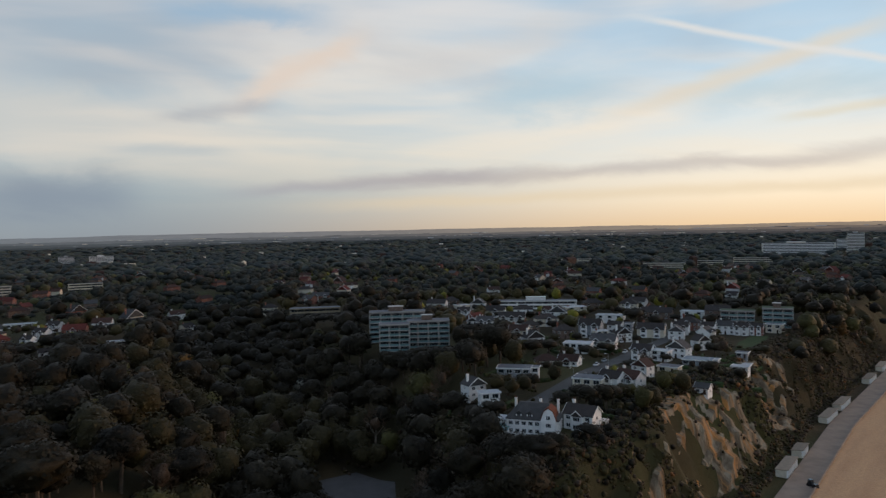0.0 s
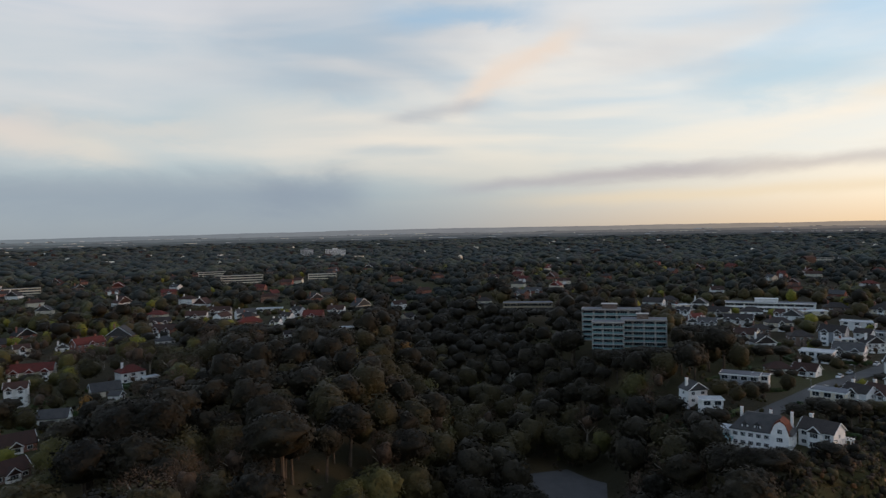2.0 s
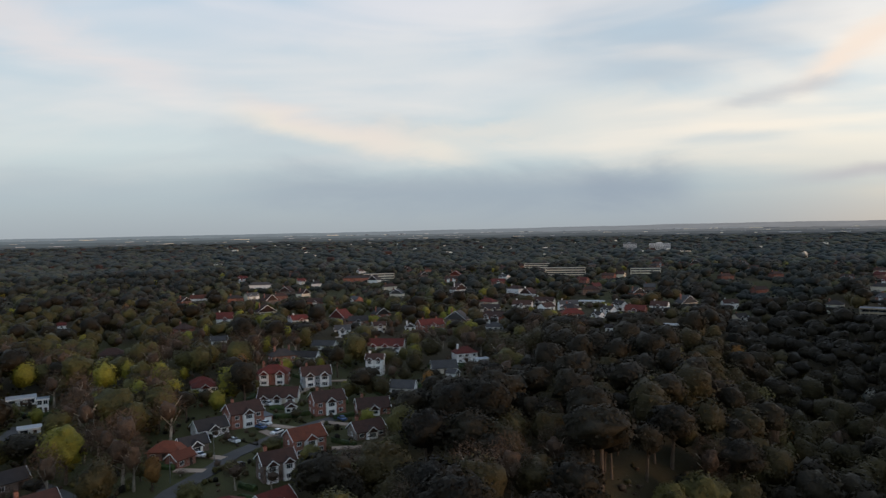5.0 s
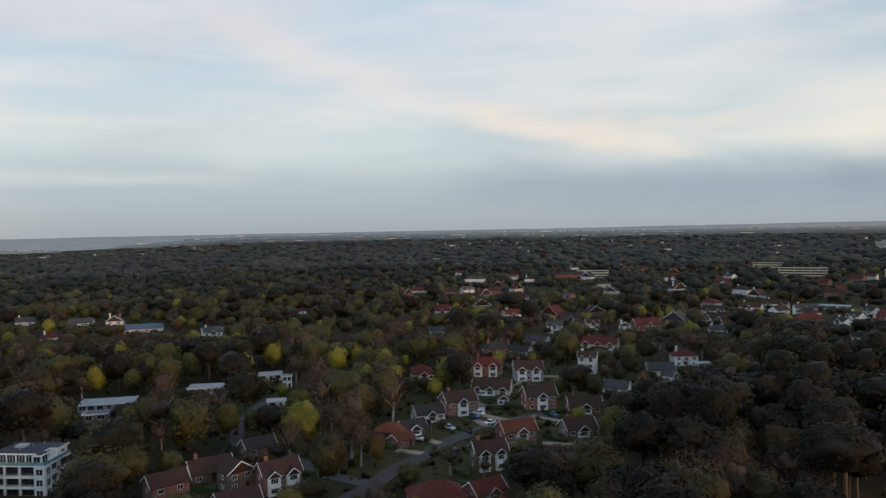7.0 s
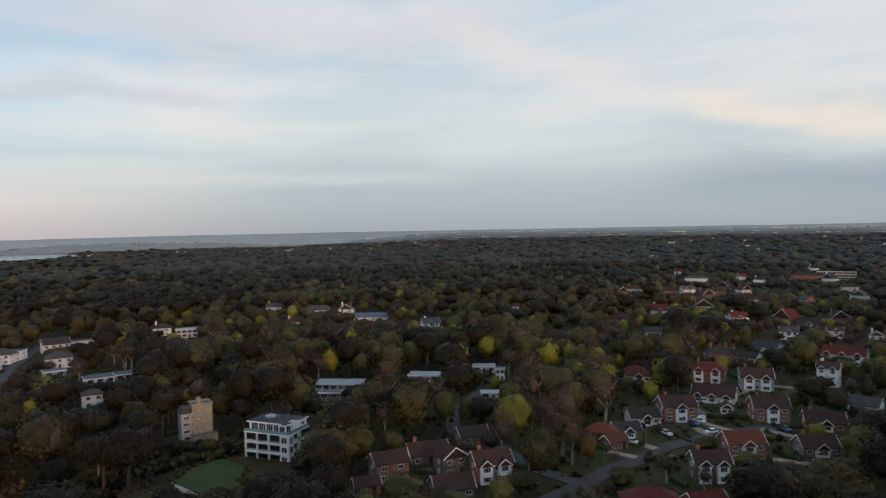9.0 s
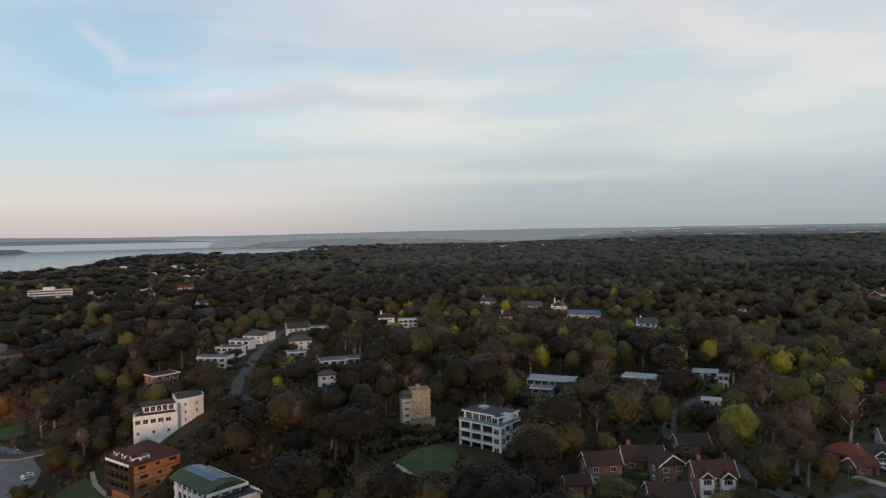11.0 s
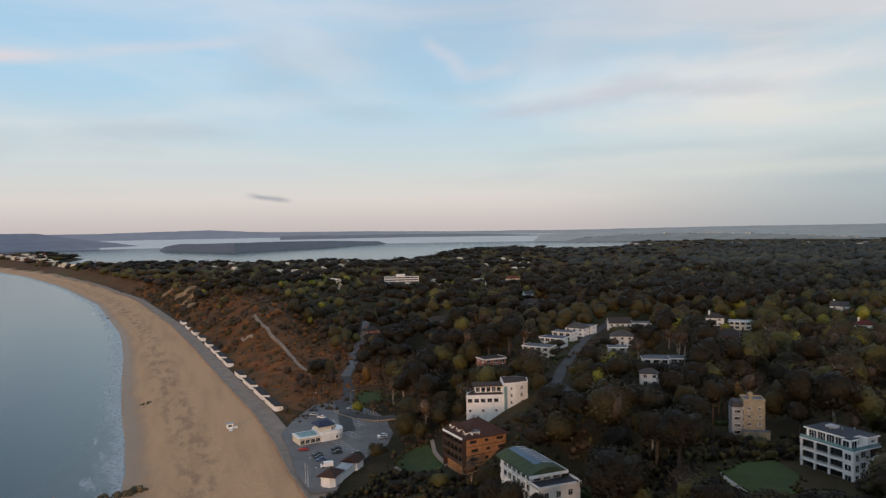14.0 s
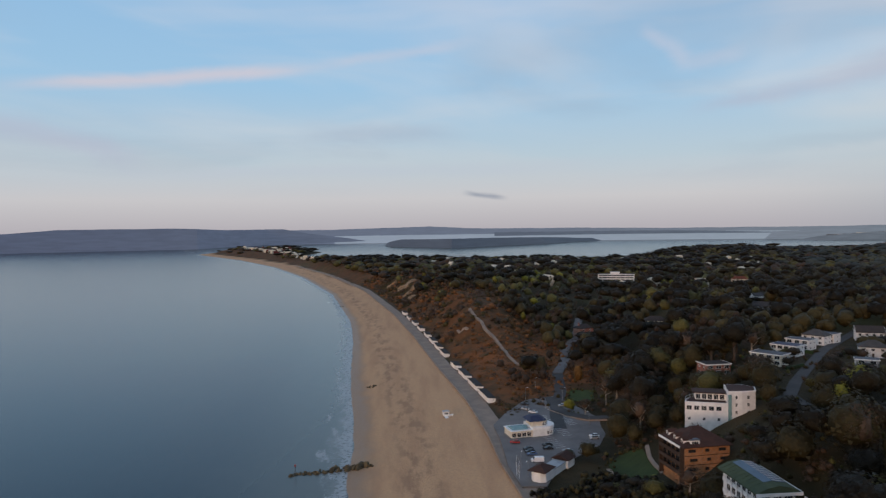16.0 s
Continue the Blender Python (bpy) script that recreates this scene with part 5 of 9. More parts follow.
house(189.5, 486.2, -30.0, 9.5, 7.0, 2, "gable", "white", "tile_dark", 2, 1, "white-rendered two-storey house with a dark tiled gabled roof")
house(73.3, 278.1, -49.3, 9.9, 7.3, 2, "gable", "white", "tile_brown", 2, 1, "white-rendered two-storey house with a brown tiled gabled roof")
house(84.9, 301.1, -50.4, 7.7, 5.7, 2, "cross", "white", "tile_brown", 0, 1, "white-rendered two-storey house with a brown tiled gabled roof")
house(58.4, 329.2, -29.9, 9.6, 7.1, 1, "gable", "white", "tile_brown", 1, 1, "white-rendered single-storey house with a brown tiled gabled roof")
house(47.5, 330.2, 6.6, 10.2, 7.6, 1, "hip", "white", "tile_brown", 0, 0, "white-rendered single-storey house with a brown tiled hipped roof")
house(69.2, 363.3, -22.6, 13.8, 9.0, 2, "flat", "white", "felt_pale", 0, 0, "white-rendered two-storey house with a pale flat roof")
house(84.5, 372.4, -24.6, 13.0, 9.0, 2, "gable", "white", "tile_grey", 2, 1, "white-rendered two-storey house with a grey slate gabled roof")
house(48.3, 385.2, 17.6, 10.6, 7.8, 2, "cross", "white", "tile_dark", 0, 1, "white-rendered two-storey house with a dark tiled gabled roof")
house(43.8, 413.8, -20.9, 11.3, 8.3, 2, "gable", "cream", "tile_brown", 1, 1, "cream-rendered two-storey house with a brown tiled gabled roof")
house(17.7, 456.4, -2.2, 6.8, 5.0, 2, "cross", "white", "tile_grey", 0, 1, "white-rendered two-storey house with a grey slate gabled roof")
house(26.2, 456.8, -3.3, 10.5, 7.8, 2, "gable", "white", "tile_grey", 2, 1, "white-rendered two-storey house with a grey slate gabled roof")
house(45.6, 473.8, -10.5, 16.8, 9.0, 2, "gable", "white", "tile_dark", 3, 1, "white-rendered two-storey house with a dark tiled gabled roof")
house(37.4, 512.6, -14.1, 13.9, 9.0, 2, "gable", "cream", "tile_dark", 1, 1, "cream-rendered two-storey house with a dark tiled gabled roof", near=False)
house(57.8, 516.5, -6.4, 14.1, 9.0, 2, "hip", "white", "tile_dark", 0, 1, "white-rendered two-storey house with a dark tiled hipped roof", near=False)
house(67.0, 463.7, 11.6, 14.3, 9.0, 2, "hip", "cream", "tile_dark", 1, 1, "cream-rendered two-storey house with a dark tiled hipped roof")
house(86.6, 414.8, -26.6, 12.6, 9.0, 3, "gable", "grey", "tile_dark", 2, 1, "grey-rendered three-storey house with a dark tiled gabled roof")
house(69.7, 412.0, 5.2, 11.3, 8.4, 2, "hip", "brown_brick", "tile_dark", 0, 1, "brown-brick two-storey house with a dark tiled hipped roof")
house(112.3, 473.7, -23.2, 18.1, 9.0, 2, "flat", "white", "felt_pale", 0, 0, "white-rendered two-storey house with a pale flat roof", near=False)
house(136.0, 517.0, -24.6, 13.0, 9.0, 3, "hip", "cream", "tile_dark", 1, 1, "cream-rendered three-storey house with a dark tiled hipped roof", near=False)
house(99.8, 395.8, 15.6, 9.4, 7.0, 2, "cross", "white", "tile_dark", 0, 1, "white-rendered two-storey house with a dark tiled gabled roof")
house(110.5, 433.9, -24.2, 11.5, 8.5, 2, "flat", "grey", "felt", 0, 0, "grey-rendered two-storey house with a grey felt flat roof")
house(121.1, 410.2, -26.3, 15.1, 9.0, 2, "gable", "cream", "tile_dark", 2, 1, "cream-rendered two-storey house with a dark tiled gabled roof")
house(147.1, 484.7, -26.8, 20.6, 9.0, 2, "gable", "brown_brick", "tile_dark", 1, 2, "brown-brick two-storey house with a dark tiled gabled roof", near=False)
house(151.8, 433.9, -39.1, 12.5, 9.0, 2, "hip", "brick", "tile_dark", 1, 1, "red-brick two-storey house with a dark tiled hipped roof")
house(172.2, 483.8, -29.5, 16.0, 9.0, 2, "flat", "white", "felt_pale", 0, 0, "white-rendered two-storey house with a pale flat roof", near=False)
house(182.8, 467.7, -31.3, 15.6, 9.0, 3, "gable", "brown_brick", "tile_dark", 0, 0, "brown-brick three-storey house with a dark tiled gabled roof", near=False)
house(167.0, 414.8, -31.8, 10.3, 7.6, 2, "gable", "white", "tile_grey", 0, 1, "white-rendered two-storey house with a grey slate gabled roof")
house(173.3, 408.6, -32.9, 7.8, 5.8, 2, "gable", "white", "tile_dark", 2, 0, "white-rendered two-storey house with a dark tiled gabled roof")
house(181.2, 407.1, -33.9, 7.3, 5.4, 2, "gable", "brick", "tile_dark", 2, 0, "red-brick two-storey house with a dark tiled gabled roof")
house(195.4, 414.0, -40.2, 8.7, 6.4, 2, "flat", "cream", "felt", 0, 0, "cream-rendered two-storey house with a grey felt flat roof")
house(104.1, 336.9, -42.0, 8.2, 6.0, 2, "flat", "white", "felt_pale", 0, 0, "white-rendered two-storey house with a pale flat roof")
house(115.3, 345.1, -43.2, 9.9, 7.3, 2, "cross", "white", "tile_grey", 0, 1, "white-rendered two-storey house with a grey slate gabled roof")
house(99.6, 310.7, -37.6, 8.9, 6.6, 1, "flat", "cream", "felt", 0, 0, "cream-rendered single-storey house with a grey felt flat roof")
house(118.0, 325.9, -31.8, 12.7, 9.0, 1, "flat", "grey", "blue_roof", 0, 0, "grey-rendered single-storey house with a blue metal flat roof")
house(133.3, 365.0, 19.7, 8.0, 5.9, 2, "cross", "white", "tile_dark", 0, 0, "white-rendered two-storey house with a dark tiled gabled roof")
house(131.4, 311.0, -34.8, 6.9, 5.1, 1, "flat", "white", "felt_pale", 0, 0, "small white flat-roofed pavilion on the clifftop lawn", name="pavilion", category="pavilion")
house(142.8, 332.4, -35.2, 4.5, 4.7, 1, "flat", "white", "felt_pale", 0, 0, "small white flat-roofed shelter on the clifftop lawn", name="shelter", category="shelter")
house(144.8, 340.3, -35.0, 5.1, 4.7, 1, "flat", "grey", "felt", 0, 0, "low grey shelter in the clifftop garden", name="shelter", category="shelter")
house(125.0, 324.6, -33.0, 3.8, 4.7, 1, "flat", "white", "felt_pale", 0, 0, "small white garden room with a flat roof", name="garden_room", category="garden room")
house(101.4, 275.3, -40.1, 5.3, 4.7, 1, "gable", "white", "tile_grey", 0, 0, "low white conservatory at the cliff edge", name="conservatory", category="conservatory")
house(-6.0, 572.4, -19.2, 15.5, 9.0, 2, "gable", "white", "tile_dark", 0, 1, "white-rendered two-storey house with a dark tiled gabled roof", near=False)
house(5.8, 592.9, 9.4, 12.0, 8.9, 2, "hip", "brown_brick", "tile_dark", 0, 1, "brown-brick two-storey house with a dark tiled hipped roof", near=False)
house(13.3, 550.0, 23.4, 10.4, 7.7, 2, "flat", "cream", "felt_pale", 0, 1, "cream-rendered two-storey house with a pale flat roof", near=False)
house(27.4, 564.9, -10.7, 11.5, 8.5, 2, "cross", "white", "tile_grey", 0, 1, "white-rendered two-storey house with a grey slate gabled roof", near=False)
house(152.8, 552.6, -35.3, 13.2, 9.0, 2, "gable", "white", "tile_dark", 0, 1, "white-rendered two-storey house with a dark tiled gabled roof", near=False)
house(115.9, 548.1, -2.0, 15.1, 9.0, 2, "hip", "brown_brick", "tile_dark", 0, 1, "brown-brick two-storey house with a dark tiled hipped roof", near=False)
house(96.8, 523.4, 14.3, 15.8, 9.0, 2, "flat", "cream", "felt_pale", 0, 1, "cream-rendered two-storey house with a pale flat roof", near=False)
house(80.5, 498.1, -17.1, 12.3, 9.0, 2, "cross", "white", "tile_grey", 0, 1, "white-rendered two-storey house with a grey slate gabled roof", near=False)
house(104.4, 428.9, -33.5, 8.4, 6.2, 2, "gable", "white", "tile_dark", 0, 1, "white-rendered two-storey house with a dark tiled gabled roof")
house(53.1, 435.0, 3.0, 10.1, 7.5, 2, "hip", "brown_brick", "tile_dark", 0, 1, "brown-brick two-storey house with a dark tiled hipped roof")
house(89.6, 404.4, 12.3, 7.3, 5.4, 2, "flat", "cream", "felt_pale", 0, 1, "cream-rendered two-storey house with a pale flat roof")
house(132.0, 399.0, -26.2, 8.6, 6.3, 2, "cross", "white", "tile_grey", 0, 1, "white-rendered two-storey house with a grey slate gabled roof")
house(156.6, 415.5, -40.5, 7.9, 5.8, 2, "gable", "white", "tile_dark", 0, 1, "white-rendered two-storey house with a dark tiled gabled roof")

# the old suburb beyond the wood
house(-232.6, 261.8, 61.4, 11.0, 8.1, 2, "hip", "white", "tile_red", 0, 1, "white-rendered two-storey house with a red tiled hipped roof")
house(-222.1, 262.4, 60.1, 5.7, 4.7, 1, "flat", "white", "felt_pale", 0, 0, "white-rendered single-storey house with a pale flat roof")
house(-223.4, 236.6, 53.2, 11.5, 8.5, 1, "gable", "cream", "tile_grey", 0, 0, "cream-rendered single-storey house with a grey slate gabled roof")
house(-210.6, 228.9, 102.2, 4.3, 4.7, 1, "cross", "white", "tile_grey", 0, 0, "white-rendered single-storey house with a grey slate gabled roof")
house(-244.0, 212.6, 39.0, 8.0, 5.9, 3, "gable", "white", "tile_brown", 2, 1, "white-rendered three-storey house with a brown tiled gabled roof")
house(-281.8, 254.0, 36.1, 19.1, 9.0, 2, "gable", "cream", "tile_red", 3, 1, "cream-rendered two-storey house with a red tiled gabled roof")
house(-330.0, 318.4, 46.0, 6.9, 5.1, 2, "cross", "white", "tile_grey", 0, 1, "white-rendered two-storey house with a grey slate gabled roof")
house(-329.0, 336.2, 69.1, 17.2, 9.0, 2, "gable", "brick", "tile_red", 1, 2, "red-brick two-storey house with a red tiled gabled roof")
house(-283.4, 348.4, 49.0, 10.4, 7.6, 2, "hip", "white", "tile_grey", 0, 1, "white-rendered two-storey house with a grey slate hipped roof")
house(-353.0, 429.4, 34.5, 15.0, 9.0, 2, "gable", "cream", "tile_dark", 2, 1, "cream-rendered two-storey house with a dark tiled gabled roof", near=False)
house(-349.3, 466.9, 21.9, 15.8, 9.0, 2, "gable", "white", "tile_brown", 1, 1, "white-rendered two-storey house with a brown tiled gabled roof", near=False)
house(-349.0, 496.9, 20.2, 18.1, 9.0, 2, "gable", "white", "tile_brown", 2, 1, "white-rendered two-storey house with a brown tiled gabled roof", near=False)
house(-278.2, 430.8, 42.8, 15.3, 9.0, 2, "hip", "brick", "tile_red", 0, 1, "red-brick two-storey house with a red tiled hipped roof", near=False)
house(-257.3, 430.8, -8.9, 7.5, 5.5, 2, "gable", "white", "tile_dark", 1, 1, "white-rendered two-storey house with a dark tiled gabled roof", near=False)
house(-266.7, 462.3, -9.8, 9.4, 6.9, 2, "gable", "white", "tile_dark", 2, 2, "white-rendered two-storey house with a dark tiled gabled roof", near=False)
house(-277.9, 498.4, -10.6, 10.1, 7.4, 2, "gable", "white", "tile_dark", 2, 2, "white-rendered two-storey house with a dark tiled gabled roof", near=False)
house(-323.1, 531.4, 23.4, 21.0, 9.0, 1, "flat", "white", "felt_pale", 0, 0, "white-rendered single-storey house with a pale flat roof", near=False)
house(-216.6, 378.3, 29.8, 7.1, 5.2, 2, "gable", "white", "tile_dark", 0, 0, "white-rendered two-storey house with a dark tiled gabled roof")
house(-248.5, 469.5, 13.0, 14.4, 9.0, 2, "gable", "brick", "tile_red", 1, 1, "red-brick two-storey house with a red tiled gabled roof", near=False)
house(-243.8, 498.3, 11.2, 12.8, 9.0, 2, "gable", "white", "tile_brown", 1, 1, "white-rendered two-storey house with a brown tiled gabled roof", near=False)
house(-200.1, 424.8, 25.2, 9.6, 7.0, 1, "flat", "white", "felt_pale", 0, 0, "white-rendered single-storey house with a pale flat roof")
house(-353.7, 312.3, 58.5, 8.4, 6.2, 2, "gable", "cream", "tile_brown", 1, 1, "cream-rendered two-storey house with a brown tiled gabled roof")
house(-265.2, 171.8, 49.2, 13.4, 9.0, 2, "hip", "brick", "tile_red", 2, 2, "red-brick two-storey house with a red tiled hipped roof")
house(-297.3, 198.1, 71.1, 12.2, 9.0, 2, "hip", "brick", "tile_dark", 0, 2, "red-brick two-storey house with a dark tiled hipped roof")
house(-274.2, 143.9, 67.3, 9.7, 7.2, 1, "hip", "white", "tile_red", 1, 0, "white-rendered single-storey house with a red tiled hipped roof")
house(-247.8, 181.6, 61.6, 12.2, 9.0, 2, "gable", "grey", "tile_brown", 2, 1, "grey-rendered two-storey house with a brown tiled gabled roof")
house(-299.6, 210.7, 30.1, 18.7, 6.9, 1, "gable", "white", "tile_dark", 0, 0, "white-rendered single-storey house with a dark tiled gabled roof")
house(-320.4, 241.3, 28.2, 13.7, 6.9, 1, "gable", "white", "tile_grey", 0, 0, "white-rendered single-storey house with a grey slate gabled roof")
house(-354.7, 281.9, 51.5, 9.8, 7.3, 2, "gable", "white", "tile_grey", 1, 0, "white-rendered two-storey house with a grey slate gabled roof")
house(-424.4, 297.3, 74.8, 11.9, 8.8, 2, "gable", "white", "tile_red", 1, 1, "white-rendered two-storey house with a red tiled gabled roof", near=False)
house(-477.0, 268.3, 55.7, 11.8, 8.7, 2, "gable", "white", "tile_red", 1, 1, "white-rendered two-storey house with a red tiled gabled roof", near=False)
house(-652.6, 339.2, 62.5, 15.9, 9.0, 1, "gable", "white", "tile_orange", 0, 1, "white-rendered single-storey house with a orange tiled gabled roof", near=False)
house(-722.1, 453.0, 52.9, 26.5, 9.0, 2, "hip", "white", "tile_grey", 0, 0, "white-rendered two-storey house with a grey slate hipped roof", near=False)
house(-713.1, 594.6, 45.2, 37.6, 9.0, 2, "hip", "brick", "tile_dark", 0, 2, "red-brick two-storey house with a dark tiled hipped roof", near=False)
house(-386.3, 321.6, 50.2, 13.6, 9.0, 2, "gable", "brick", "tile_dark", 1, 1, "red-brick two-storey house with a dark tiled gabled roof", near=False)
house(-234.7, 154.4, 46.8, 15.0, 9.0, 1, "gable", "cream", "tile_brown", 3, 0, "cream-rendered single-storey house with a brown tiled gabled roof")
house(-216.9, 147.4, 60.8, 3.8, 4.7, 1, "cross", "white", "tile_brown", 0, 0, "detached white garage with a gabled brown roof", name="garage", category="garage")
house(-206.7, 156.3, 70.6, 11.4, 8.4, 2, "gable", "brick", "tile_brown", 1, 1, "red-brick two-storey house with a brown tiled gabled roof")
house(-216.1, 127.4, 81.1, 11.4, 8.4, 2, "gable", "brick", "tile_brown", 1, 1, "red-brick two-storey house with a brown tiled gabled roof", garage=True)
house(-207.5, 195.7, 31.9, 9.8, 7.2, 1, "gable", "white", "tile_grey", 0, 0, "white-rendered single-storey house with a grey slate gabled roof")
house(-193.1, 166.2, 59.1, 11.6, 8.5, 1, "gable", "brick", "tile_brown", 1, 1, "red-brick single-storey house with a brown tiled gabled roof")
house(-172.3, 145.7, 74.4, 10.0, 7.4, 1, "gable", "brown_brick", "tile_brown", 1, 1, "brown-brick single-storey house with a brown tiled gabled roof")
house(-215.0, 114.3, 81.7, 10.1, 7.5, 1, "gable", "white", "tile_dark", 1, 0, "white-rendered single-storey house with a dark tiled gabled roof")

# the cul-de-sac
house(-174.1, 123.0, 79.3, 10.4, 7.7, 2, "gable", "brick", "tile_orange", 1, 0, "red-brick two-storey house with a orange tiled gabled roof")
house(-161.9, 104.9, 74.8, 9.0, 6.6, 2, "gable", "brown_brick", "tile_brown", 2, 1, "brown-brick two-storey house with a brown tiled gabled roof")
house(-192.1, 92.9, 103.8, 6.6, 4.9, 1, "gable", "brick", "tile_orange", 0, 0, "red-brick single-storey house with a orange tiled gabled roof")
house(-202.1, 93.9, 45.4, 9.6, 7.1, 1, "hip", "brick", "tile_orange", 0, 0, "red-brick single-storey house with a orange tiled hipped roof")
house(-202.1, 101.5, 83.1, 8.2, 6.0, 1, "gable", "brown_brick", "tile_dark", 1, 0, "brown-brick single-storey house with a dark tiled gabled roof")
house(-209.6, 53.5, 95.4, 9.1, 6.7, 1, "gable", "brown_brick", "tile_dark", 0, 0, "brown-brick single-storey house with a dark tiled gabled roof")
house(-146.8, 80.0, 73.1, 13.1, 9.0, 1, "hip", "brick", "tile_red", 0, 0, "red-brick single-storey house with a red tiled hipped roof")
house(-143.2, 91.6, 91.8, 8.5, 6.3, 1, "gable", "brick", "tile_red", 1, 0, "red-brick single-storey house with a red tiled gabled roof")
house(-177.6, 50.4, 91.8, 9.9, 7.3, 2, "gable", "brick", "tile_brown", 2, 1, "red-brick two-storey house with a brown tiled gabled roof")
house(-183.9, 41.0, 107.0, 7.4, 5.4, 2, "cross", "brown_brick", "tile_brown", 0, 0, "brown-brick two-storey house with a brown tiled gabled roof")
house(-196.0, 36.8, 94.1, 11.2, 8.2, 1, "gable", "brown_brick", "tile_brown", 0, 1, "brown-brick single-storey house with a brown tiled gabled roof")
house(-184.3, 24.1, 100.2, 9.2, 6.8, 2, "gable", "brick", "tile_brown", 0, 0, "red-brick two-storey house with a brown tiled gabled roof")
house(-169.4, 37.9, 92.1, 9.9, 7.3, 1, "gable", "brown_brick", "tile_brown", 0, 0, "brown-brick single-storey house with a brown tiled gabled roof")
house(-175.9, 17.1, 99.2, 6.3, 4.7, 1, "gable", "brick", "tile_brown", 0, 0, "red-brick single-storey house with a brown tiled gabled roof")

# modern houses in the wood
house(-297.1, 19.0, 71.6, 18.7, 10.3, 1, "flat", "grey", "felt_pale", 0, 0, "grey-rendered single-storey house with a pale flat roof")
house(-269.4, 13.6, 72.3, 7.5, 5.5, 2, "flat", "brown_brick", "felt", 0, 0, "brown-brick two-storey house with a grey felt flat roof")
house(-301.9, 56.4, 67.6, 13.0, 8.6, 1, "flat", "white", "felt_pale", 0, 0, "white-rendered single-storey house with a pale flat roof")
house(-261.2, 74.2, 74.1, 6.4, 4.7, 1, "flat", "white", "felt_pale", 0, 0, "white-rendered single-storey house with a pale flat roof")
house(-291.6, 87.6, 73.3, 3.8, 4.7, 2, "flat", "white", "blue_roof", 0, 0, "white-rendered two-storey house with a blue metal flat roof")
house(-311.4, 86.0, 74.6, 9.7, 7.2, 1, "flat", "white", "felt_pale", 0, 0, "white-rendered single-storey house with a pale flat roof")
house(-282.2, 146.7, 62.5, 8.7, 6.4, 1, "hip", "white", "tile_red", 1, 0, "white-rendered single-storey house with a red tiled hipped roof")
house(-580.7, -14.4, 86.5, 11.8, 8.7, 2, "gable", "white", "tile_grey", 0, 1, "white-rendered two-storey house with a grey slate gabled roof", near=False)
house(-495.8, 1.0, 94.8, 10.7, 7.9, 1, "hip", "white", "tile_red", 0, 1, "white-rendered single-storey house with a red tiled hipped roof", near=False)
house(-567.4, 20.5, 78.0, 16.1, 9.0, 1, "gable", "white", "tile_grey", 0, 0, "white-rendered single-storey house with a grey slate gabled roof", near=False)
house(-538.6, 40.7, 75.8, 11.0, 8.1, 2, "cross", "white", "tile_grey", 0, 2, "white-rendered two-storey house with a grey slate gabled roof", near=False)
house(-504.1, 54.8, 73.9, 24.0, 7.7, 1, "gable", "white", "blue_roof", 0, 0, "white-rendered single-storey house with a blue metal gabled roof", near=False)
house(-442.6, 86.8, 88.8, 11.0, 8.1, 2, "gable", "white", "tile_grey", 1, 1, "white-rendered two-storey house with a grey slate gabled roof")
house(-466.0, -65.4, 98.0, 12.7, 9.0, 2, "flat", "cream", "felt_pale", 0, 0, "cream-rendered two-storey house with a pale flat roof")
house(-428.2, -66.4, 108.7, 14.7, 9.0, 1, "hip", "brick", "tile_dark", 0, 0, "red-brick single-storey house with a dark tiled hipped roof")
house(-519.8, 169.7, 71.9, 5.2, 4.7, 2, "gable", "white", "tile_red", 0, 0, "white-rendered two-storey house with a red tiled gabled roof", near=False)
house(-384.2, 149.6, 68.7, 13.4, 9.0, 1, "hip", "brown_brick", "tile_brown", 0, 0, "brown-brick single-storey house with a brown tiled hipped roof")
house(-465.9, 262.1, 60.6, 10.9, 8.0, 2, "gable", "white", "tile_red", 1, 0, "white-rendered two-storey house with a red tiled gabled roof", near=False)
house(-428.2, 297.7, 70.1, 10.6, 7.8, 2, "gable", "white", "tile_red", 1, 0, "white-rendered two-storey house with a red tiled gabled roof", near=False)
house(-382.6, 211.1, 61.1, 8.9, 6.6, 1, "gable", "white", "tile_grey", 0, 0, "white-rendered single-storey house with a grey slate gabled roof")

# the far hill and the chine
house(-329.1, -141.2, 88.5, 14.3, 9.0, 2, "flat", "cream", "felt", 0, 0, "cream-rendered two-storey house with a grey felt flat roof")
house(-359.3, -145.5, 87.3, 12.6, 9.0, 2, "flat", "white", "navy", 0, 0, "white-rendered two-storey house with a dark blue flat roof")
house(-382.9, -148.2, 86.4, 11.8, 8.7, 2, "flat", "white", "felt", 0, 0, "white-rendered two-storey house with a grey felt flat roof")
house(-405.1, -148.7, 85.4, 11.8, 8.7, 2, "hip", "white", "tile_grey", 0, 0, "white-rendered two-storey house with a grey slate hipped roof")
house(-414.4, -146.7, 84.7, 10.9, 8.0, 2, "flat", "white", "felt", 0, 0, "white-rendered two-storey house with a grey felt flat roof")
house(-435.1, -132.2, 116.8, 13.6, 9.0, 2, "gable", "white", "tile_dark", 0, 0, "white-rendered two-storey house with a dark tiled gabled roof")
house(-455.4, -124.8, 115.2, 13.4, 9.0, 1, "flat", "white", "felt", 0, 0, "white-rendered single-storey house with a grey felt flat roof")
house(-383.0, -114.9, 111.6, 11.9, 8.8, 2, "hip", "white", "tile_grey", 0, 0, "white-rendered two-storey house with a grey slate hipped roof")
house(-343.4, -105.2, 112.0, 8.8, 6.5, 2, "flat", "grey", "felt", 0, 0, "grey-rendered two-storey house with a grey felt flat roof")
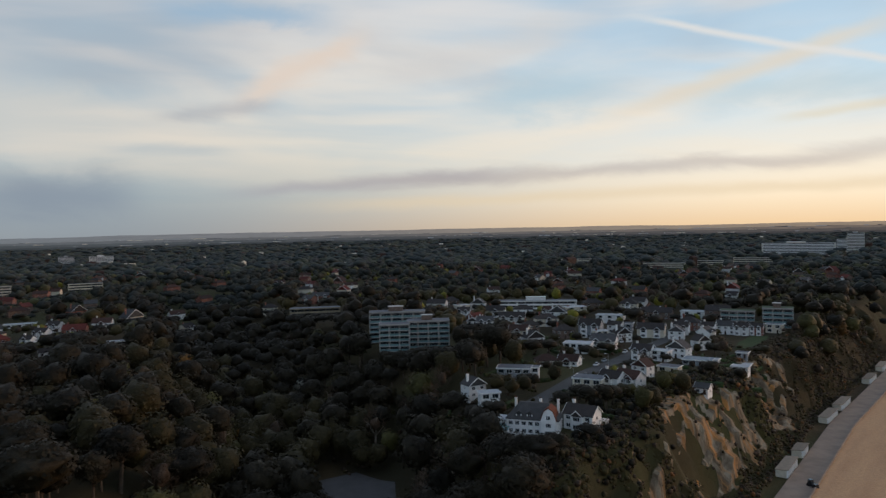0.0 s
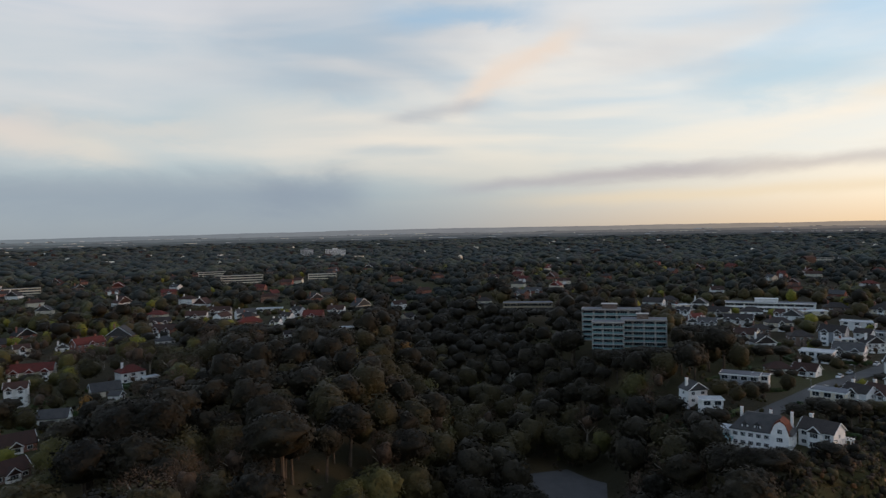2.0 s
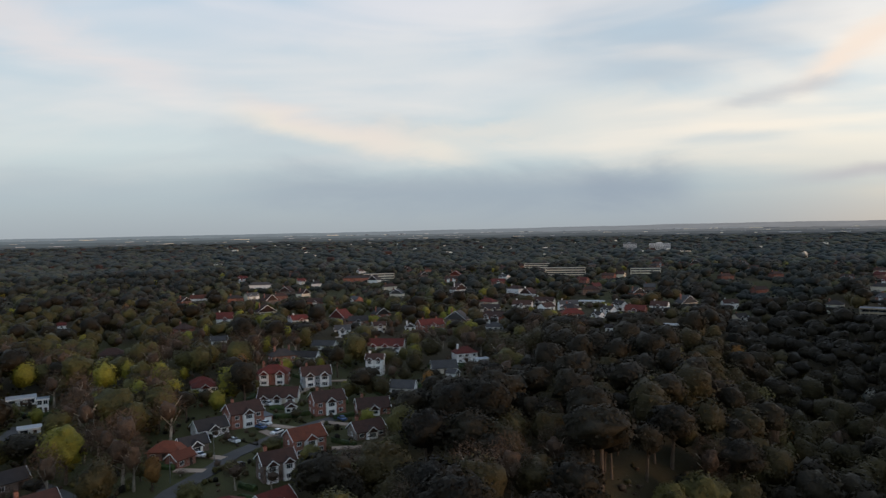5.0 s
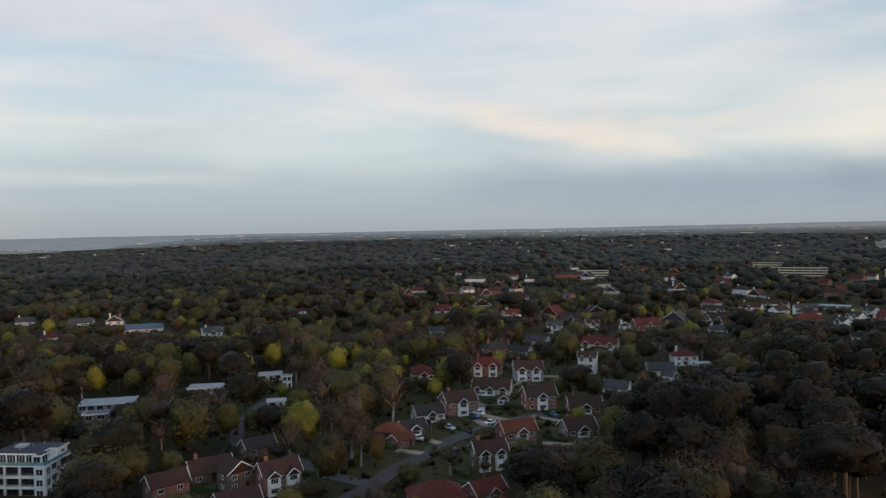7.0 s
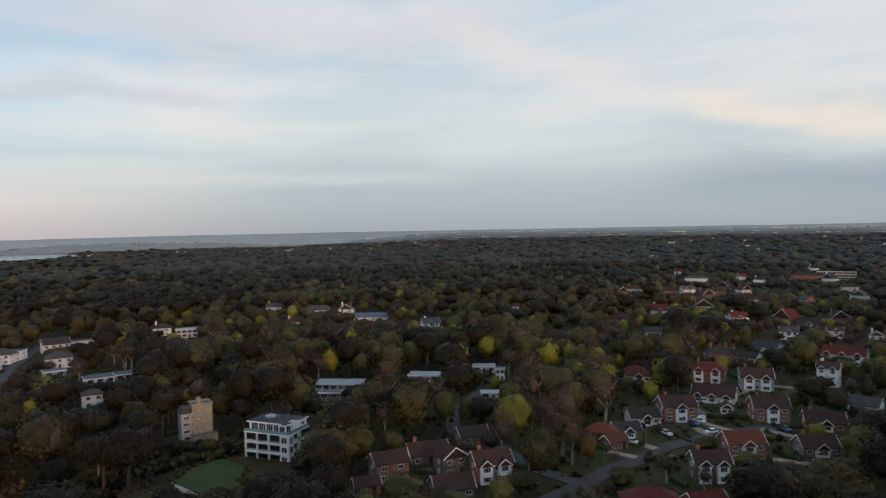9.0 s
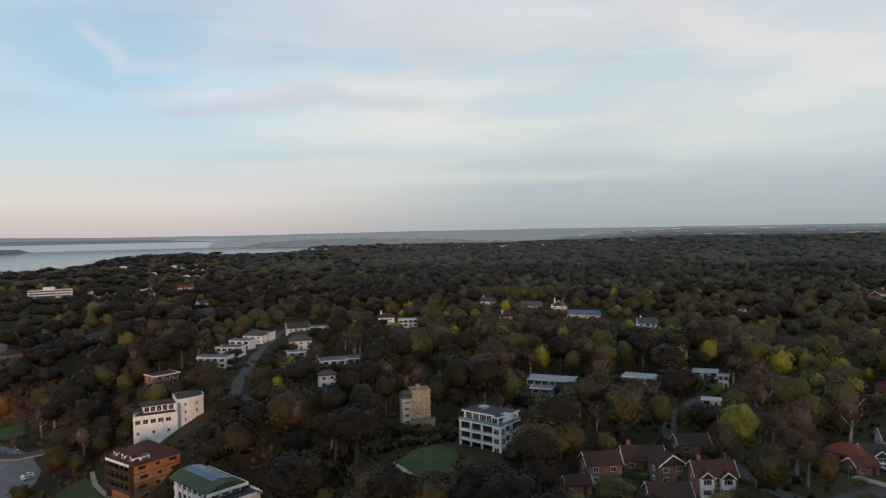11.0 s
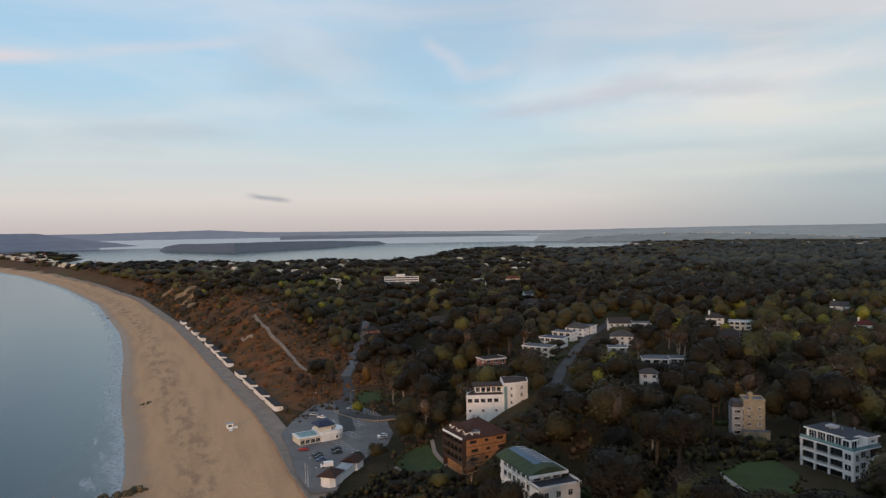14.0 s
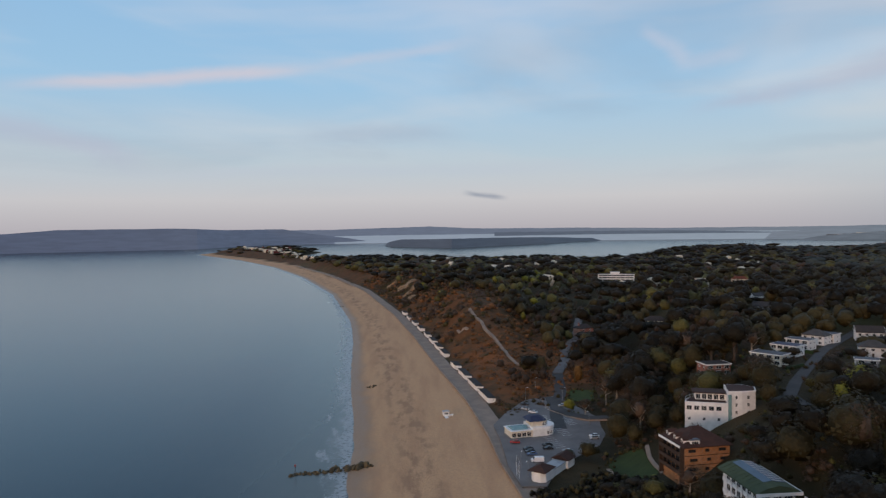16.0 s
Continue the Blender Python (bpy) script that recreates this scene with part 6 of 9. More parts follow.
house(-339.5, -80.7, 111.3, 16.6, 8.6, 1, "flat", "grey", "felt", 0, 0, "grey-rendered single-storey house with a grey felt flat roof")
house(-322.4, -81.4, 112.1, 11.3, 8.4, 2, "flat", "white", "felt", 0, 0, "white-rendered two-storey house with a grey felt flat roof")
house(-278.4, -72.7, 112.6, 6.7, 5.0, 3, "hip", "white", "tile_grey", 0, 0, "white-rendered three-storey house with a grey slate hipped roof")
house(-478.9, -82.4, 99.8, 11.2, 8.2, 2, "hip", "white", "tile_dark", 0, 1, "white-rendered two-storey house with a dark tiled hipped roof", near=False)
house(-422.5, -65.8, 98.9, 11.6, 8.5, 1, "gable", "brick", "tile_dark", 0, 1, "red-brick single-storey house with a dark tiled gabled roof")
house(-309.0, -158.3, 146.8, 11.9, 8.7, 3, "flat", "brick", "tile_dark", 0, 0, "red-brick three-storey house with a dark tiled flat roof")
house(-457.6, -344.2, 166.7, 13.3, 9.0, 3, "hip", "brick", "tile_dark", 0, 1, "red-brick three-storey house with a dark tiled hipped roof", near=False)
house(-463.7, -283.1, 121.4, 16.2, 9.0, 1, "hip", "cream", "tile_dark", 0, 0, "cream-rendered single-storey house with a dark tiled hipped roof", near=False)
house(-873.5, -412.3, 115.3, 19.6, 9.0, 2, "hip", "cream", "tile_orange", 0, 1, "cream-rendered two-storey house with a orange tiled hipped roof", near=False)
house(-810.6, -404.5, 146.4, 14.7, 9.0, 1, "gable", "white", "tile_grey", 0, 0, "white-rendered single-storey house with a grey slate gabled roof", near=False)
house(-746.0, -351.3, 145.1, 15.6, 9.0, 1, "gable", "white", "tile_grey", 0, 0, "white-rendered single-storey house with a grey slate gabled roof", near=False)
house(-643.8, -288.0, 144.0, 9.5, 7.0, 1, "gable", "white", "tile_grey", 0, 0, "white-rendered single-storey house with a grey slate gabled roof", near=False)
house(-542.4, -238.6, 113.8, 12.8, 9.0, 1, "gable", "grey", "tile_grey", 0, 0, "grey-rendered single-storey house with a grey slate gabled roof", near=False)

# ---- landmark buildings ----
def wrap_block(x, y, turn, w, d, floors, label, storey=2.75):
    """White flats: deep balconies along one front, windowed bays on the other, brick flank and a glazed set-back top floor."""
    z = ground_z(x, y) - 1.4
    h = thing("apartment_block", x, y, z, turn, label, "apartments")
    hw, hd = w / 2, d / 2
    top = floors * storey + 0.6
    # the walls stand back behind the balconies on the long front, flush on the short one
    part("wall", Build().box(-hw + 1.9, hw, -hd + 0.2, hd, -2, top), "white", h)
    part("corner_bay", Build().box(-hw - 0.1, -hw + 2.6, -hd - 0.6, -hd + 2.4, -2, top), "white", h)
    fl = part("flank", Build().box(hw, hw + 3.0, -hd + 3.4, hd - 2.0, -2, top - 2.2), "brick", h, "red brick flank wall")
    part("flank_roof", Build().box(hw, hw + 3.2, -hd + 3.2, hd - 1.8, top - 2.2, top - 1.95), "felt", fl)
    part("plinth", Build().box(-hw - 0.2, hw, -hd, hd, -2, 0.4), "white", h)
    part("paving", Build().box(-hw - 3.2, -hw - 0.2, -hd - 1.0, hd, -1.0, 0.05), "paving", h, "pale paved terrace")
    for s in range(floors):
        z0 = 0.6 + s * storey
        part("floor_band", Build().box(-hw - 0.2, -hw + 1.9, -hd + 2.4, hd + 0.1, z0 - 0.26, z0 + 0.05), "white", h)
        b = part("balcony", Build().box(-hw - 0.2, -hw - 0.08, -hd + 2.4, hd, z0 + 0.05, z0 + 0.34), "white", h)
        part("rail", Build().box(-hw - 0.2, -hw - 0.12, -hd + 2.4, hd, z0 + 0.95, z0 + 1.02), "metal", b)
        part("balcony", Build().box(hw - 3.4, hw + 0.9, -hd - 0.9, -hd + 0.2, z0 - 0.3, z0 + 0.05).box(hw - 3.4, hw + 0.9, -hd - 0.9, -hd - 0.78, z0 + 0.05, z0 + 0.9), "white", h)
        for i in range(5):
            ya, yb = -hd + 2.4 + (d - 2.4) * i / 5, -hd + 2.4 + (d - 2.4) * (i + 1) / 5
            window(h, -hw + 1.9, (ya + yb) / 2, z0 + 0.06, (yb - ya) * 0.98, 2.35, -90, bars=1, frame_mat="timber")
        window(h, -hw - 0.1, -hd + 0.9, z0 + 0.5, 1.9, 1.7, -90, bars=1)
        window(h, -hw + 1.25, -hd - 0.6, z0 + 0.3, 1.5, 2.0, bars=1)
        window(h, -hw + 4.4, -hd + 0.2, z0 + 0.6, 2.6, 1.6, bars=2)
        window(h, hw - 1.6, -hd + 0.2, z0 + 0.08, 2.8, 2.2, bars=2, frame_mat="timber")
        window(h, hw, hd - 1.0, z0 + 0.8, 1.3, 1.3, 90)
    for i in range(1, 4):
        part("pier", Build().box(-hw - 0.22, -hw + 0.35, -hd + 2.4 + (d - 2.4) * i / 3 - 0.4, -hd + 2.4 + (d - 2.4) * i / 3, 0, top), "white", h)
    part("terrace", Build().box(-hw - 0.3, hw + 0.2, -hd - 0.7, hd + 0.2, top, top + 0.32), "white", h)
    part("balustrade", Build().box(-hw - 0.2, hw, -hd - 0.6, -hd - 0.54, top + 0.32, top + 1.2).box(-hw - 0.2, -hw - 0.14, -hd - 0.54, hd, top + 0.32, top + 1.2), "teal", h, "pale green glass balustrade")
    t2 = top + 0.32
    part("penthouse", Build().box(-hw + 1.8, hw - 0.2, -hd + 2.6, hd - 0.4, t2, t2 + 2.3).box(-hw + 0.4, -hw + 3.2, -hd + 0.6, -hd + 3.0, t2, t2 + 2.3).box(hw - 4.0, hw + 0.1, -hd + 0.2, -hd + 2.7, t2, t2 + 2.3), "white", h)
    for i in range(4):
        window(h, -hw + 1.8, -hd + 3.2 + (d - 4.2) * (i + 0.5) / 4, t2 + 0.1, (d - 4.2) / 4 * 0.94, 2.1, -90, bars=2)
    for i in range(2):
        window(h, -hw + 4.6 + i * 2.7, -hd + 2.6, t2 + 0.1, 2.3, 2.1, bars=1)
    window(h, -hw + 1.8, -hd + 0.6, t2 + 0.1, 2.2, 2.1, bars=1)
    window(h, -hw + 0.4, -hd + 1.8, t2 + 0.1, 1.9, 2.1, -90, bars=1)
    window(h, hw - 2.0, -hd + 0.2, t2 + 0.9, 1.5, 0.8)
    part("fascia", Build().box(-hw + 1.2, hw + 0.3, -hd + 2.2, hd + 0.1, t2 + 2.3, t2 + 2.62).box(-hw - 0.1, -hw + 3.7, -hd + 0.2, -hd + 2.2, t2 + 2.3, t2 + 2.62).box(hw - 4.4, hw + 0.5, -hd - 0.2, -hd + 2.2, t2 + 2.3, t2 + 2.62), "white", h)
    r = part("roof", Build().box(-hw + 1.4, hw + 0.1, -hd + 2.22, hd - 0.1, t2 + 2.62, t2 + 2.7).box(-hw + 0.1, -hw + 3.5, -hd + 0.4, -hd + 2.22, t2 + 2.62, t2 + 2.7).box(hw - 4.2, hw + 0.3, 0.0 - hd, -hd + 2.22, t2 + 2.62, t2 + 2.7), "slate_flat", h, "dark flat roof")
    for i in range(3):
        part("vent", Build().tube((-hw + 4 + i * 2.6, 1.5 - i * 1.6, t2 + 2.68), (-hw + 4 + i * 2.6, 1.5 - i * 1.6, t2 + 3.3), 0.16, 0.16, 8).tube((-hw + 4 + i * 2.6, 1.5 - i * 1.6, t2 + 3.3), (-hw + 4 + i * 2.6, 1.5 - i * 1.6, t2 + 3.45), 0.26, 0.2, 8), "metal", r)
    part("lift_housing", Build().box(0.4, 2.6, 1.6, 4.2, t2 + 2.7, t2 + 3.3), "felt_pale", r)
    CLEAR.append((x, y, 13, z, 9.8))
    CLEAR.append((x + 14, y - 4, 9, z, 0.6))
    return h


wrap_block(-213.0, -5.5, 146.0, 10.6, 14.6, 3, "white four-storey flats with long balconies and a dark roof")


def stone_tower(x, y, turn):
    z = ground_z(x, y) - 0.2
    h = thing("tower_house", x, y, z, turn, "square pale stone tower house with a grey rendered wing", "house")
    part("tower_wall", Build().box(-3.8, 3.8, -3.6, 3.6, -2, 14.6), "stone", h)
    part("wing", Build().box(-7.8, -3.8, -1.8, 5.0, -2, 11.8), "grey", h, "grey rendered wing")
    part("wing_roof", Build().profile_y([(-8.2, 11.7), (-3.82, 11.7), (-3.82, 13.4), (-6.8, 13.6)], -2.1, 5.3), "tile_grey", h)
    part("band", Build().box(-3.95, 3.95, -3.75, 3.75, 4.6, 5.0), "stone", h)
    part("parapet", Build().box(-4.0, 4.0, -3.8, -3.4, 14.6, 15.4).box(-4.0, 4.0, 3.4, 3.8, 14.6, 15.4).box(-4.0, -3.6, -3.4, 3.4, 14.6, 15.4).box(3.6, 4.0, -3.4, 3.4, 14.6, 15.4), "stone", h)
    part("tower_roof", Build().box(-3.6, 3.6, -3.4, 3.4, 14.6, 14.8), "felt", h)
    c = part("chimney", Build().box(-1.6, -0.2, -1.2, 0.0, 14.8, 17.4).box(-1.75, -0.05, -1.35, 0.15, 16.9, 17.1), "stone", h)
    for k in (-1.2, -0.6):
        part("chimney_pot", Build().tube((k, -0.6, 17.4), (k, -0.6, 18.0), 0.16, 0.13, 8), "tile_orange", c)
    for s in range(4):
        for xx, ww in ((-1.9, 1.3), (1.9, 1.1)):
            window(h, xx, -3.6, 2.0 + s * 3.0, ww, 1.3)
        window(h, -3.8, -2.7, 2.0 + s * 3.0, 0.9, 1.3, -90)
        window(h, -5.8, -1.8, 1.2 + s * 2.7, 2.4, 1.4, bars=2)
    h.scale = (0.80, 0.80, 0.80)
    CLEAR.append((x, y, 9, z, 11))
    part("porch", Build().box(-4.6, 5.2, -6.0, -3.6, -2, 3.4), "stone", h)
    part("porch_roof", Build().box(-4.8, 5.4, -6.2, -3.6, 3.4, 3.6), "felt", h)


stone_tower(-235.0, -29.5, 97.0 + 12)


def curved_flats(x, y, turn):
    """White building on a boat-shaped plan, its roof stepping up to one end."""
    z = ground_z(x, y) - 0.3
    h = thing("apartment_block", x, y, z, turn, "white boat-shaped flats with curved parapet and brown roof terraces", "apartments")
    low = [(-13, -5.5), (2, -5.5), (2, 6), (-3, 6)] + [(-3 - 10 * math.sin(a), -5.5 + 11.5 * math.cos(a)) for a in (0.3, 0.6, 0.9, 1.2, 1.45)]
    high = [(2, -5.5), (7, -4.5), (12, -2.0), (12.5, 4.5), (8, 7.5), (2, 7.0)]
    part("wall", Build().prism(low, -3, 8.4), "white", h)
    part("stair_wall", Build().prism(high, -3, 12.4), "white", h)
    inner = [(px_ * 0.93 - 0.3, py_ * 0.90) for px_, py_ in low]
    part("terrace", Build().prism(inner, 8.4, 8.52), "tile_brown", h, "brown roof terrace")
    rim = Build()
    for (ax, ay), (bx, by) in zip(low[2:] , low[3:] + low[:1]):
        rim.tube((ax, ay, 9.4), (bx, by, 9.4), 0.09, 0.09, 6)
        rim.tube((ax, ay, 8.4), (ax, ay, 9.4), 0.05, 0.05, 5)
    part("railing", rim, "metal", h)
    part("parapet", Build().prism([(p[0] * 1.01, p[1] * 1.01) for p in high], 12.4, 12.9), "white", h)
    part("stair_roof", Build().prism([(p[0] * 0.95 + 0.3, p[1] * 0.93) for p in high], 12.9, 13.0), "tile_brown", h)
    part("penthouse", Build().box(-9.0, 2.0, -1.5, 5.0, 8.5, 11.0), "white", h)
    part("penthouse_roof", Build().box(-10.0, 2.6, -2.4, 5.4, 11.0, 11.3), "tile_brown", h)
    for i in range(5):
        window(h, -8.0 + i * 2.1, -1.5, 8.7, 1.7, 2.0, bars=1)
        window(h, -11.5 + i * 2.6, -5.5, 5.4, 1.9, 1.7)
        if i % 2 == 0:
            window(h, -11.5 + i * 2.6, -5.5, 1.6, 1.1, 1.2)
    part("glass_stair", Build().box(2.1, 3.3, -5.75, -5.2, 0.3, 11.6), "teal", h, "tall strip of stair glazing")
    for s in range(4):
        for k in (0, 1):
            window(h, 5.2 + k * 4.1, -4.85 + k * 1.35, 1.5 + s * 2.8, 1.2, 1.4, 14 + 14 * k)
    CLEAR.append((x, y, 15, z, 10))


curved_flats(-252.0, -126.5, 117.0 + 6)


def brick_flats(x, y, turn, w=16.0, d=14.0):
    z = 19.0
    h = thing("apartment_block", x, y, z, turn, "orange-brick flats with brown mansard roof and white dormers", "apartments")
    hw, hd, top = w / 2, d / 2, 9.4
    part("wall", Build().box(-hw, hw, -hd, hd, -4, top), "orange_brick", h)
    part("balcony_frame", Build().box(-hw - 1.6, -hw - 1.3, -hd, hd, top - 0.5, top - 0.1).box(-hw - 1.6, -hw, -hd, -hd + 0.3, -3, top).box(-hw - 1.6, -hw, hd - 0.3, hd, -3, top), "timber", h)
    for s in range(3):
        z0 = 0.6 + s * 3.0
        b = part("balcony", Build().box(-hw - 1.6, -hw, -hd + 0.3, hd - 0.3, z0 - 0.25, z0).box(-hw - 1.6, -hw - 1.5, -hd + 0.3, hd - 0.3, z0, z0 + 0.95), "timber", h)
        for i in range(5):
            yy = -hd + d * (i + 0.5) / 5
            window(h, -hw, yy, z0 + 0.1, 2.1, 2.2, -90, bars=1, frame_mat="timber")
            part("balcony_post", Build().box(-hw - 1.58, -hw - 1.42, yy - d / 10 - 0.08, yy - d / 10 + 0.08, z0, z0 + 2.7), "timber", b)
        for i in range(3):
            window(h, -hw + w * (i + 0.5) / 3 + 0.6 * (s % 2), -hd, z0 + 0.9, 2.6 if i != 1 else 1.4, 1.0, bars=2, frame_mat="timber")
            window(h, hw, -hd + d * (i + 0.5) / 3, z0 + 0.8, 1.8, 1.2, 90, frame_mat="timber")
        part("brick_band", Build().box(-hw - 0.04, hw + 0.04, -hd - 0.04, -hd + 0.05, z0 - 0.3, z0 - 0.1), "timber", h)
    rb = Build()
    hip_roof(rb, w, d, top, 4.6, 0.9, 0.3)
    r = part("roof", rb, "tile_brown", h)
    part("parapet", Build().box(-hw - 1.7, -hw - 1.5, -hd, hd, top - 0.2, top + 0.5), "white", h)
    for i in range(3):
        yy = -hd + 2.2 + (d - 4.4) * i / 2
        part("dormer", Build().profile_x([(yy - 0.9, top + 0.5), (yy + 0.9, top + 0.5), (yy + 0.9, top + 1.9), (yy, top + 2.5), (yy - 0.9, top + 1.9)][::-1], -hw + 0.5, -hw + 3.4), "white", r)
        part("dormer_roof", Build().chevron_x(yy, 1.15, top + 2.75, top + 1.92, 0.18, -hw + 0.2, -hw + 3.6), "tile_brown", r)
        window(r, -hw + 0.5, yy, top + 0.7, 1.3, 1.1, -90)
    part("dormer", Build().box(-hw + 2.4, -hw + 5.6, -hd + 0.4, -hd + 3.2, top + 0.2, top + 1.9), "white", r)
    part("dormer_roof", Build().box(-hw + 2.2, -hw + 5.8, -hd + 0.1, -hd + 3.4, top + 1.9, top + 2.05), "felt", r)
    window(r, -hw + 4.0, -hd + 0.4, top + 0.5, 2.4, 1.1, bars=2)
    for yy in (-2.5, 2.5):
        part("roof_light", Build().profile_y([(hw - 3.6, top + 2.2), (hw - 2.2, top + 1.35), (hw - 2.15, top + 1.5), (hw - 3.55, top + 2.35)], yy - 0.5, yy + 0.5), "glass", r)
    CLEAR.append((x, y, 14, z, 9.7))


brick_flats(-216.0, -117.0, 118.5 + 30)


def vault_flats(x, y, turn):
    z = 24.6
    h = thing("apartment_block", x, y, z, turn, "white flats under a shallow green and blue metal roof", "apartments")
    part("wall", Build().box(-5.5, 5.5, -8, 14, -6, 6.9), "white", h)
    part("lower_wing", Build().box(-6.5, 8.5, -14.5, -8, -6, 4.4), "white", h)
    part("wing_roof", Build().box(-6.9, 8.9, -14.9, -7.98, 4.4, 4.7), "slate_flat", h)
    part("wing_parapet", Build().box(-6.9, 8.9, -15.0, -14.7, 4.4, 5.3).box(8.6, 8.9, -14.7, -8, 4.4, 5.3).box(-6.9, -6.6, -14.7, -8, 4.4, 5.3), "white", h)
    prof = [(-7.2, 6.6), (7.2, 6.6), (7.2, 6.9), (3.6, 8.3), (0, 8.9), (-3.6, 8.3), (-7.2, 6.9)]
    part("roof", Build().profile_y(prof, -9.2, 15.0), "copper", h, "green copper sheet roof")
    part("roof_light", Build().profile_y([(-2.6, 8.62), (4.0, 8.2), (4.1, 8.45), (0.1, 9.1)], -5.0, 13.6), "blue_roof", h, "blue glazed strip in the roof")
    for i in range(9):
        yy = -4.8 + i * 2.2
        part("glazing_bar", Build().profile_y([(0.1, 9.11), (4.1, 8.46), (4.12, 8.54), (0.1, 9.19)], yy, yy + 0.14), "paint", h)
        part("roof_seam", Build().profile_y([(-7.2, 6.91), (-7.2, 7.0), (-3.6, 8.4), (-0.2, 8.97), (-0.2, 8.88), (-3.6, 8.31)][::-1], yy, yy + 0.1), "copper", h)
    part("cornice", Build().box(-7.3, 7.3, -9.5, -9.2, 6.1, 6.95).box(7.2, 7.5, -9.2, 15.0, 6.2, 6.9), "white", h)
    for s in range(2):
        for i in range(3):
            window(h, -3.6 + i * 3.6, -8.0, 4.75, 2.6, 1.7, bars=2) if s else window(h, -4 + i * 4.4, -14.5, 1.4, 1.7, 1.9)
        for i in range(6):
            window(h, 5.5, -5.5 + i * 3.2, 1.2 + s * 3.2, 1.6, 1.7, 90)
            window(h, -5.5, -5.5 + i * 3.2, 1.2 + s * 3.2, 2.2, 2.0, -90)
            part("balcony", Build().box(-6.9, -5.5, -6.8 + i * 3.2, -4.2 + i * 3.2, 0.8 + s * 3.2, 1.0 + s * 3.2).box(-6.9, -6.82, -6.8 + i * 3.2, -4.2 + i * 3.2, 1.0 + s * 3.2, 1.9 + s * 3.2), "white", h)
    h.scale = (0.86, 0.86, 0.95)
    CLEAR.append((x, y, 12, z, 12))
    CLEAR.append((x + 9, y + 11, 9, z - 3, 12))


vault_flats(-185.5, -81.5, 143.4)

# the big slab of flats above the wood, in three staggered blocks
flats(-27.5, 380.0, 2.0, 16.0, 11.0, 5, "staggered multi-storey flats with pale green balcony fronts", wall="brown_brick", band="flat_band", bays=3, penthouse=False, storey=2.8)
flats(-9.5, 390.0, 2.0, 23.0, 12.0, 5, "staggered multi-storey flats with pale green balcony fronts", wall="brown_brick", band="flat_band", bays=4, storey=2.85)
flats(-28.0, 412.0, 2.0, 32.0, 12.0, 6, "long multi-storey flats standing behind a staggered block", wall="brown_brick", band="flat_band", bays=5, storey=2.85)
# others on the skyline of the plateau
flats(74.8, 560.0, -8.0, 60.0, 12.0, 2, "long low white flats with a flat roof", bays=9, storey=3.0, balcony="white")
flats(208.0, 437.0, -25.0, 17.0, 13.0, 4, "four-storey clifftop flats with pale green glass balconies", bays=3, storey=2.9, band="flat_band", roofing="copper", wall="brown_brick")
flats(189.0, 452.0, -22.0, 20.0, 12.0, 3, "three-storey clifftop flats with a green flat roof", bays=4, storey=2.9, band="flat_band", roofing="copper", wall="brown_brick", penthouse=False)
flats(-101.0, 545.0, 10.0, 38.0, 12.0, 2, "brown low flats among trees", wall="brown_brick", band="stone", bays=7, balcony="stone", penthouse=False)
flats(-790.0, -540.0, 124.0, 46.0, 16.0, 3, "long white terraced flats on the wooded hill", bays=8, balcony="white")
flats(-830.0, 1700.0, 26.0, 52.0, 24.0, 7, "white office block over the far suburb", bays=8, balcony="white")
flats(-915.0, 1700.0, 28.0, 34.0, 20.0, 7, "grey office block over the far suburb", wall="grey", band="grey", bays=6, balcony="white")
flats(702.0, 1388.0, -27.0, 130.0, 20.0, 8, "long slab of far seaside flats", bays=16, balcony="white", wall="cream")
flats(835.0, 1420.0, -30.5, 30.0, 20.0, 14, "tall far block of seaside flats", bays=4, balcony="white", wall="grey", band="cream")
flats(905.0, 1560.0, -30.2, 50.0, 20.0, 9, "far block of seaside flats", bays=6, balcony="white", wall="cream")
for k, (fx, fy, fw, st) in enumerate([(-500, 760, 50, 4), (-420, 820, 36, 3), (-640, 900, 46, 3), (-700, 620, 40, 3), (330, 1050, 60, 3), (420, 1120, 50, 3), (240, 1250, 60, 3), (520, 1180, 60, 3)]):
    flats(fx, fy, math.degrees(math.atan2(-fx, fy)), fw, 12.0, st, "far pale low block of flats among trees", bays=6, balcony="cream", band="cream", wall=("brown_brick", "cream", "grey")[k % 3], penthouse=False)


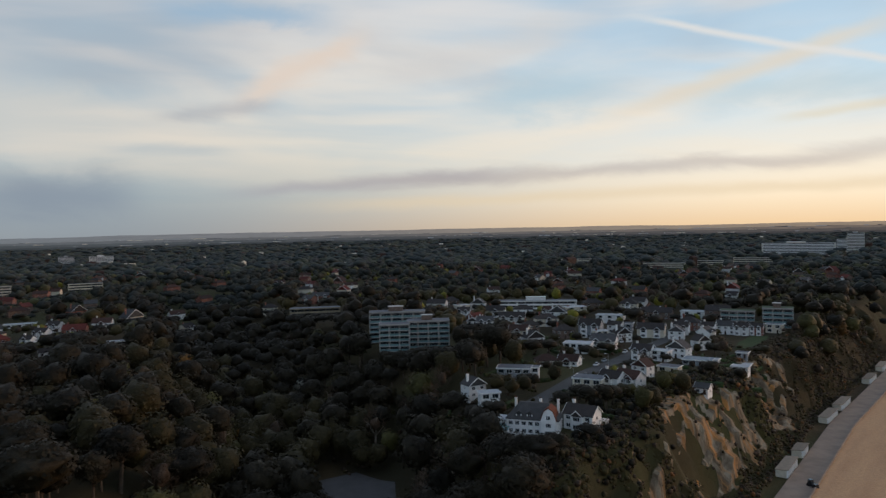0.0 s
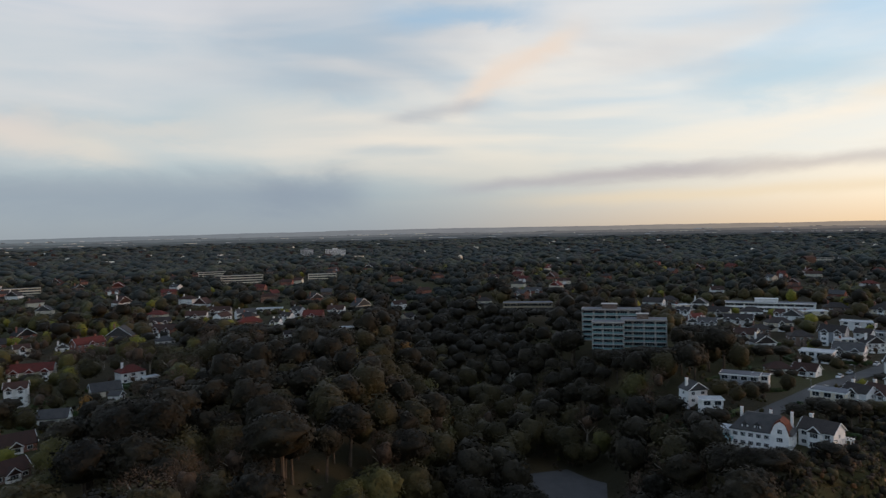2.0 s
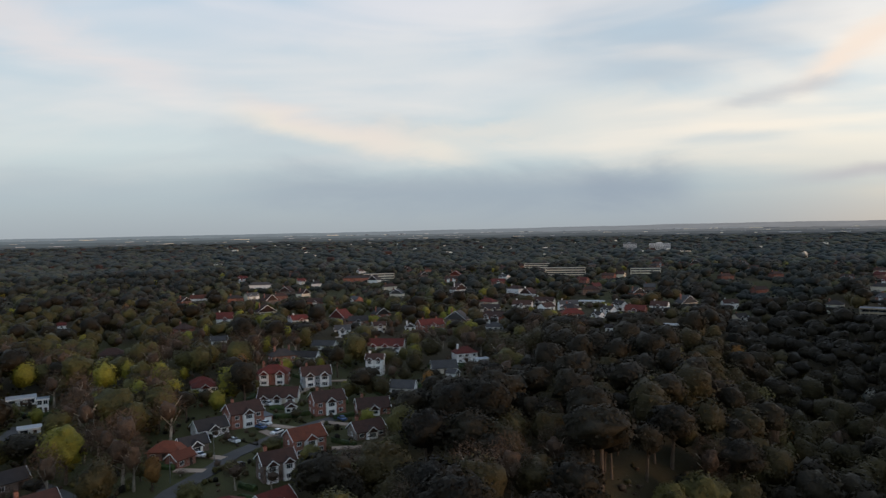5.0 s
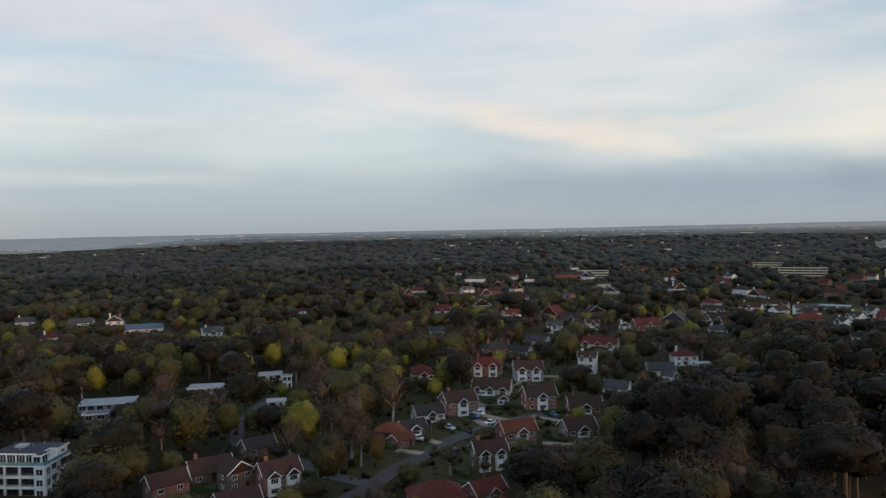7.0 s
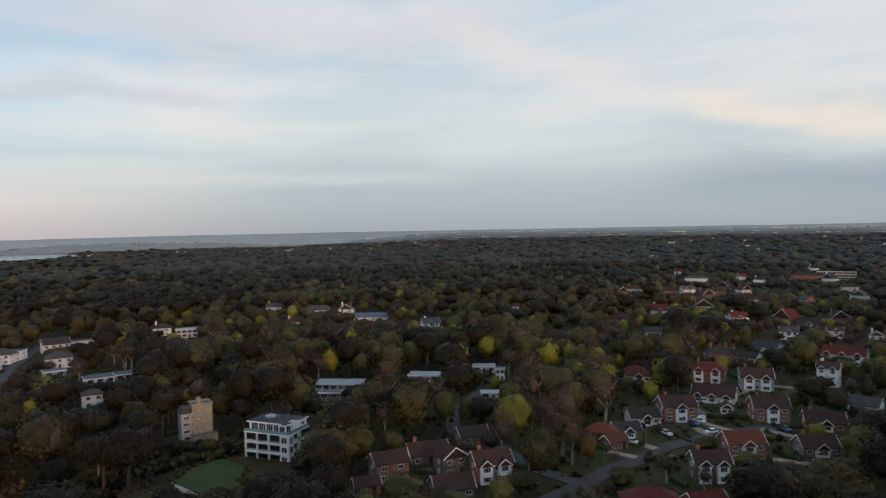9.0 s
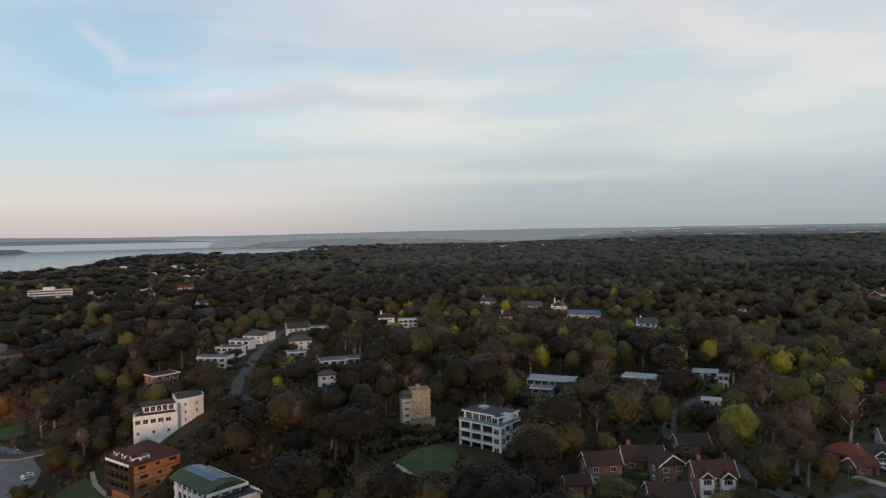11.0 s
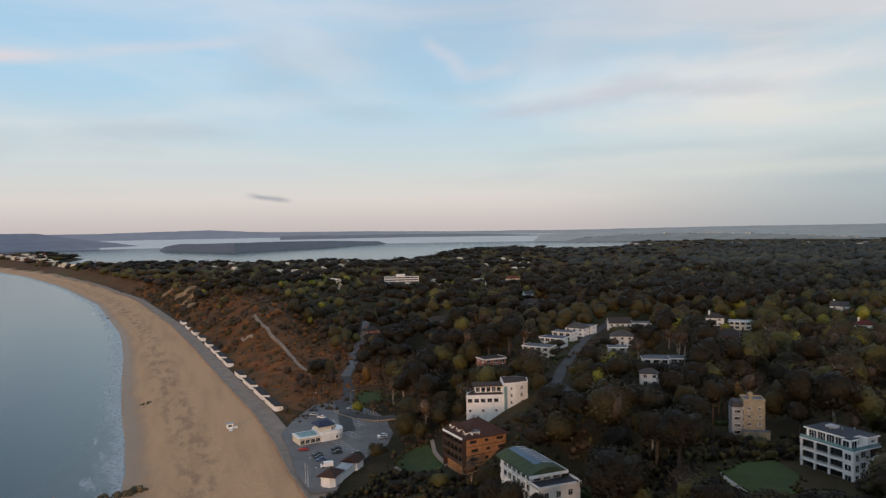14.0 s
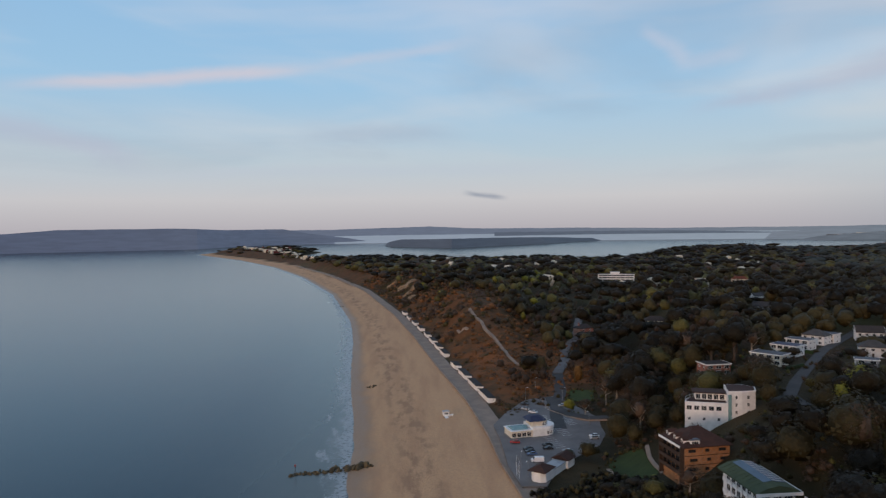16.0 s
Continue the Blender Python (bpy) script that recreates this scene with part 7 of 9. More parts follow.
def villa(x, y, turn):
    """The large white house above the cliff: two ranges under steep grey roofs, with dormers and a round-headed gable."""
    z = ground_z(x, y) - 0.3
    h = thing("house", x, y, z, turn, "large white three-storey clifftop house with steep grey-brown roof and dormers", "house")
    part("wall", Build().box(-10, 10, -5, 5, -3, 6.2), "white", h)
    rb = Build()
    hip_roof(rb, 20, 10, 6.2, 5.6, 0.5, 0.6)
    r = part("roof", rb, "tile_grey", h)
    bay = part("gable_bay", Build().profile_y([(3.6, -3), (9.4, -3), (9.4, 6.6), (8.2, 9.6), (6.5, 10.8), (4.8, 9.6), (3.6, 6.6)], -6.2, -4.0), "white", h)
    g = Build()
    g.profile_y([(3.2, 6.2), (3.5, 6.2), (4.8, 9.8), (6.5, 11.0), (8.2, 9.8), (9.5, 6.2), (9.8, 6.2), (8.4, 10.0), (6.5, 11.5), (4.6, 10.0)], -6.0, 1.0)
    part("bay_roof", g, "tile_orange", bay)
    wing = part("side_wing", Build().box(-14.5, -10, -3.5, 4, -3, 4.6), "white", h)
    wr = Build()
    wr.box(-14.9, -10.02, -3.9, 4.4, 4.6, 4.85)
    part("wing_roof", wr, "felt_pale", wing)
    part("sun_room", Build().box(-15.5, -9.0, -7.6, -3.52, -3, 2.2), "white", h)
    part("sun_room_roof", Build().profile_x([(-7.9, 2.2), (-3.52, 3.3), (-3.52, 3.5), (-7.9, 2.4)][::-1], -15.8, -8.8), "teal", h, "pale glazed lean-to roof")
    for s in range(3):
        for i in range(5):
            if s < 2:
                window(h, -8.4 + i * 2.6, -5.0, 0.9 + s * 2.9, 1.7, 1.5, bars=2)
        window(bay, 6.5, -6.2, 0.9 + s * 2.9, 2.6 - 0.5 * s, 1.6, bars=2)
        if s < 2:
            for yy in (-2.5, 1.5):
                window(h, 10, yy, 0.9 + s * 2.9, 1.4, 1.5, 90)
            window(h, -14.5, 0, 0.8 + s * 1.9, 1.4, 1.3, -90)
    for gx in (-5.2, -1.0):
        part("dormer", Build().profile_y([(gx - 1.1, 6.4), (gx + 1.1, 6.4), (gx + 1.1, 8.3), (gx, 9.2), (gx - 1.1, 8.3)], -4.6, -1.0), "white", r)
        dr = Build()
        gable_roof_y(dr, 2.2, -4.9, -0.8, gx, 8.3, 0.95, 0.25, 0.14)
        part("dormer_roof", dr, "tile_grey", r)
        window(r, gx, -4.6, 6.9, 1.5, 1.3)
    for cx, cy in ((-7.5, 1.0), (2.2, 1.5), (9.0, 2.0)):
        chimney_part(h, cx, cy, 7.5, 13.0, "white")
    h.scale = (0.82, 0.82, 0.82)
    CLEAR.append((x, y, 12, z, 9.6))


villa(28.0, 223.0, -7.0 - 12)


def pergola(x, y, turn):
    z = ground_z(x, y)
    p = thing("pergola", x, y, z, turn, "long white painted timber pergola in the clifftop garden", "pergola")
    for i in range(8):
        for yy in (-1.2, 1.2):
            part("post", Build().box(-7 + i * 2 - 0.09, -7 + i * 2 + 0.09, yy - 0.09, yy + 0.09, -1.0, 2.5), "paint", p)
    for yy in (-1.2, 1.2):
        part("beam", Build().box(-7.4, 7.4, yy - 0.08, yy + 0.08, 2.5, 2.72), "paint", p)
    for i in range(19):
        part("rafter", Build().box(-7.2 + i * 0.8 - 0.05, -7.2 + i * 0.8 + 0.05, -1.6, 1.6, 2.72, 2.88), "paint", p)
    CLEAR.append((x, y, 8, z, 2.5))


pergola(45.0, 226.0, -30.0)

# ---- the sea front ----
def beach_cafe(x, y, turn):
    z = 4.5
    h = thing("beach_cafe", x, y, z, turn, "white two-storey seafront cafe with a rounded end and dark blue roof", "cafe")
    drum = [(5.6 * math.cos(a) + 3, 5.6 * math.sin(a)) for a in [i * math.pi / 12 - math.pi / 2 for i in range(13)]] + [(-3.5, 5.6), (-3.5, -5.6)]
    part("wall", Build().prism(drum, -0.6, 3.6), "white", h)
    part("band", Build().prism([(p[0] * 1.03, p[1] * 1.03) for p in drum], 3.4, 3.8), "white", h)
    part("terrace_wall", Build().prism([(p[0] * 1.01, p[1] * 1.01) for p in drum], 3.8, 4.6), "white", h)
    part("upper_wall", Build().prism([(p[0] * 0.70 - 0.6, p[1] * 0.74) for p in drum], 3.8, 6.9), "cream", h)
    eight = [(-4.6, -4.8), (2.6, -4.8), (4.8, -2.4), (4.8, 2.4), (2.6, 4.8), (-4.6, 4.8)]
    roof = Build()
    n = len(eight)
    v = [(a, b, 6.9) for a, b in eight] + [(a * 0.45 - 0.5, b * 0.3, 8.9) for a, b in eight]
    roof.poly(v, [tuple(range(n - 1, -1, -1)), tuple(range(n, 2 * n))] + [(i, (i + 1) % n, n + (i + 1) % n, n + i) for i in range(n)])
    part("roof", roof, "navy", h, "dark blue hipped roof")
    for i in range(9):
        a = -math.pi / 2 + math.pi * (i + 0.5) / 9
        window(h, 3 + 5.6 * math.cos(a), 5.6 * math.sin(a), 0.9, 1.2, 1.7, math.degrees(a) + 90)
        window(h, 1.5 + 3.92 * math.cos(a), 4.14 * math.sin(a), 4.6, 1.0, 1.6, math.degrees(a) + 90)
    wing = part("wing", Build().box(-13.5, -3.5, -5.0, 4.2, -0.6, 3.3), "cream", h)
    part("wing_roof", Build().box(-13.9, -3.52, -5.4, 4.6, 3.3, 3.6), "paint", wing)
    part("roof_light", Build().profile_x([(-3.8, 3.6), (3.0, 3.6), (3.0, 3.9), (-0.4, 4.7), (-3.8, 3.9)][::-1], -12.6, -5.0), "teal", wing, "pale glazed roof light")
    for i in range(4):
        window(wing, -12.3 + i * 2.4, -5.0, 0.7, 2.0, 1.9, bars=1)
    CLEAR.append((x, y, 18, z, 8))


beach_cafe(-244.5, -211.5, 131.0 + 22)


def kiosk(x, y, turn):
    z = 4.4
    h = thing("kiosk", x, y, z, turn, "white rounded seafront kiosk with a brown hipped roof", "kiosk")
    plan = [(-4, -3), (2.5, -3), (4, -1.5), (4, 1.5), (2.5, 3), (-4, 3)]
    part("wall", Build().prism(plan, -0.8, 4.4), "white", h)
    part("band", Build().prism([(p[0] * 1.06, p[1] * 1.06) for p in plan], 3.9, 4.5), "white", h)
    rb = Build()
    hip_roof(rb, 8, 6, 4.5, 1.9, 0.7)
    part("roof", rb, "tile_brown", h)
    for i in range(3):
        window(h, -2.8 + i * 1.9, -3, 1.0, 1.3, 1.5)
    part("wing", Build().box(-16, -4, -2.2, 2.6, -0.8, 3.0), "white", h)
    part("wing_roof", Build().box(-16.3, -4.02, -2.5, 2.9, 3.0, 3.25), "felt_pale", h)
    part("back_building", Build().box(-22, -16, -3.2, 3.6, -0.8, 3.4), "white", h)
    r2 = Build()
    r2.profile_x([(-3.8, 3.4), (4.2, 3.4), (0.2, 5.4)][::-1], -22.6, -15.4)
    part("back_roof", r2, "tile_brown", h)
    CLEAR.append((x, y, 20, z, 3))


kiosk(-201.0, -171.0, 14.0)


def hut_block(x, y, turn, count, colour="white", group="beach huts", roofing="tile_dark"):
    z = 4.2
    h = thing("beach_huts", x, y, z, turn, "terrace of white beach huts with shallow roofs", "beach hut", group)
    w = count * 2.3
    part("wall", Build().profile_x([(-1.8, -0.4), (2.0, -0.4), (2.0, 2.5), (-1.8, 2.9)][::-1], -w / 2, w / 2), colour, h)
    part("roof", Build().profile_x([(-2.6, 3.0), (2.3, 2.5), (2.3, 2.66), (-2.6, 3.18)][::-1], -w / 2 - 0.3, w / 2 + 0.3), roofing, h)
    for i in range(count):
        xx = -w / 2 + (i + 0.5) * 2.3
        d = part("door", Build().box(xx - 0.85, xx + 0.85, -1.9, -1.79, 0.1, 2.15), "paint", h)
        part("handle", Build().box(xx + 0.05, xx + 0.12, -1.95, -1.9, 1.0, 1.15), "metal", d)
        part("partition", Build().box(xx - 1.19, xx - 1.11, -2.5, -1.8, 0, 2.8), "paint", h)
    CLEAR.append((x, y, w / 2 + 1, z, 2))


def along_coast(s, inland):
    """A place on the landward side of the promenade, s metres along the sea front, and its bearing."""
    run = 0.0
    for (ax, ay), (bx, by) in zip(shore[:-1], shore[1:]):
        ll = math.dist((ax, ay), (bx, by))
        if run + ll >= s:
            k = (s - run) / ll
            ux, uy = (bx - ax) / ll, (by - ay) / ll
            return ax + (bx - ax) * k + uy * inland, ay + (by - ay) * k - ux * inland, math.degrees(math.atan2(uy, ux))
        run += ll


def coast_run(x, y):
    _, run = line_distance(np.array([x]), np.array([y]), shore)
    return float(run[0])


for hx, hy, n in ((-273, -278, 10), (-288, -303, 10), (-304, -329, 10), (-320, -354, 7), (-346, -395, 9), (-362, -420, 9), (-378, -446, 9), (-396, -474, 8), (-421, -507, 9), (-440, -540, 9), (-462, -575, 9), (-484, -612, 8),
                  (137, 262, 8), (152, 281, 5), (192, 330, 9), (210, 353, 9), (256, 410, 9), (283, 445, 9)):
    ax, ay, ang = along_coast(coast_run(hx, hy), 10.4)
    hut_block(ax, ay, ang + 180, n, "white" if hy < 0 else "cream", "beach huts", "tile_dark" if hy < 0 else "timber_pale")


def lifeguard_station(x, y, turn):
    z = ground_z(x, y)
    h = thing("lifeguard_hut", x, y, z, turn, "small white lifeguard hut on skids on the sand", "hut")
    part("wall", Build().box(-1.4, 1.4, -1.2, 1.2, 0.5, 2.9), "white", h)
    part("roof", Build().box(-1.7, 1.7, -1.6, 1.4, 2.9, 3.1), "felt_pale", h)
    part("ramp", Build().profile_x([(-3.2, 0.0), (-1.2, 0.0), (-1.2, 0.5)][::-1], -1.0, 1.0), "paint", h)
    for s in (-1.1, 1.1):
        part("skid", Build().box(s - 0.12, s + 0.12, -1.6, 1.6, 0.0, 0.5), "timber", h)
    window(h, 0, -1.2, 1.4, 2.0, 1.1)
    for k in range(2):
        part("locker", Build().box(1.5 + k * 1.2, 2.5 + k * 1.2, -0.7, 0.7, 0.0, 1.1), "white", h)


lifeguard_station(-238.5, -266.5, 150.0)

# rock groyne with a marker post
for k in range(90):
    u = random.random() ** 0.8
    gx, gy = -171 + 30 * u + random.gauss(0, 1.0), -239 - 14 * u + random.gauss(0, 1.6) * (1.2 - u * 0.7)
    if k == 0:
        for q in range(5):
            bm = bmesh.new()
            bmesh.ops.create_icosphere(bm, subdivisions=1, radius=1.0)
            for v in bm.verts:
                v.co *= random.uniform(0.7, 1.15)
            me = bpy.data.meshes.new("boulder")
            bm.to_mesh(me)
            bm.free()
            me.materials.append(M["rock"])
            shared["boulder", q] = me
    ob = new("boulder", shared["boulder", k % 5])
    r0 = random.uniform(0.5, 1.5) * (1.2 - 0.5 * u)
    ob.matrix_basis = pose(gx, gy, max(ground_z(gx, gy), -0.4) + 0.1, random.uniform(0, 360), random.uniform(0, 360), random.uniform(0, 360)) @ Matrix.Diagonal((r0 * 1.5, r0, r0 * 0.8, 1))
    tagged(ob, "dark weed-covered boulder of the groyne", "rock", "groyne boulders")
post = thing("marker_post", -143.0, -252.6, -2.0, 0, "tall groyne marker post with a red top", "marker")
part("pole", Build().tube((0, 0, 0), (0, 0, 5.4), 0.14, 0.11, 8), "timber", post)
part("topmark", Build().tube((0, 0, 5.4), (0, 0, 6.2), 0.32, 0.32, 8), "red_paint", post)
for rx, ry, n in ((-258, -357, 14), (-500, -760, 10), (-520, -800, 8)):
    for k in range(n):
        ob = new("boulder", shared["boulder", k % 5])
        gx, gy = rx + random.gauss(0, 3.0), ry + random.gauss(0, 1.6)
        r0 = random.uniform(0.3, 0.8)
        ob.matrix_basis = pose(gx, gy, max(ground_z(gx, gy), -0.2) + 0.05, random.uniform(0, 360), random.uniform(0, 360), 0) @ Matrix.Diagonal((r0 * 1.6, r0, r0 * 0.6, 1))
        tagged(ob, "dark wet rock lying on the sand", "rock", "beach rocks")

# white garden fence along the lawn
fence = thing("garden_fence", -188.0, -28.0, ground_z(-188, -28), 36.0, "white paling fence along a garden lawn", "fence")
for i in range(14):
    part("post", Build().box(-6.6 + i - 0.06, -6.6 + i + 0.06, -0.06, 0.06, -0.6, 1.5), "paint", fence)
for i in range(13):
    part("panel", Build().box(-6.54 + i, -5.66 + i, -0.03, 0.03, 0.1, 1.35), "paint", fence)

# parked cars
for cx, cy, tn, paint, lab in ((-223.5, -197.5, 60, "car_black", "black"), (-221.4, -194.6, 60, "car_black", "black"), (-219.4, -191.8, 60, "car_blue", "dark blue"), (-230.0, -192.0, 55, "car_black", "black"),
                               (-233.4, -195.2, 55, "car_black", "black"), (-256.0, -187.0, 62, "car_silver", "silver"), (-258.6, -189.0, 62, "car_white", "white"), (-233.0, -184.0, 40, "car_silver", "silver"), (-270.0, -235.0, 20, "car_white", "white"),
                               (-272.0, -242.0, 20, "car_silver", "silver"), (-279.0, -248.5, 20, "car_black", "black"), (-226.4, -207.6, 40, "car_red", "red"), (-291.0, -233.0, 70, "car_silver", "silver")):
    car(cx, cy, tn, M[paint], lab + " hatchback car parked on the asphalt", 4.86)
for cx, cy, tn, paint, lab in ((-196.5, 128, 10, "car_white", "white"), (-206, 128, 100, "car_blue", "blue"), (-199, 114, 95, "car_white", "white"), (70, 325, -30, "car_white", "white"), (76, 335, -30, "car_silver", "silver"),
                               (92, 358, -30, "car_white", "white"), (98, 368, -30, "car_white", "white"), (60, 300, -30, "car_black", "black"), (-176, 102, 30, "car_black", "black"), (-232, 148, 80, "car_white", "white"), (-240, 58, 90, "car_black", "black"),
                               (-221.6, 123, 100, "car_silver", "silver"), (-208.7, 131.7, 100, "car_white", "white"), (-241, 168.5, 25, "car_black", "black"), (-228, 187, 40, "car_silver", "silver"), (-192.4, 151.9, 80, "car_blue", "dark blue"), (-194.0, 99.8, 110, "car_white", "white")):
    car(cx, cy, tn, M[paint], lab + " car parked at the kerb", ground_z(cx, cy) + 0.3)
van = thing("van", -214.7, -184.7, 4.86, 50, "white panel van parked on the car park", "van")
part("body", Build().profile_x([(-2.5, 0.3), (2.5, 0.3), (2.5, 2.1), (-1.3, 2.1), (-1.9, 1.2), (-2.5, 1.1)][::-1], -0.95, 0.95), "car_white", van)
part("windscreen", Build().profile_x([(-1.93, 1.22), (-1.36, 2.04), (-1.30, 2.04), (-1.87, 1.22)][::-1], -0.97, 0.97), "glass", van)
for sx in (-0.85, 0.85):
    for yy in (-1.6, 1.5):
        part("wheel", Build().tube((sx - 0.1, yy, 0.34), (sx + 0.1, yy, 0.34), 0.34, 0.34, 10), "black", van)
tractor = thing("beach_tractor", 131.0, 250.0, ground_z(131, 250), 20, "dark beach tractor standing on the sand", "tractor")
part("body", Build().box(-0.8, 0.8, -2.0, 1.6, 0.7, 1.6), "car_black", tractor)
part("cab", Build().box(-0.7, 0.7, 0.1, 1.5, 1.6, 2.7), "glass", tractor)
for sx in (-1.0, 1.0):
    part("wheel", Build().tube((sx - 0.2, 0.9, 0.75), (sx + 0.2, 0.9, 0.75), 0.75, 0.75, 12), "black", tractor)
    part("wheel", Build().tube((sx - 0.15, -1.4, 0.5), (sx + 0.15, -1.4, 0.5), 0.5, 0.5, 12), "black", tractor)


def street_lamp(x, y, turn, tall=7.0):
    p = thing("street_lamp", x, y, ground_z(x, y), turn, "grey steel street lamp beside the road", "street lamp", "street lamps")
    part("pole", Build().tube((0, 0, -0.3), (0, 0, tall), 0.11, 0.07, 8), "metal", p)
    part("arm", Build().tube((0, 0, tall), (0, -1.2, tall + 0.25), 0.05, 0.04, 6), "metal", p)
    part("head", Build().box(-0.14, 0.14, -1.8, -1.1, tall + 0.18, tall + 0.34), "paint", p)


for lx, ly in ((-300, -240), (-288, -256), (-270, -200), (-310, -268), (-199, -176), (-204, -184), (-330, -282), (-186, 100), (-180, 84), (52, 285), (74, 318), (110, 372)):
    street_lamp(lx, ly, random.uniform(0, 360))
for lx, ly in ((-197, -180), (-195, -177)):
    p = thing("flagpole", lx, ly, 4.2, 0, "tall white flagpole on the sea front", "flagpole")
    part("pole", Build().tube((0, 0, 0), (0, 0, 8.0), 0.09, 0.05, 8), "paint", p)
    part("finial", Build().tube((0, 0, 8.0), (0, 0, 8.2), 0.1, 0.06, 8), "paint", p)


# ---- the suburbs and the town farther off ----
town_rng = random.Random(5)
for k in range(135):
    az, r = town_rng.uniform(10, 66), town_rng.uniform(470, 1150)
    if town_rng.random() < 0.35:
        az = town_rng.uniform(-30, 12)
        r = town_rng.uniform(600, 1150)
    hx, hy = -math.sin(radians(az)) * r, math.cos(radians(az)) * r
    if any(math.hypot(hx - c[0], hy - c[1]) < c[2] + 14 for c in CLEAR):
        continue
    wall = town_rng.choice(("white", "brick", "cream", "brick", "brown_brick"))
    tiles = town_rng.choice(("tile_dark", "tile_brown", "tile_brown", "tile_red", "tile_grey"))
    roof = town_rng.choice(("gable", "gable", "hip", "cross"))
    word = {"white": "white-rendered", "cream": "cream-rendered", "brick": "red-brick", "brown_brick": "brown-brick"}[wall]
    tile_word = {"tile_dark": "dark tiled", "tile_brown": "brown tiled", "tile_red": "red tiled", "tile_grey": "grey slate"}[tiles]
    house(hx, hy, az + town_rng.uniform(-50, 50), town_rng.uniform(10, 17), 8.5, 2, roof, wall, tiles, town_rng.choice((0, 1, 2)) if roof == "gable" else 0, 1, word + " suburban house with a " + tile_word + " roof among trees", near=False)


def town(name, count, place, low, high, mat, label):
    """Far buildings a few specks across, joined."""
    b = Build()
    for k in range(count):
        hx, hy = place()
        gz = ground_z(hx, hy)
        if gz < 1.0 or line_distance(np.array([hx]), np.array([hy]), COAST)[0][0] < (20 if hy < -1700 else 150):
            continue
        w, d, hh = town_rng.uniform(7, 15) * town_rng.choice((1, 1, 1, 1.8)), town_rng.uniform(6, 10), town_rng.uniform(low, high)
        a = town_rng.uniform(0, math.pi)
        ca, sa = math.cos(a), math.sin(a)
        plan = [(hx + px_ * ca - py_ * sa, hy + px_ * sa + py_ * ca) for px_, py_ in ((-w / 2, -d / 2), (w / 2, -d / 2), (w / 2, d / 2), (-w / 2, d / 2))]
        b.prism(plan, gz - 1, gz + hh)
        if town_rng.random() < 0.6:
            e = [(p[0], p[1], gz + hh) for p in plan]
            m0, m1 = [((e[i][0] + e[j][0]) / 2, (e[i][1] + e[j][1]) / 2, gz + hh + 2.5) for i, j in ((0, 3), (1, 2))]
            b.poly(e + [m0, m1], [(0, 1, 5, 4), (2, 3, 4, 5), (3, 0, 4), (1, 2, 5)])
    return tagged(new(name, b.mesh(name, mat)), label, "town", kind="stuff")


def sector(a0, a1, r0, r1):
    def place():
        a, r = radians(town_rng.uniform(a0, a1)), math.sqrt(town_rng.uniform(r0 ** 2, r1 ** 2))
        return -math.sin(a) * r, math.cos(a) * r
    return place


def spit():
    k = town_rng.random()
    k = k * k
    return -1010 - 330 * k + town_rng.uniform(-150, 30) - 40, -1640 - 1150 * k


for far_r, far_tops, far_tones, sd in LAND_BANDS + ((4450, [(88, -1.25), (92, -0.98), (97, -0.76), (103, -0.66), (107, -0.78), (110, -1.0)], None, 0),):
    # roof-felt greys on these walls stand in for the haze before them
    for mat, many in (("felt_pale", 70), ("cream", 45), ("felt", 60)):
        b = Build()
        for k in range(many if sd else many * 2 // 3):
            a = town_rng.uniform(-40, 84) if sd else town_rng.uniform(89, 109)
            r = far_r + 17
            w, ca, sa = town_rng.uniform(5, 16) * town_rng.choice((1, 1, 1.6, 3)), -math.sin(radians(a)), math.cos(radians(a))
            top = EYE[2] + r * math.tan(radians(np.interp(a, *zip(*far_tops)) + town_rng.uniform(-0.02, 0.05)))
            plan = [(ca * (r + p_) - sa * q_, sa * (r + p_) + ca * q_) for p_, q_ in ((0, -w), (9, -w), (9, w), (0, w))]
            b.prism(plan, 0.0, top)
        tagged(new("distant_town", b.mesh("distant_town", mat)), "scattered buildings in the haze near the horizon", "town", kind="stuff")
town("distant_town", 110, sector(-32, 62, 1150, 3300), 7, 12, "cream", "pale houses scattered through the far suburbs")
town("distant_town", 150, sector(-32, 78, 1100, 3300), 11, 16, "tile_brown", "brown-roofed houses scattered through the far suburbs")
# the harbour town's two greys carry painted haze, not the walls' own colour
town("distant_town", 90, sector(78, 113, 2850, 3660), 3, 6, "felt_pale", "far harbour town buildings in a pale haze tone")
town("distant_town", 240, sector(78, 113, 2750, 3660), 3, 6, "felt", "far harbour town buildings in a grey haze tone")
town("distant_town", 45, sector(112, 140, 800, 1600), 8, 11, "cream", "pale villas half hidden on the wooded hill")
town("distant_town", 170, spit, 6, 13, "cream", "pale buildings crowded on the far sand spit")
town("distant_town", 90, spit, 6, 10, "tile_red", "red-roofed buildings on the far sand spit")


# ---- garden hedges round the nearer houses ----
hedge_rng = random.Random(11)


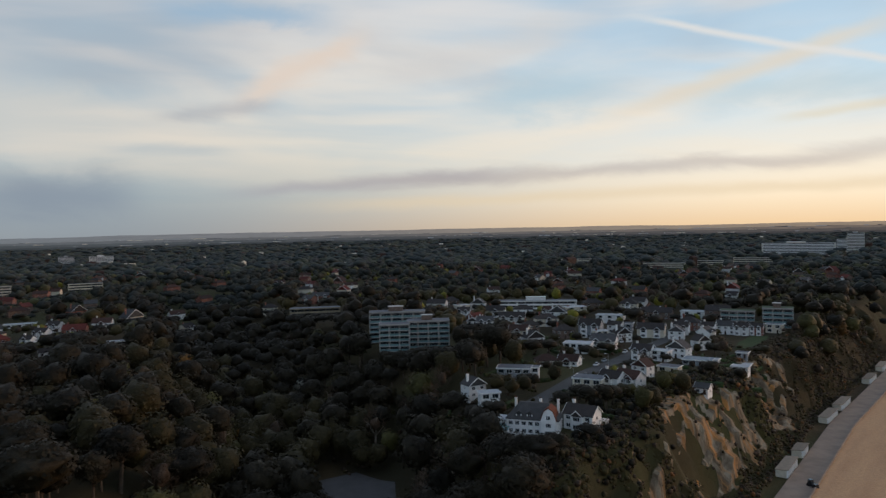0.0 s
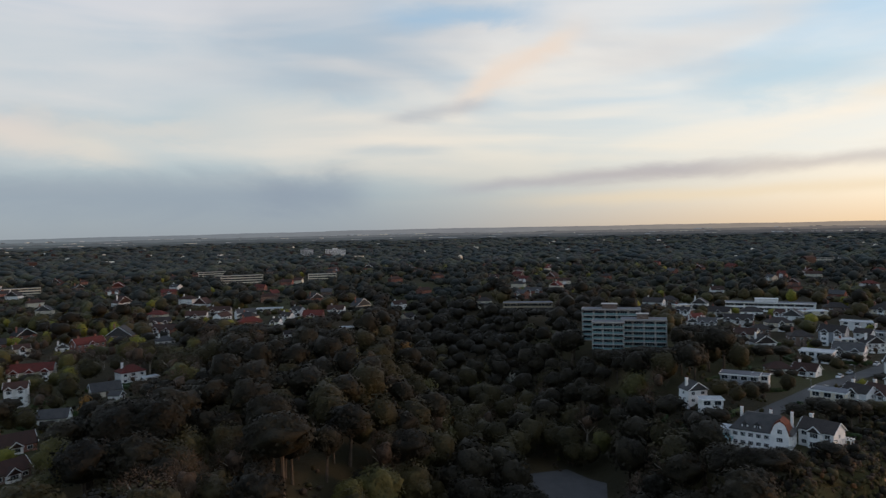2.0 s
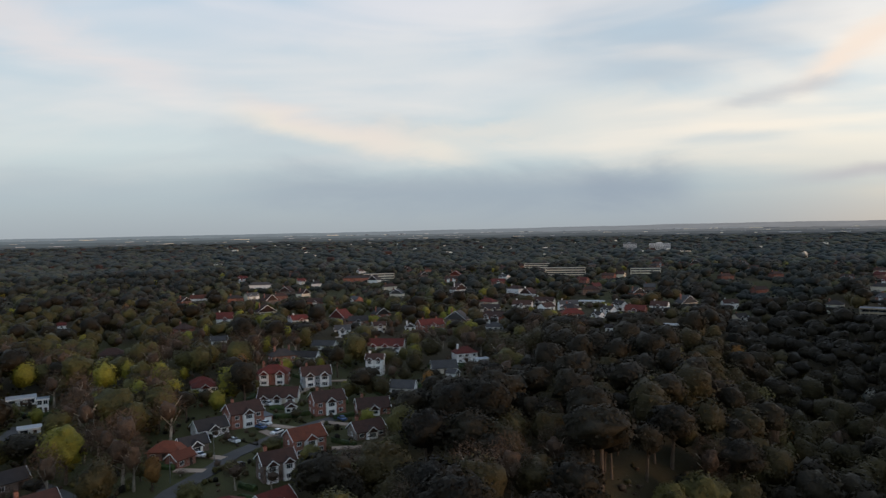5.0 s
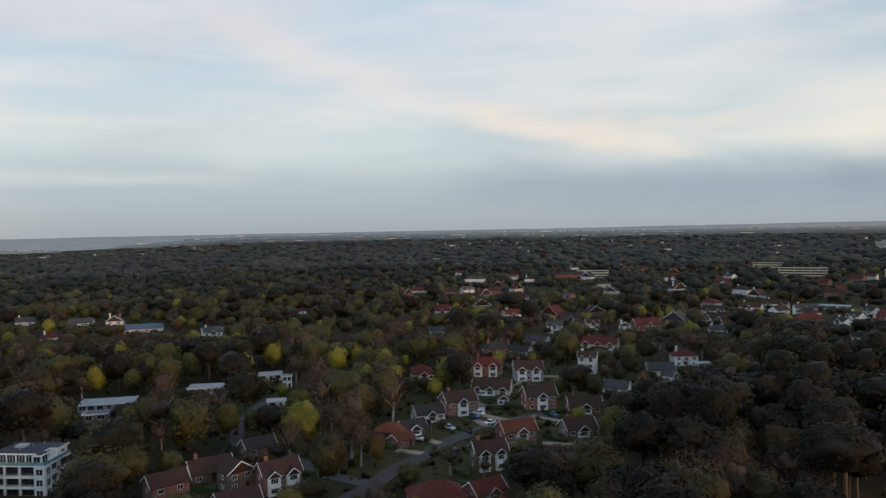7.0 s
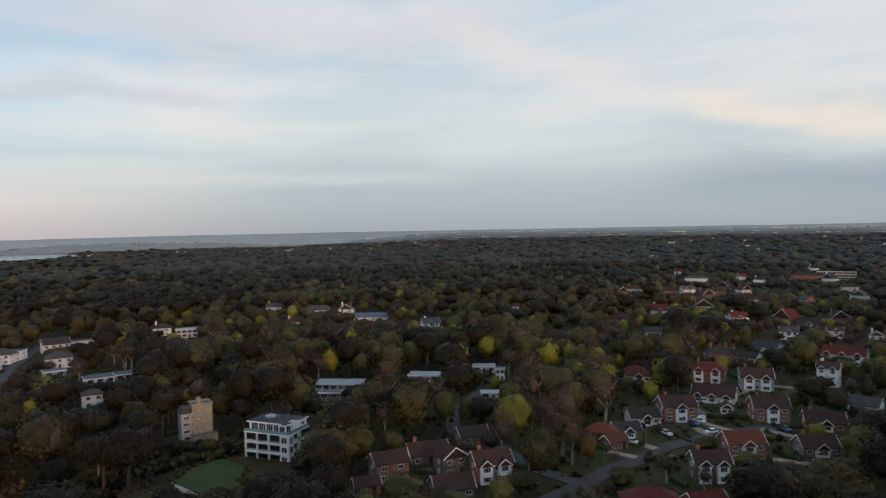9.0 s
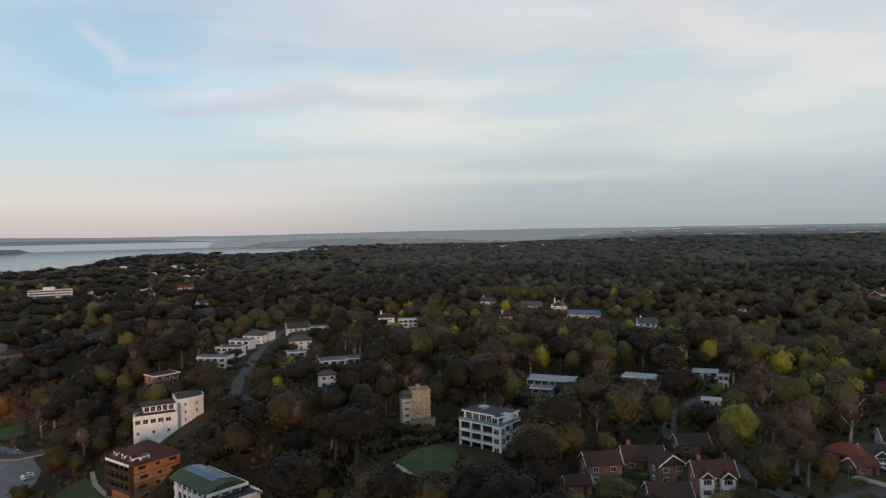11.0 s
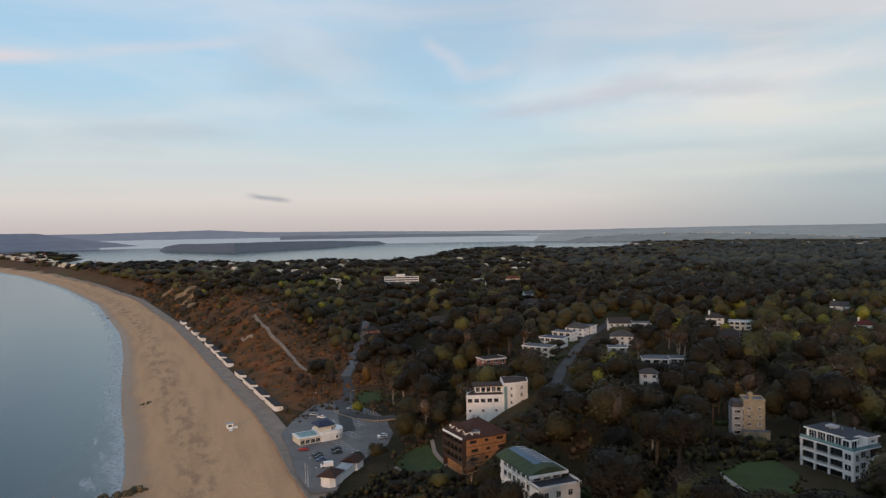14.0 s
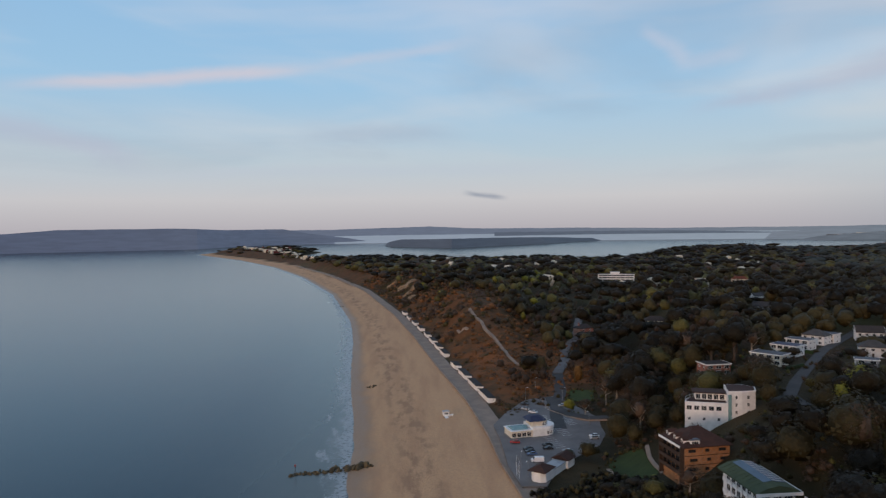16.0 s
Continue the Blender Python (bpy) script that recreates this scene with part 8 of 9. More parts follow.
def hedge(x, y, turn, length):
    """A clipped hedge: an uneven leafy block with loose sprays along its faces."""
    b = Build()
    n = max(3, int(length / 1.2))
    prof = [(-0.6, -0.4), (0.6, -0.4), (0.65, 0.9), (0.35, 1.5), (-0.35, 1.5), (-0.65, 0.9)]
    k0 = len(b.v)
    for i in range(n + 1):
        xx = -length / 2 + length * i / n
        b.v += [(xx + hedge_rng.uniform(-0.15, 0.15), py_ * hedge_rng.uniform(0.8, 1.2), pz_ * hedge_rng.uniform(0.85, 1.15)) for py_, pz_ in prof]
        if i:
            for j in range(6):
                b.f.append((k0 + (i - 1) * 6 + j, k0 + i * 6 + j, k0 + i * 6 + (j + 1) % 6, k0 + (i - 1) * 6 + (j + 1) % 6))
    b.f += [tuple(range(k0 + 5, k0 - 1, -1)), tuple(k0 + n * 6 + j for j in range(6))]
    me = b.mesh("hedge", "hedge")
    ob = tagged(new("hedge", me), "clipped dark green garden hedge beside a house", "hedge", "garden hedges")
    ob.matrix_basis = pose(x, y, ground_z(x, y), 0, 0, turn)
    CLEAR.append((x, y, 1.5, 0, -1))


homes = [(c[0], c[1], c[2]) for c in CLEAR if c[4] > 2 and math.hypot(c[0], c[1]) < 420]
for hx, hy, hr in homes:
    for k in range(2):
        a = hedge_rng.uniform(0, 2 * math.pi)
        qx, qy = hx + math.cos(a) * (hr + 3.5), hy + math.sin(a) * (hr + 3.5)
        if any(math.hypot(qx - c[0], qy - c[1]) < c[2] + 1.0 for c in CLEAR) or ground_z(qx, qy) < 20:
            continue
        hedge(qx, qy, math.degrees(a) + 90 + hedge_rng.uniform(-10, 10), hedge_rng.uniform(6, 13))

# ---- trees ----
import itertools

rng = np.random.default_rng(7)


def ico(fine):
    bm = bmesh.new()
    bmesh.ops.create_icosphere(bm, subdivisions=fine, radius=1.0)
    v = np.array([w.co[:] for w in bm.verts])
    f = np.array([[w.index for w in q.verts] for q in bm.faces])
    bm.free()
    return v, f


ICO = {k: ico(k) for k in (1, 2, 3)}

# species: material, lobes (count, spread, lowest, highest, radius, flatness), leaf size, share of leaves, typical height
SPECIES = {
    "pine": ("pine", 8, 2.5, 5.2, 8.8, 1.9, 0.62, 0.75, 1.0, 18.0),
    "oak": ("oak", 9, 2.7, 3.0, 8.0, 2.3, 0.88, 0.75, 1.0, 14.5),
    "olive": ("olive", 9, 2.5, 3.0, 8.2, 2.1, 0.92, 0.70, 1.1, 14.5),
    "lime": ("lime", 8, 2.2, 2.8, 8.4, 2.0, 1.0, 0.65, 1.1, 12.5),
    "bare": ("bare", 9, 2.4, 3.4, 8.6, 1.9, 0.98, 0.8, 1.4, 14.0),
    "rust": ("rust", 7, 1.6, 2.8, 8.6, 1.5, 1.1, 0.65, 1.1, 12.0),
    "blossom": ("blossom", 7, 2.3, 3.6, 7.6, 1.8, 0.8, 0.7, 1.1, 9.5),
}


def crown(kind, lobes_n, leaves, leaf_scale):
    """Triangles of one crown for a tree ten metres tall: a shaded heart clothed in uneven sprays of leaf clumps."""
    _, n0, spread, lo, hi, rad, flat, leaf, share, _ = SPECIES[kind]
    n = lobes_n or n0
    grow = (n0 / n) ** 0.33
    centres = []
    for i in range(n):
        a = 2.4 * i + rng.uniform(-0.6, 0.6)
        k = (i + rng.uniform(0.2, 0.8)) / n
        zc = lo + (hi - lo) * (k if n > 1 else 0.5)
        dome = math.sqrt(max(0.15, 1 - (max(0.0, (zc - (lo + hi) / 2) / (hi - lo) * 2)) ** 2 * 0.8))
        rr = spread * dome * rng.uniform(0.35, 0.95) * (0.2 if n == 1 else 1)
        r = rad * rng.uniform(0.85, 1.3) * grow * (1.55 if n == 1 else 1)
        centres.append((rr * math.cos(a), rr * math.sin(a), zc, r))
    c = np.array(centres)
    mid = np.array([c[:, 0].mean(), c[:, 1].mean(), (lo + hi) / 2])
    half = np.array([spread * 0.72 + rad * 0.55, spread * 0.72 + rad * 0.55, (hi - lo) / 2 + rad * flat * 0.45])
    # an uneven leafy dome under the sprays
    heart = (0.84 if kind != "bare" else 0.48) if n > 1 else 0.90
    iv, jf = ICO[3 if leaves > 500 else (2 if n > 3 else 1)]
    lump = np.array([noise.noise(Vector(q) * 1.7 + Vector((c[0, 0] * 9, c[0, 1] * 9, n))) for q in iv.tolist()])[:, None]
    core = iv * (1 + 0.55 * lump) * rng.uniform(0.90, 1.08, (len(iv), 1)) * half * heart + mid
    want = int(leaves * share)
    pick = rng.integers(0, n, want * 2)
    d = rng.normal(size=(len(pick), 3))
    d[:, 2] += 0.35
    d /= np.linalg.norm(d, axis=1, keepdims=True)
    p = c[pick, :3] + d * c[pick, 3:4] * rng.uniform(0.62, 1.06 if kind != "bare" else 1.3, (len(pick), 1)) * np.array([1, 1, flat])
    out = -np.abs(np.linalg.norm((p - mid) / half, axis=1) - 0.94) + rng.uniform(-0.1, 0.1, len(p))
    keep = np.argsort(-out)[:want]
    d, p = d[keep], p[keep]
    whole = (p - mid) / half
    whole /= np.linalg.norm(whole, axis=1, keepdims=True)
    nn = 0.55 * d + 0.8 * whole + np.array([0, 0, 0.15]) + 0.32 * rng.normal(size=d.shape)
    nn /= np.linalg.norm(nn, axis=1, keepdims=True)
    t1 = np.cross(nn, rng.normal(size=d.shape))
    t1 /= np.linalg.norm(t1, axis=1, keepdims=True)
    t2 = np.cross(nn, t1)
    s = leaf * leaf_scale * rng.uniform(0.45, 1.2, (len(p), 1))
    thin = 0.22 if kind == "bare" else 0.8
    if kind == "bare":
        t1 = d * 0.9 + 0.5 * rng.normal(size=d.shape)
    tri = np.stack([p + t1 * s, p - 0.5 * t1 * s + t2 * s * thin, p - 0.5 * t1 * s - t2 * s * thin], 1).reshape(-1, 3)
    return np.concatenate([core, tri]), np.concatenate([jf, np.arange(len(tri)).reshape(-1, 3) + len(core)])


def trunk_build(kind):
    b = Build()
    _, _, spread, lo, hi, _, _, _, _, _ = SPECIES[kind]
    top = (lo + hi) / 2
    bend = rng.uniform(-0.35, 0.35, 2)
    mid = (bend[0], bend[1], top * 0.55)
    b.tube((0, 0, -0.8), mid, 0.30, 0.20, 6)
    b.tube(mid, (bend[0] * 1.6, bend[1] * 1.4, top), 0.20, 0.12, 6)
    for i in range(6 if kind == "bare" else 4):
        a, z0 = 2.4 * i + rng.uniform(-0.4, 0.4), top * rng.uniform(0.5, 0.95)
        e = (spread * 0.9 * math.cos(a), spread * 0.9 * math.sin(a), min(hi + 0.8, z0 + rng.uniform(1.2, 3.2)))
        b.tube((bend[0], bend[1], z0), e, 0.11, 0.035, 4)
    return b


def soup(name, mat, verts, faces, label, category):
    me = bpy.data.meshes.new(name)
    me.vertices.add(len(verts))
    me.vertices.foreach_set("co", verts.astype(np.float32).ravel())
    me.loops.add(len(faces) * 3)
    me.loops.foreach_set("vertex_index", faces.astype(np.int32).ravel())
    me.polygons.add(len(faces))
    me.polygons.foreach_set("loop_start", np.arange(0, len(faces) * 3, 3, dtype=np.int32))
    me.polygons.foreach_set("use_smooth", np.ones(len(faces), bool))
    me.update(calc_edges=True)
    me.materials.append(M[mat])
    return tagged(new(name, me), label, category, kind="stuff")


def spread_copies(variants, x, y, z, sx, sz, which):
    """Copies of the variants' triangles, turned and sized one by one, as one soup."""
    vo, fo, base = [], [], 0
    for q, (v, f) in enumerate(variants):
        sel = np.where(which == q)[0]
        if not len(sel):
            continue
        a = rng.uniform(0, 2 * math.pi, len(sel))
        ca, sa = np.cos(a)[:, None], np.sin(a)[:, None]
        px_ = (v[None, :, 0] * ca - v[None, :, 1] * sa) * sx[sel, None] + x[sel, None]
        py_ = (v[None, :, 0] * sa + v[None, :, 1] * ca) * sx[sel, None] + y[sel, None]
        pz_ = v[None, :, 2] * sz[sel, None] + z[sel, None]
        vo.append(np.stack([px_, py_, pz_], -1).reshape(-1, 3))
        fo.append((f[None] + (np.arange(len(sel)) * len(v))[:, None, None] + base).reshape(-1, 3))
        base += len(sel) * len(v)
    return np.concatenate(vo), np.concatenate(fo)


def plant_grid(r0, r1, spacing, az0=-46.0, az1=178.0):
    """Jittered places on land between two distances from the hovering point."""
    n = int(r1 / spacing) + 1
    g = np.arange(-n, n + 1) * spacing
    gx, gy = np.meshgrid(g, g)
    gx, gy = gx.ravel() + rng.uniform(-0.45, 0.45, gx.size) * spacing, gy.ravel() + rng.uniform(-0.45, 0.45, gy.size) * spacing
    r, az = np.hypot(gx, gy), np.degrees(np.arctan2(-gx, gy))
    k = (r >= r0) & (r < r1) & (az > az0) & (az < az1)
    gx, gy = gx[k], gy[k]
    z = height(gx, gy)
    s, _ = line_distance(gx, gy, COAST)
    k = (z > 3.0) & ((s > 24) | (np.hypot(gx, gy) > 3900))
    return gx[k], gy[k], z[k], s[k]


def choose(x, y, s):
    """Which species stands where: dark pines in the chine and on far slopes, mixed gardens, russet and bare wood to the south-west."""
    names = list(SPECIES)
    r, az = np.hypot(x, y), np.degrees(np.arctan2(-x, y))
    one = np.ones(len(x))
    mix = {"pine": 0.30 * one, "oak": 0.28 * one, "olive": 0.20 * one, "lime": 0.04 * one, "bare": 0.26 * one, "rust": 0.006 * one, "blossom": 0.002 * one}
    d2, _ = line_distance(x, y, CHINES[1][0])
    dark = smooth(130, 70, np.abs(d2)) * smooth(50, 34, az)
    garden = smooth(40, 52, az) * smooth(104, 92, az) * smooth(950, 600, r)
    south = smooth(98, 108, az) * smooth(800, 450, r)
    fore = smooth(78, 88, az) * smooth(125, 112, az) * smooth(330, 230, r)
    # fewer pines, more olive with distance: a lighter tone in place of haze
    farther = smooth(800, 1300, r) * smooth(112, 100, az)
    mix["pine"] += 2.2 * dark - 0.14 * garden + 0.28 * fore - 0.12 * farther + 0.22 * south
    mix["oak"] += 0.5 * dark - 0.10 * garden + 0.30 * fore + 0.25 * south
    mix["olive"] += 0.24 * garden - 0.14 * south - 0.13 * dark + 0.22 * farther
    mix["lime"] += 0.045 * garden - 0.02 * south - 0.034 * dark
    mix["bare"] += 0.30 * smooth(30, 42, az) * smooth(62, 50, az) * smooth(420, 330, r) + 0.10 * garden + 0.24 * south - 0.12 * dark + 0.06 * farther
    w = np.stack([np.clip(mix[n], 0.0005, None) * (0.25 + 1.5 * fbm(x / 55, y / 55, 30 + i, 2)) ** 3 for i, n in enumerate(names)])
    w = np.cumsum(w / w.sum(0), 0)
    return (rng.uniform(size=len(x))[None] > w).sum(0)


def fit_between(x, y, z, h, cr):
    """Trees keep off buildings, roads and lawns, and stay low in the gardens and streets that lie open on the seaward side of a building."""
    ok = np.ones(len(x), bool)
    top = z + h
    r, az = np.hypot(x, y), np.arctan2(-x, y)
    for cx, cy, cr0, cz, ch in CLEAR:
        d = np.hypot(x - cx, y - cy)
        ok &= d > cr0 + (cr * 0.45 if ch > 0 else cr * 0.25)
        if ch > 0:
            hr, ha = math.hypot(cx, cy), math.atan2(-cx, cy)
            side = np.abs((az - ha + math.pi) % (2 * math.pi) - math.pi) * hr
            infront = (r < hr) & (side < cr0 * 0.85 + cr * 0.6) & (r > hr - (75 if ch < 1 else 140))
            lim = EYE[2] + (cz + (0.05 if ch > 9.5 else (0.45 if hr < 330 else 0.6)) * ch - EYE[2]) * r / hr
            top = np.where(infront, np.minimum(top, lim), top)
    h2 = np.maximum(top - z, 1.8)
    return ok, h2


LABELS = {"pine": "tall dark pine with a flat-topped crown", "oak": "dense dark evergreen oak", "olive": "broad tree in dull olive spring leaf", "lime": "round tree in fresh yellow-green leaf", "bare": "leafless brown tree with a haze of twigs",
          "rust": "upright tree in russet leaf", "blossom": "rounded tree in pale blossom"}
names = list(SPECIES)
typical = np.array([SPECIES[n][9] for n in names])

# zone 1: the nearest woods and gardens
x, y, z, s = plant_grid(120, 400, 9.0)
sp = choose(x, y, s)
size = typical[sp] * rng.uniform(0.62, 1.38, len(x))
ok, h2 = fit_between(x, y, z, size, size * 0.33)
thin_out = rng.uniform(size=len(x)) < 0.93
slope_side = (s > 88) | (y > -225)
ok &= thin_out & ((s > 40) | (h2 < 9)) & (slope_side | (rng.uniform(size=len(x)) < 0.04))
x, y, z, sp, size, h2 = (q[ok] for q in (x, y, z, sp, size, h2))
low_set = h2 < 4.5
sp = np.where(low_set & (sp == 0), 1, sp)
wide = np.where(h2 < size, np.sqrt(size * np.maximum(h2, 2.0)), size) * rng.uniform(0.85, 1.2, len(x))
order = np.argsort(np.hypot(x, y))
single, rest = order[:300], order[300:]
near_crowns = {n: [crown(n, None, 380, 0.50) for _ in range(3)] for n in names}
fine_crowns = {n: [crown(n, None, 1250, 0.33) for _ in range(3)] for n in names}
near_trunks = {n: [trunk_build(n) for _ in range(3)] for n in names}
for n in names:
    for q in range(3):
        v, f = fine_crowns[n][q]
        me = bpy.data.meshes.new("crown")
        me.from_pydata(v, [], f.tolist())
        me.polygons.foreach_set("use_smooth", np.ones(len(f), bool))
        me.materials.append(M[SPECIES[n][0]])
        shared["crown", n, q] = me
        shared["trunk", n, q] = near_trunks[n][q].mesh("trunk", "bark_pale" if n == "bare" else "bark")
for i in single:
    n, q = names[sp[i]], int(rng.integers(3))
    e = thing("tree" if h2[i] > 4.5 else "shrub", x[i], y[i], z[i], rng.uniform(0, 360), LABELS[n] if h2[i] > 4.5 else "garden shrub clipped low among the houses", "tree" if h2[i] > 4.5 else "shrub", "trees of the near wood")
    e.scale = (wide[i] / 10, wide[i] / 10, h2[i] / 10)
    part("trunk", shared["trunk", n, q], None, e)
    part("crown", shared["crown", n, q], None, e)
for k, n in enumerate(names):
    sel = rest[sp[rest] == k]
    if len(sel):
        v, f = spread_copies(near_crowns[n], x[sel], y[sel], z[sel], wide[sel] / 10, h2[sel] / 10, rng.integers(0, 3, len(sel)))
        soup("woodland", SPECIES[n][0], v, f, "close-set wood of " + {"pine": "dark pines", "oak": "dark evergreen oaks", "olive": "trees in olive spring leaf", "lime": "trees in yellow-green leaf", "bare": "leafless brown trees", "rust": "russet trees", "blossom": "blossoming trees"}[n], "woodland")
tr = rest[(h2[rest] > 7) & ((sp[rest] == 4) | (sp[rest] == 0)) & (rng.uniform(size=len(rest)) < 0.7)]
for pale in (0, 1):
    sel = tr[(sp[tr] == 4) == bool(pale)]
    tv = []
    for q in range(3):
        b = near_trunks["bare" if pale else "pine"][q]
        ff = [(p[0], p[j], p[j + 1]) for p in b.f for j in range(1, len(p) - 1)]
        tv.append((np.array(b.v), np.array(ff)))
    v, f = spread_copies(tv, x[sel], y[sel], z[sel], wide[sel] / 10 * 1.0, h2[sel] / 10, rng.integers(0, 3, len(sel)))
    soup("tree_trunks", "bark_pale" if pale else "bark", v, f, "pale trunks and limbs of leafless trees" if pale else "brown trunks and limbs of the wood", "tree trunks")

# zones 2 to 4: woods farther off, in coarser clumps
for r0, r1, gap, lobes, leaves, leaf_scale, boost in ((400, 640, 11.5, 5, 48, 0.88, 1.15), (640, 1100, 14.5, 3, 19, 1.1, 1.35), (1100, 2300, 20.0, 1, 4, 1.0, 2.2), (2300, 4040, 38.0, 1, 2, 1.0, 4.0)):
    x, y, z, s = plant_grid(r0, r1, gap)
    sp = choose(x, y, s)
    sp = np.where(sp == 6, 1, sp)
    if r0 > 1000:
        sp = np.where(sp > 4, 1, np.where(sp == 3, 2, sp))
    size = typical[sp] * rng.uniform(0.7, 1.2, len(x))
    gaps = fbm(x / 90, y / 90, 77, 3) < 0.80
    ok, h2 = fit_between(x, y, z, size, size * 0.33) if r1 < 2400 else (np.ones(len(x), bool), size)
    az = np.degrees(np.arctan2(-x, y))
    plain = (np.hypot(x, y) > 2600) & (az > 76) & (az < 112) & (rng.uniform(size=len(x)) < 0.75)
    ok &= gaps & ~plain & ((s > 34) | (y > -300)) & ((s > 84) | (y > -300) | (y < -540))
    ok &= (np.hypot(x + 612, y + 755) > 62) | (s > 78)
    ok &= (y > -1650) | (s > 230) | (rng.uniform(size=len(x)) < 0.3)
    x, y, z, sp, size, h2 = (q[ok] for q in (x, y, z, sp, size, h2))
    wide = np.minimum(size, h2 * 1.6) * boost
    az = np.degrees(np.arctan2(-x, y)) + 7.0 * np.sin(x * 1.7 + y * 2.3)
    for south_side, (k, n) in itertools.product((False, True), enumerate(names)):
        sel = np.where((sp == k) & ((az > 106) == south_side))[0]
        if len(sel):
            var = [crown(n, lobes, leaves, leaf_scale) for _ in range(4)]
            v, f = spread_copies(var, x[sel], y[sel], z[sel] - (1.5 if boost > 1.2 else 0), wide[sel] / 10, h2[sel] / 10, rng.integers(0, 4, len(sel)))
            # past 640 m the crowns wear colours with haze painted in, save southward
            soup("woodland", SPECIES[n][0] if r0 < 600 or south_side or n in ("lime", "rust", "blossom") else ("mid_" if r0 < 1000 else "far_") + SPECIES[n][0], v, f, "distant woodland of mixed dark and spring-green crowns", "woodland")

# low scrub on the cliffs and the heath slope
gx = rng.uniform(-900, 320, 260000)
gy = rng.uniform(-1000, 500, 260000)
x, y = gx, gy
s, _ = line_distance(x, y, COAST)
k = (s > 11) & (s < 120) & (np.hypot(x, y) > 120)
x, y, s = x[k], y[k], s[k]
z = height(x, y)
steep = np.hypot(height(x + 3, y) - z, height(x, y + 3) - z) / 3
heathy = (y < -262) & (s < 110) & (rng.uniform(size=len(x)) < 0.45 + 0.4 * smooth(-440, -330, y))
bare_here = ((y > 110) & (x > 20)) | (scar_mask(x, y) > 0.25)
ok, _ = fit_between(x, y, z, np.full(len(x), 1.8), np.full(len(x), 1.0))
k = ok & ~bare_here & ((steep > 0.25) | heathy | (y < -235)) & (rng.uniform(size=len(x)) < np.where(np.hypot(x, y) < 560, np.where(heathy, 0.60, 0.38), 0.20))
x, y, z, heathy = x[k], y[k], z[k], heathy[k]
for hz, mat, lab in ((True, "heath", "russet heath scrub on the slope"), (False, "bare", "brown scrub on the cliff"), (False, "oak", "green scrub on the cliff")):
    sel = np.where((heathy == hz) & ((rng.uniform(size=len(x)) < 0.6) == (mat != "oak")))[0]
    if len(sel):
        var = [crown("oak", 1, 10, 1.8) for _ in range(4)]
        wd = rng.uniform(0.15, 0.56, len(sel)) * np.where(np.hypot(x[sel], y[sel]) < 560, 1.0, 2.0)
        v, f = spread_copies(var, x[sel], y[sel], z[sel] - 3.0 * wd, wd, wd * rng.uniform(0.5, 0.9, len(sel)), rng.integers(0, 4, len(sel)))
        soup("scrub", mat, v, f, lab, "scrub")

# and on the eroded cliff, thin where it has slipped
cliff_points, cliff_bare, cliff_up = np.concatenate([cliff_points, far_points]), np.concatenate([cliff_bare, far_bare]), np.concatenate([cliff_up, far_up])
some = np.where((rng.uniform(size=len(cliff_points)) < np.where(cliff_bare > 0.45, 0.04, 0.62)) & (cliff_up > 0.04) & (cliff_up < 0.97))[0]
kind_of = rng.uniform(size=len(some))
for lo_, hi_, mat, lab in ((0.0, 0.45, "bare", "brown scrub on the cliff"), (0.45, 0.96, "oak", "dark green scrub on the cliff"), (0.96, 1.0, "heath", "russet scrub on the cliff")):
    sel = some[(kind_of >= lo_) & (kind_of < hi_)]
    var = [crown("oak", 1, 9, 1.7) for _ in range(4)]
    wd = rng.uniform(0.10, 0.34, len(sel))
    v, f = spread_copies(var, cliff_points[sel, 0], cliff_points[sel, 1], cliff_points[sel, 2] - 3.6 * wd, wd, wd * rng.uniform(0.7, 1.1, len(sel)), rng.integers(0, 4, len(sel)))
    soup("scrub", mat, v, f, lab, "scrub")

# undergrowth on open ground between the near trees
def y_in_chine(v):
    return (v < -95) & (v > -232)


gx, gy = rng.uniform(-420, 240, 26000), rng.uniform(-330, 420, 26000)
s, _ = line_distance(gx, gy, COAST)
r = np.hypot(gx, gy)
k = (s > 16) & ((s > 42) | (y_in_chine(gy))) & (r > 130) & (r < 400)
gx, gy = gx[k], gy[k]
z = height(gx, gy)
ok, h2 = fit_between(gx, gy, z, np.full(len(gx), 2.2), np.full(len(gx), 1.2))
garden_open = (fbm(gx / 18, gy / 18, 91, 2) > 0.42) | y_in_chine(gy)
k = ok & garden_open & (rng.uniform(size=len(gx)) < 0.33)
gx, gy, z = gx[k], gy[k], z[k]
which = rng.integers(0, 3, len(gx))
for q, (mat, lab) in enumerate((("oak", "low dark undergrowth of the wood"), ("bare", "low brown undergrowth of the wood"), ("olive", "low olive-green undergrowth of the wood"))):
    sel = np.where(which == q)[0]
    var = [crown("oak", 1, 14, 1.2) for _ in range(4)]
    wd = rng.uniform(0.16, 0.36, len(sel))
    v, f = spread_copies(var, gx[sel], gy[sel], z[sel] - 3.4 * wd, wd, wd, rng.integers(0, 4, len(sel)))
    soup("undergrowth", mat, v, f, lab, "undergrowth")

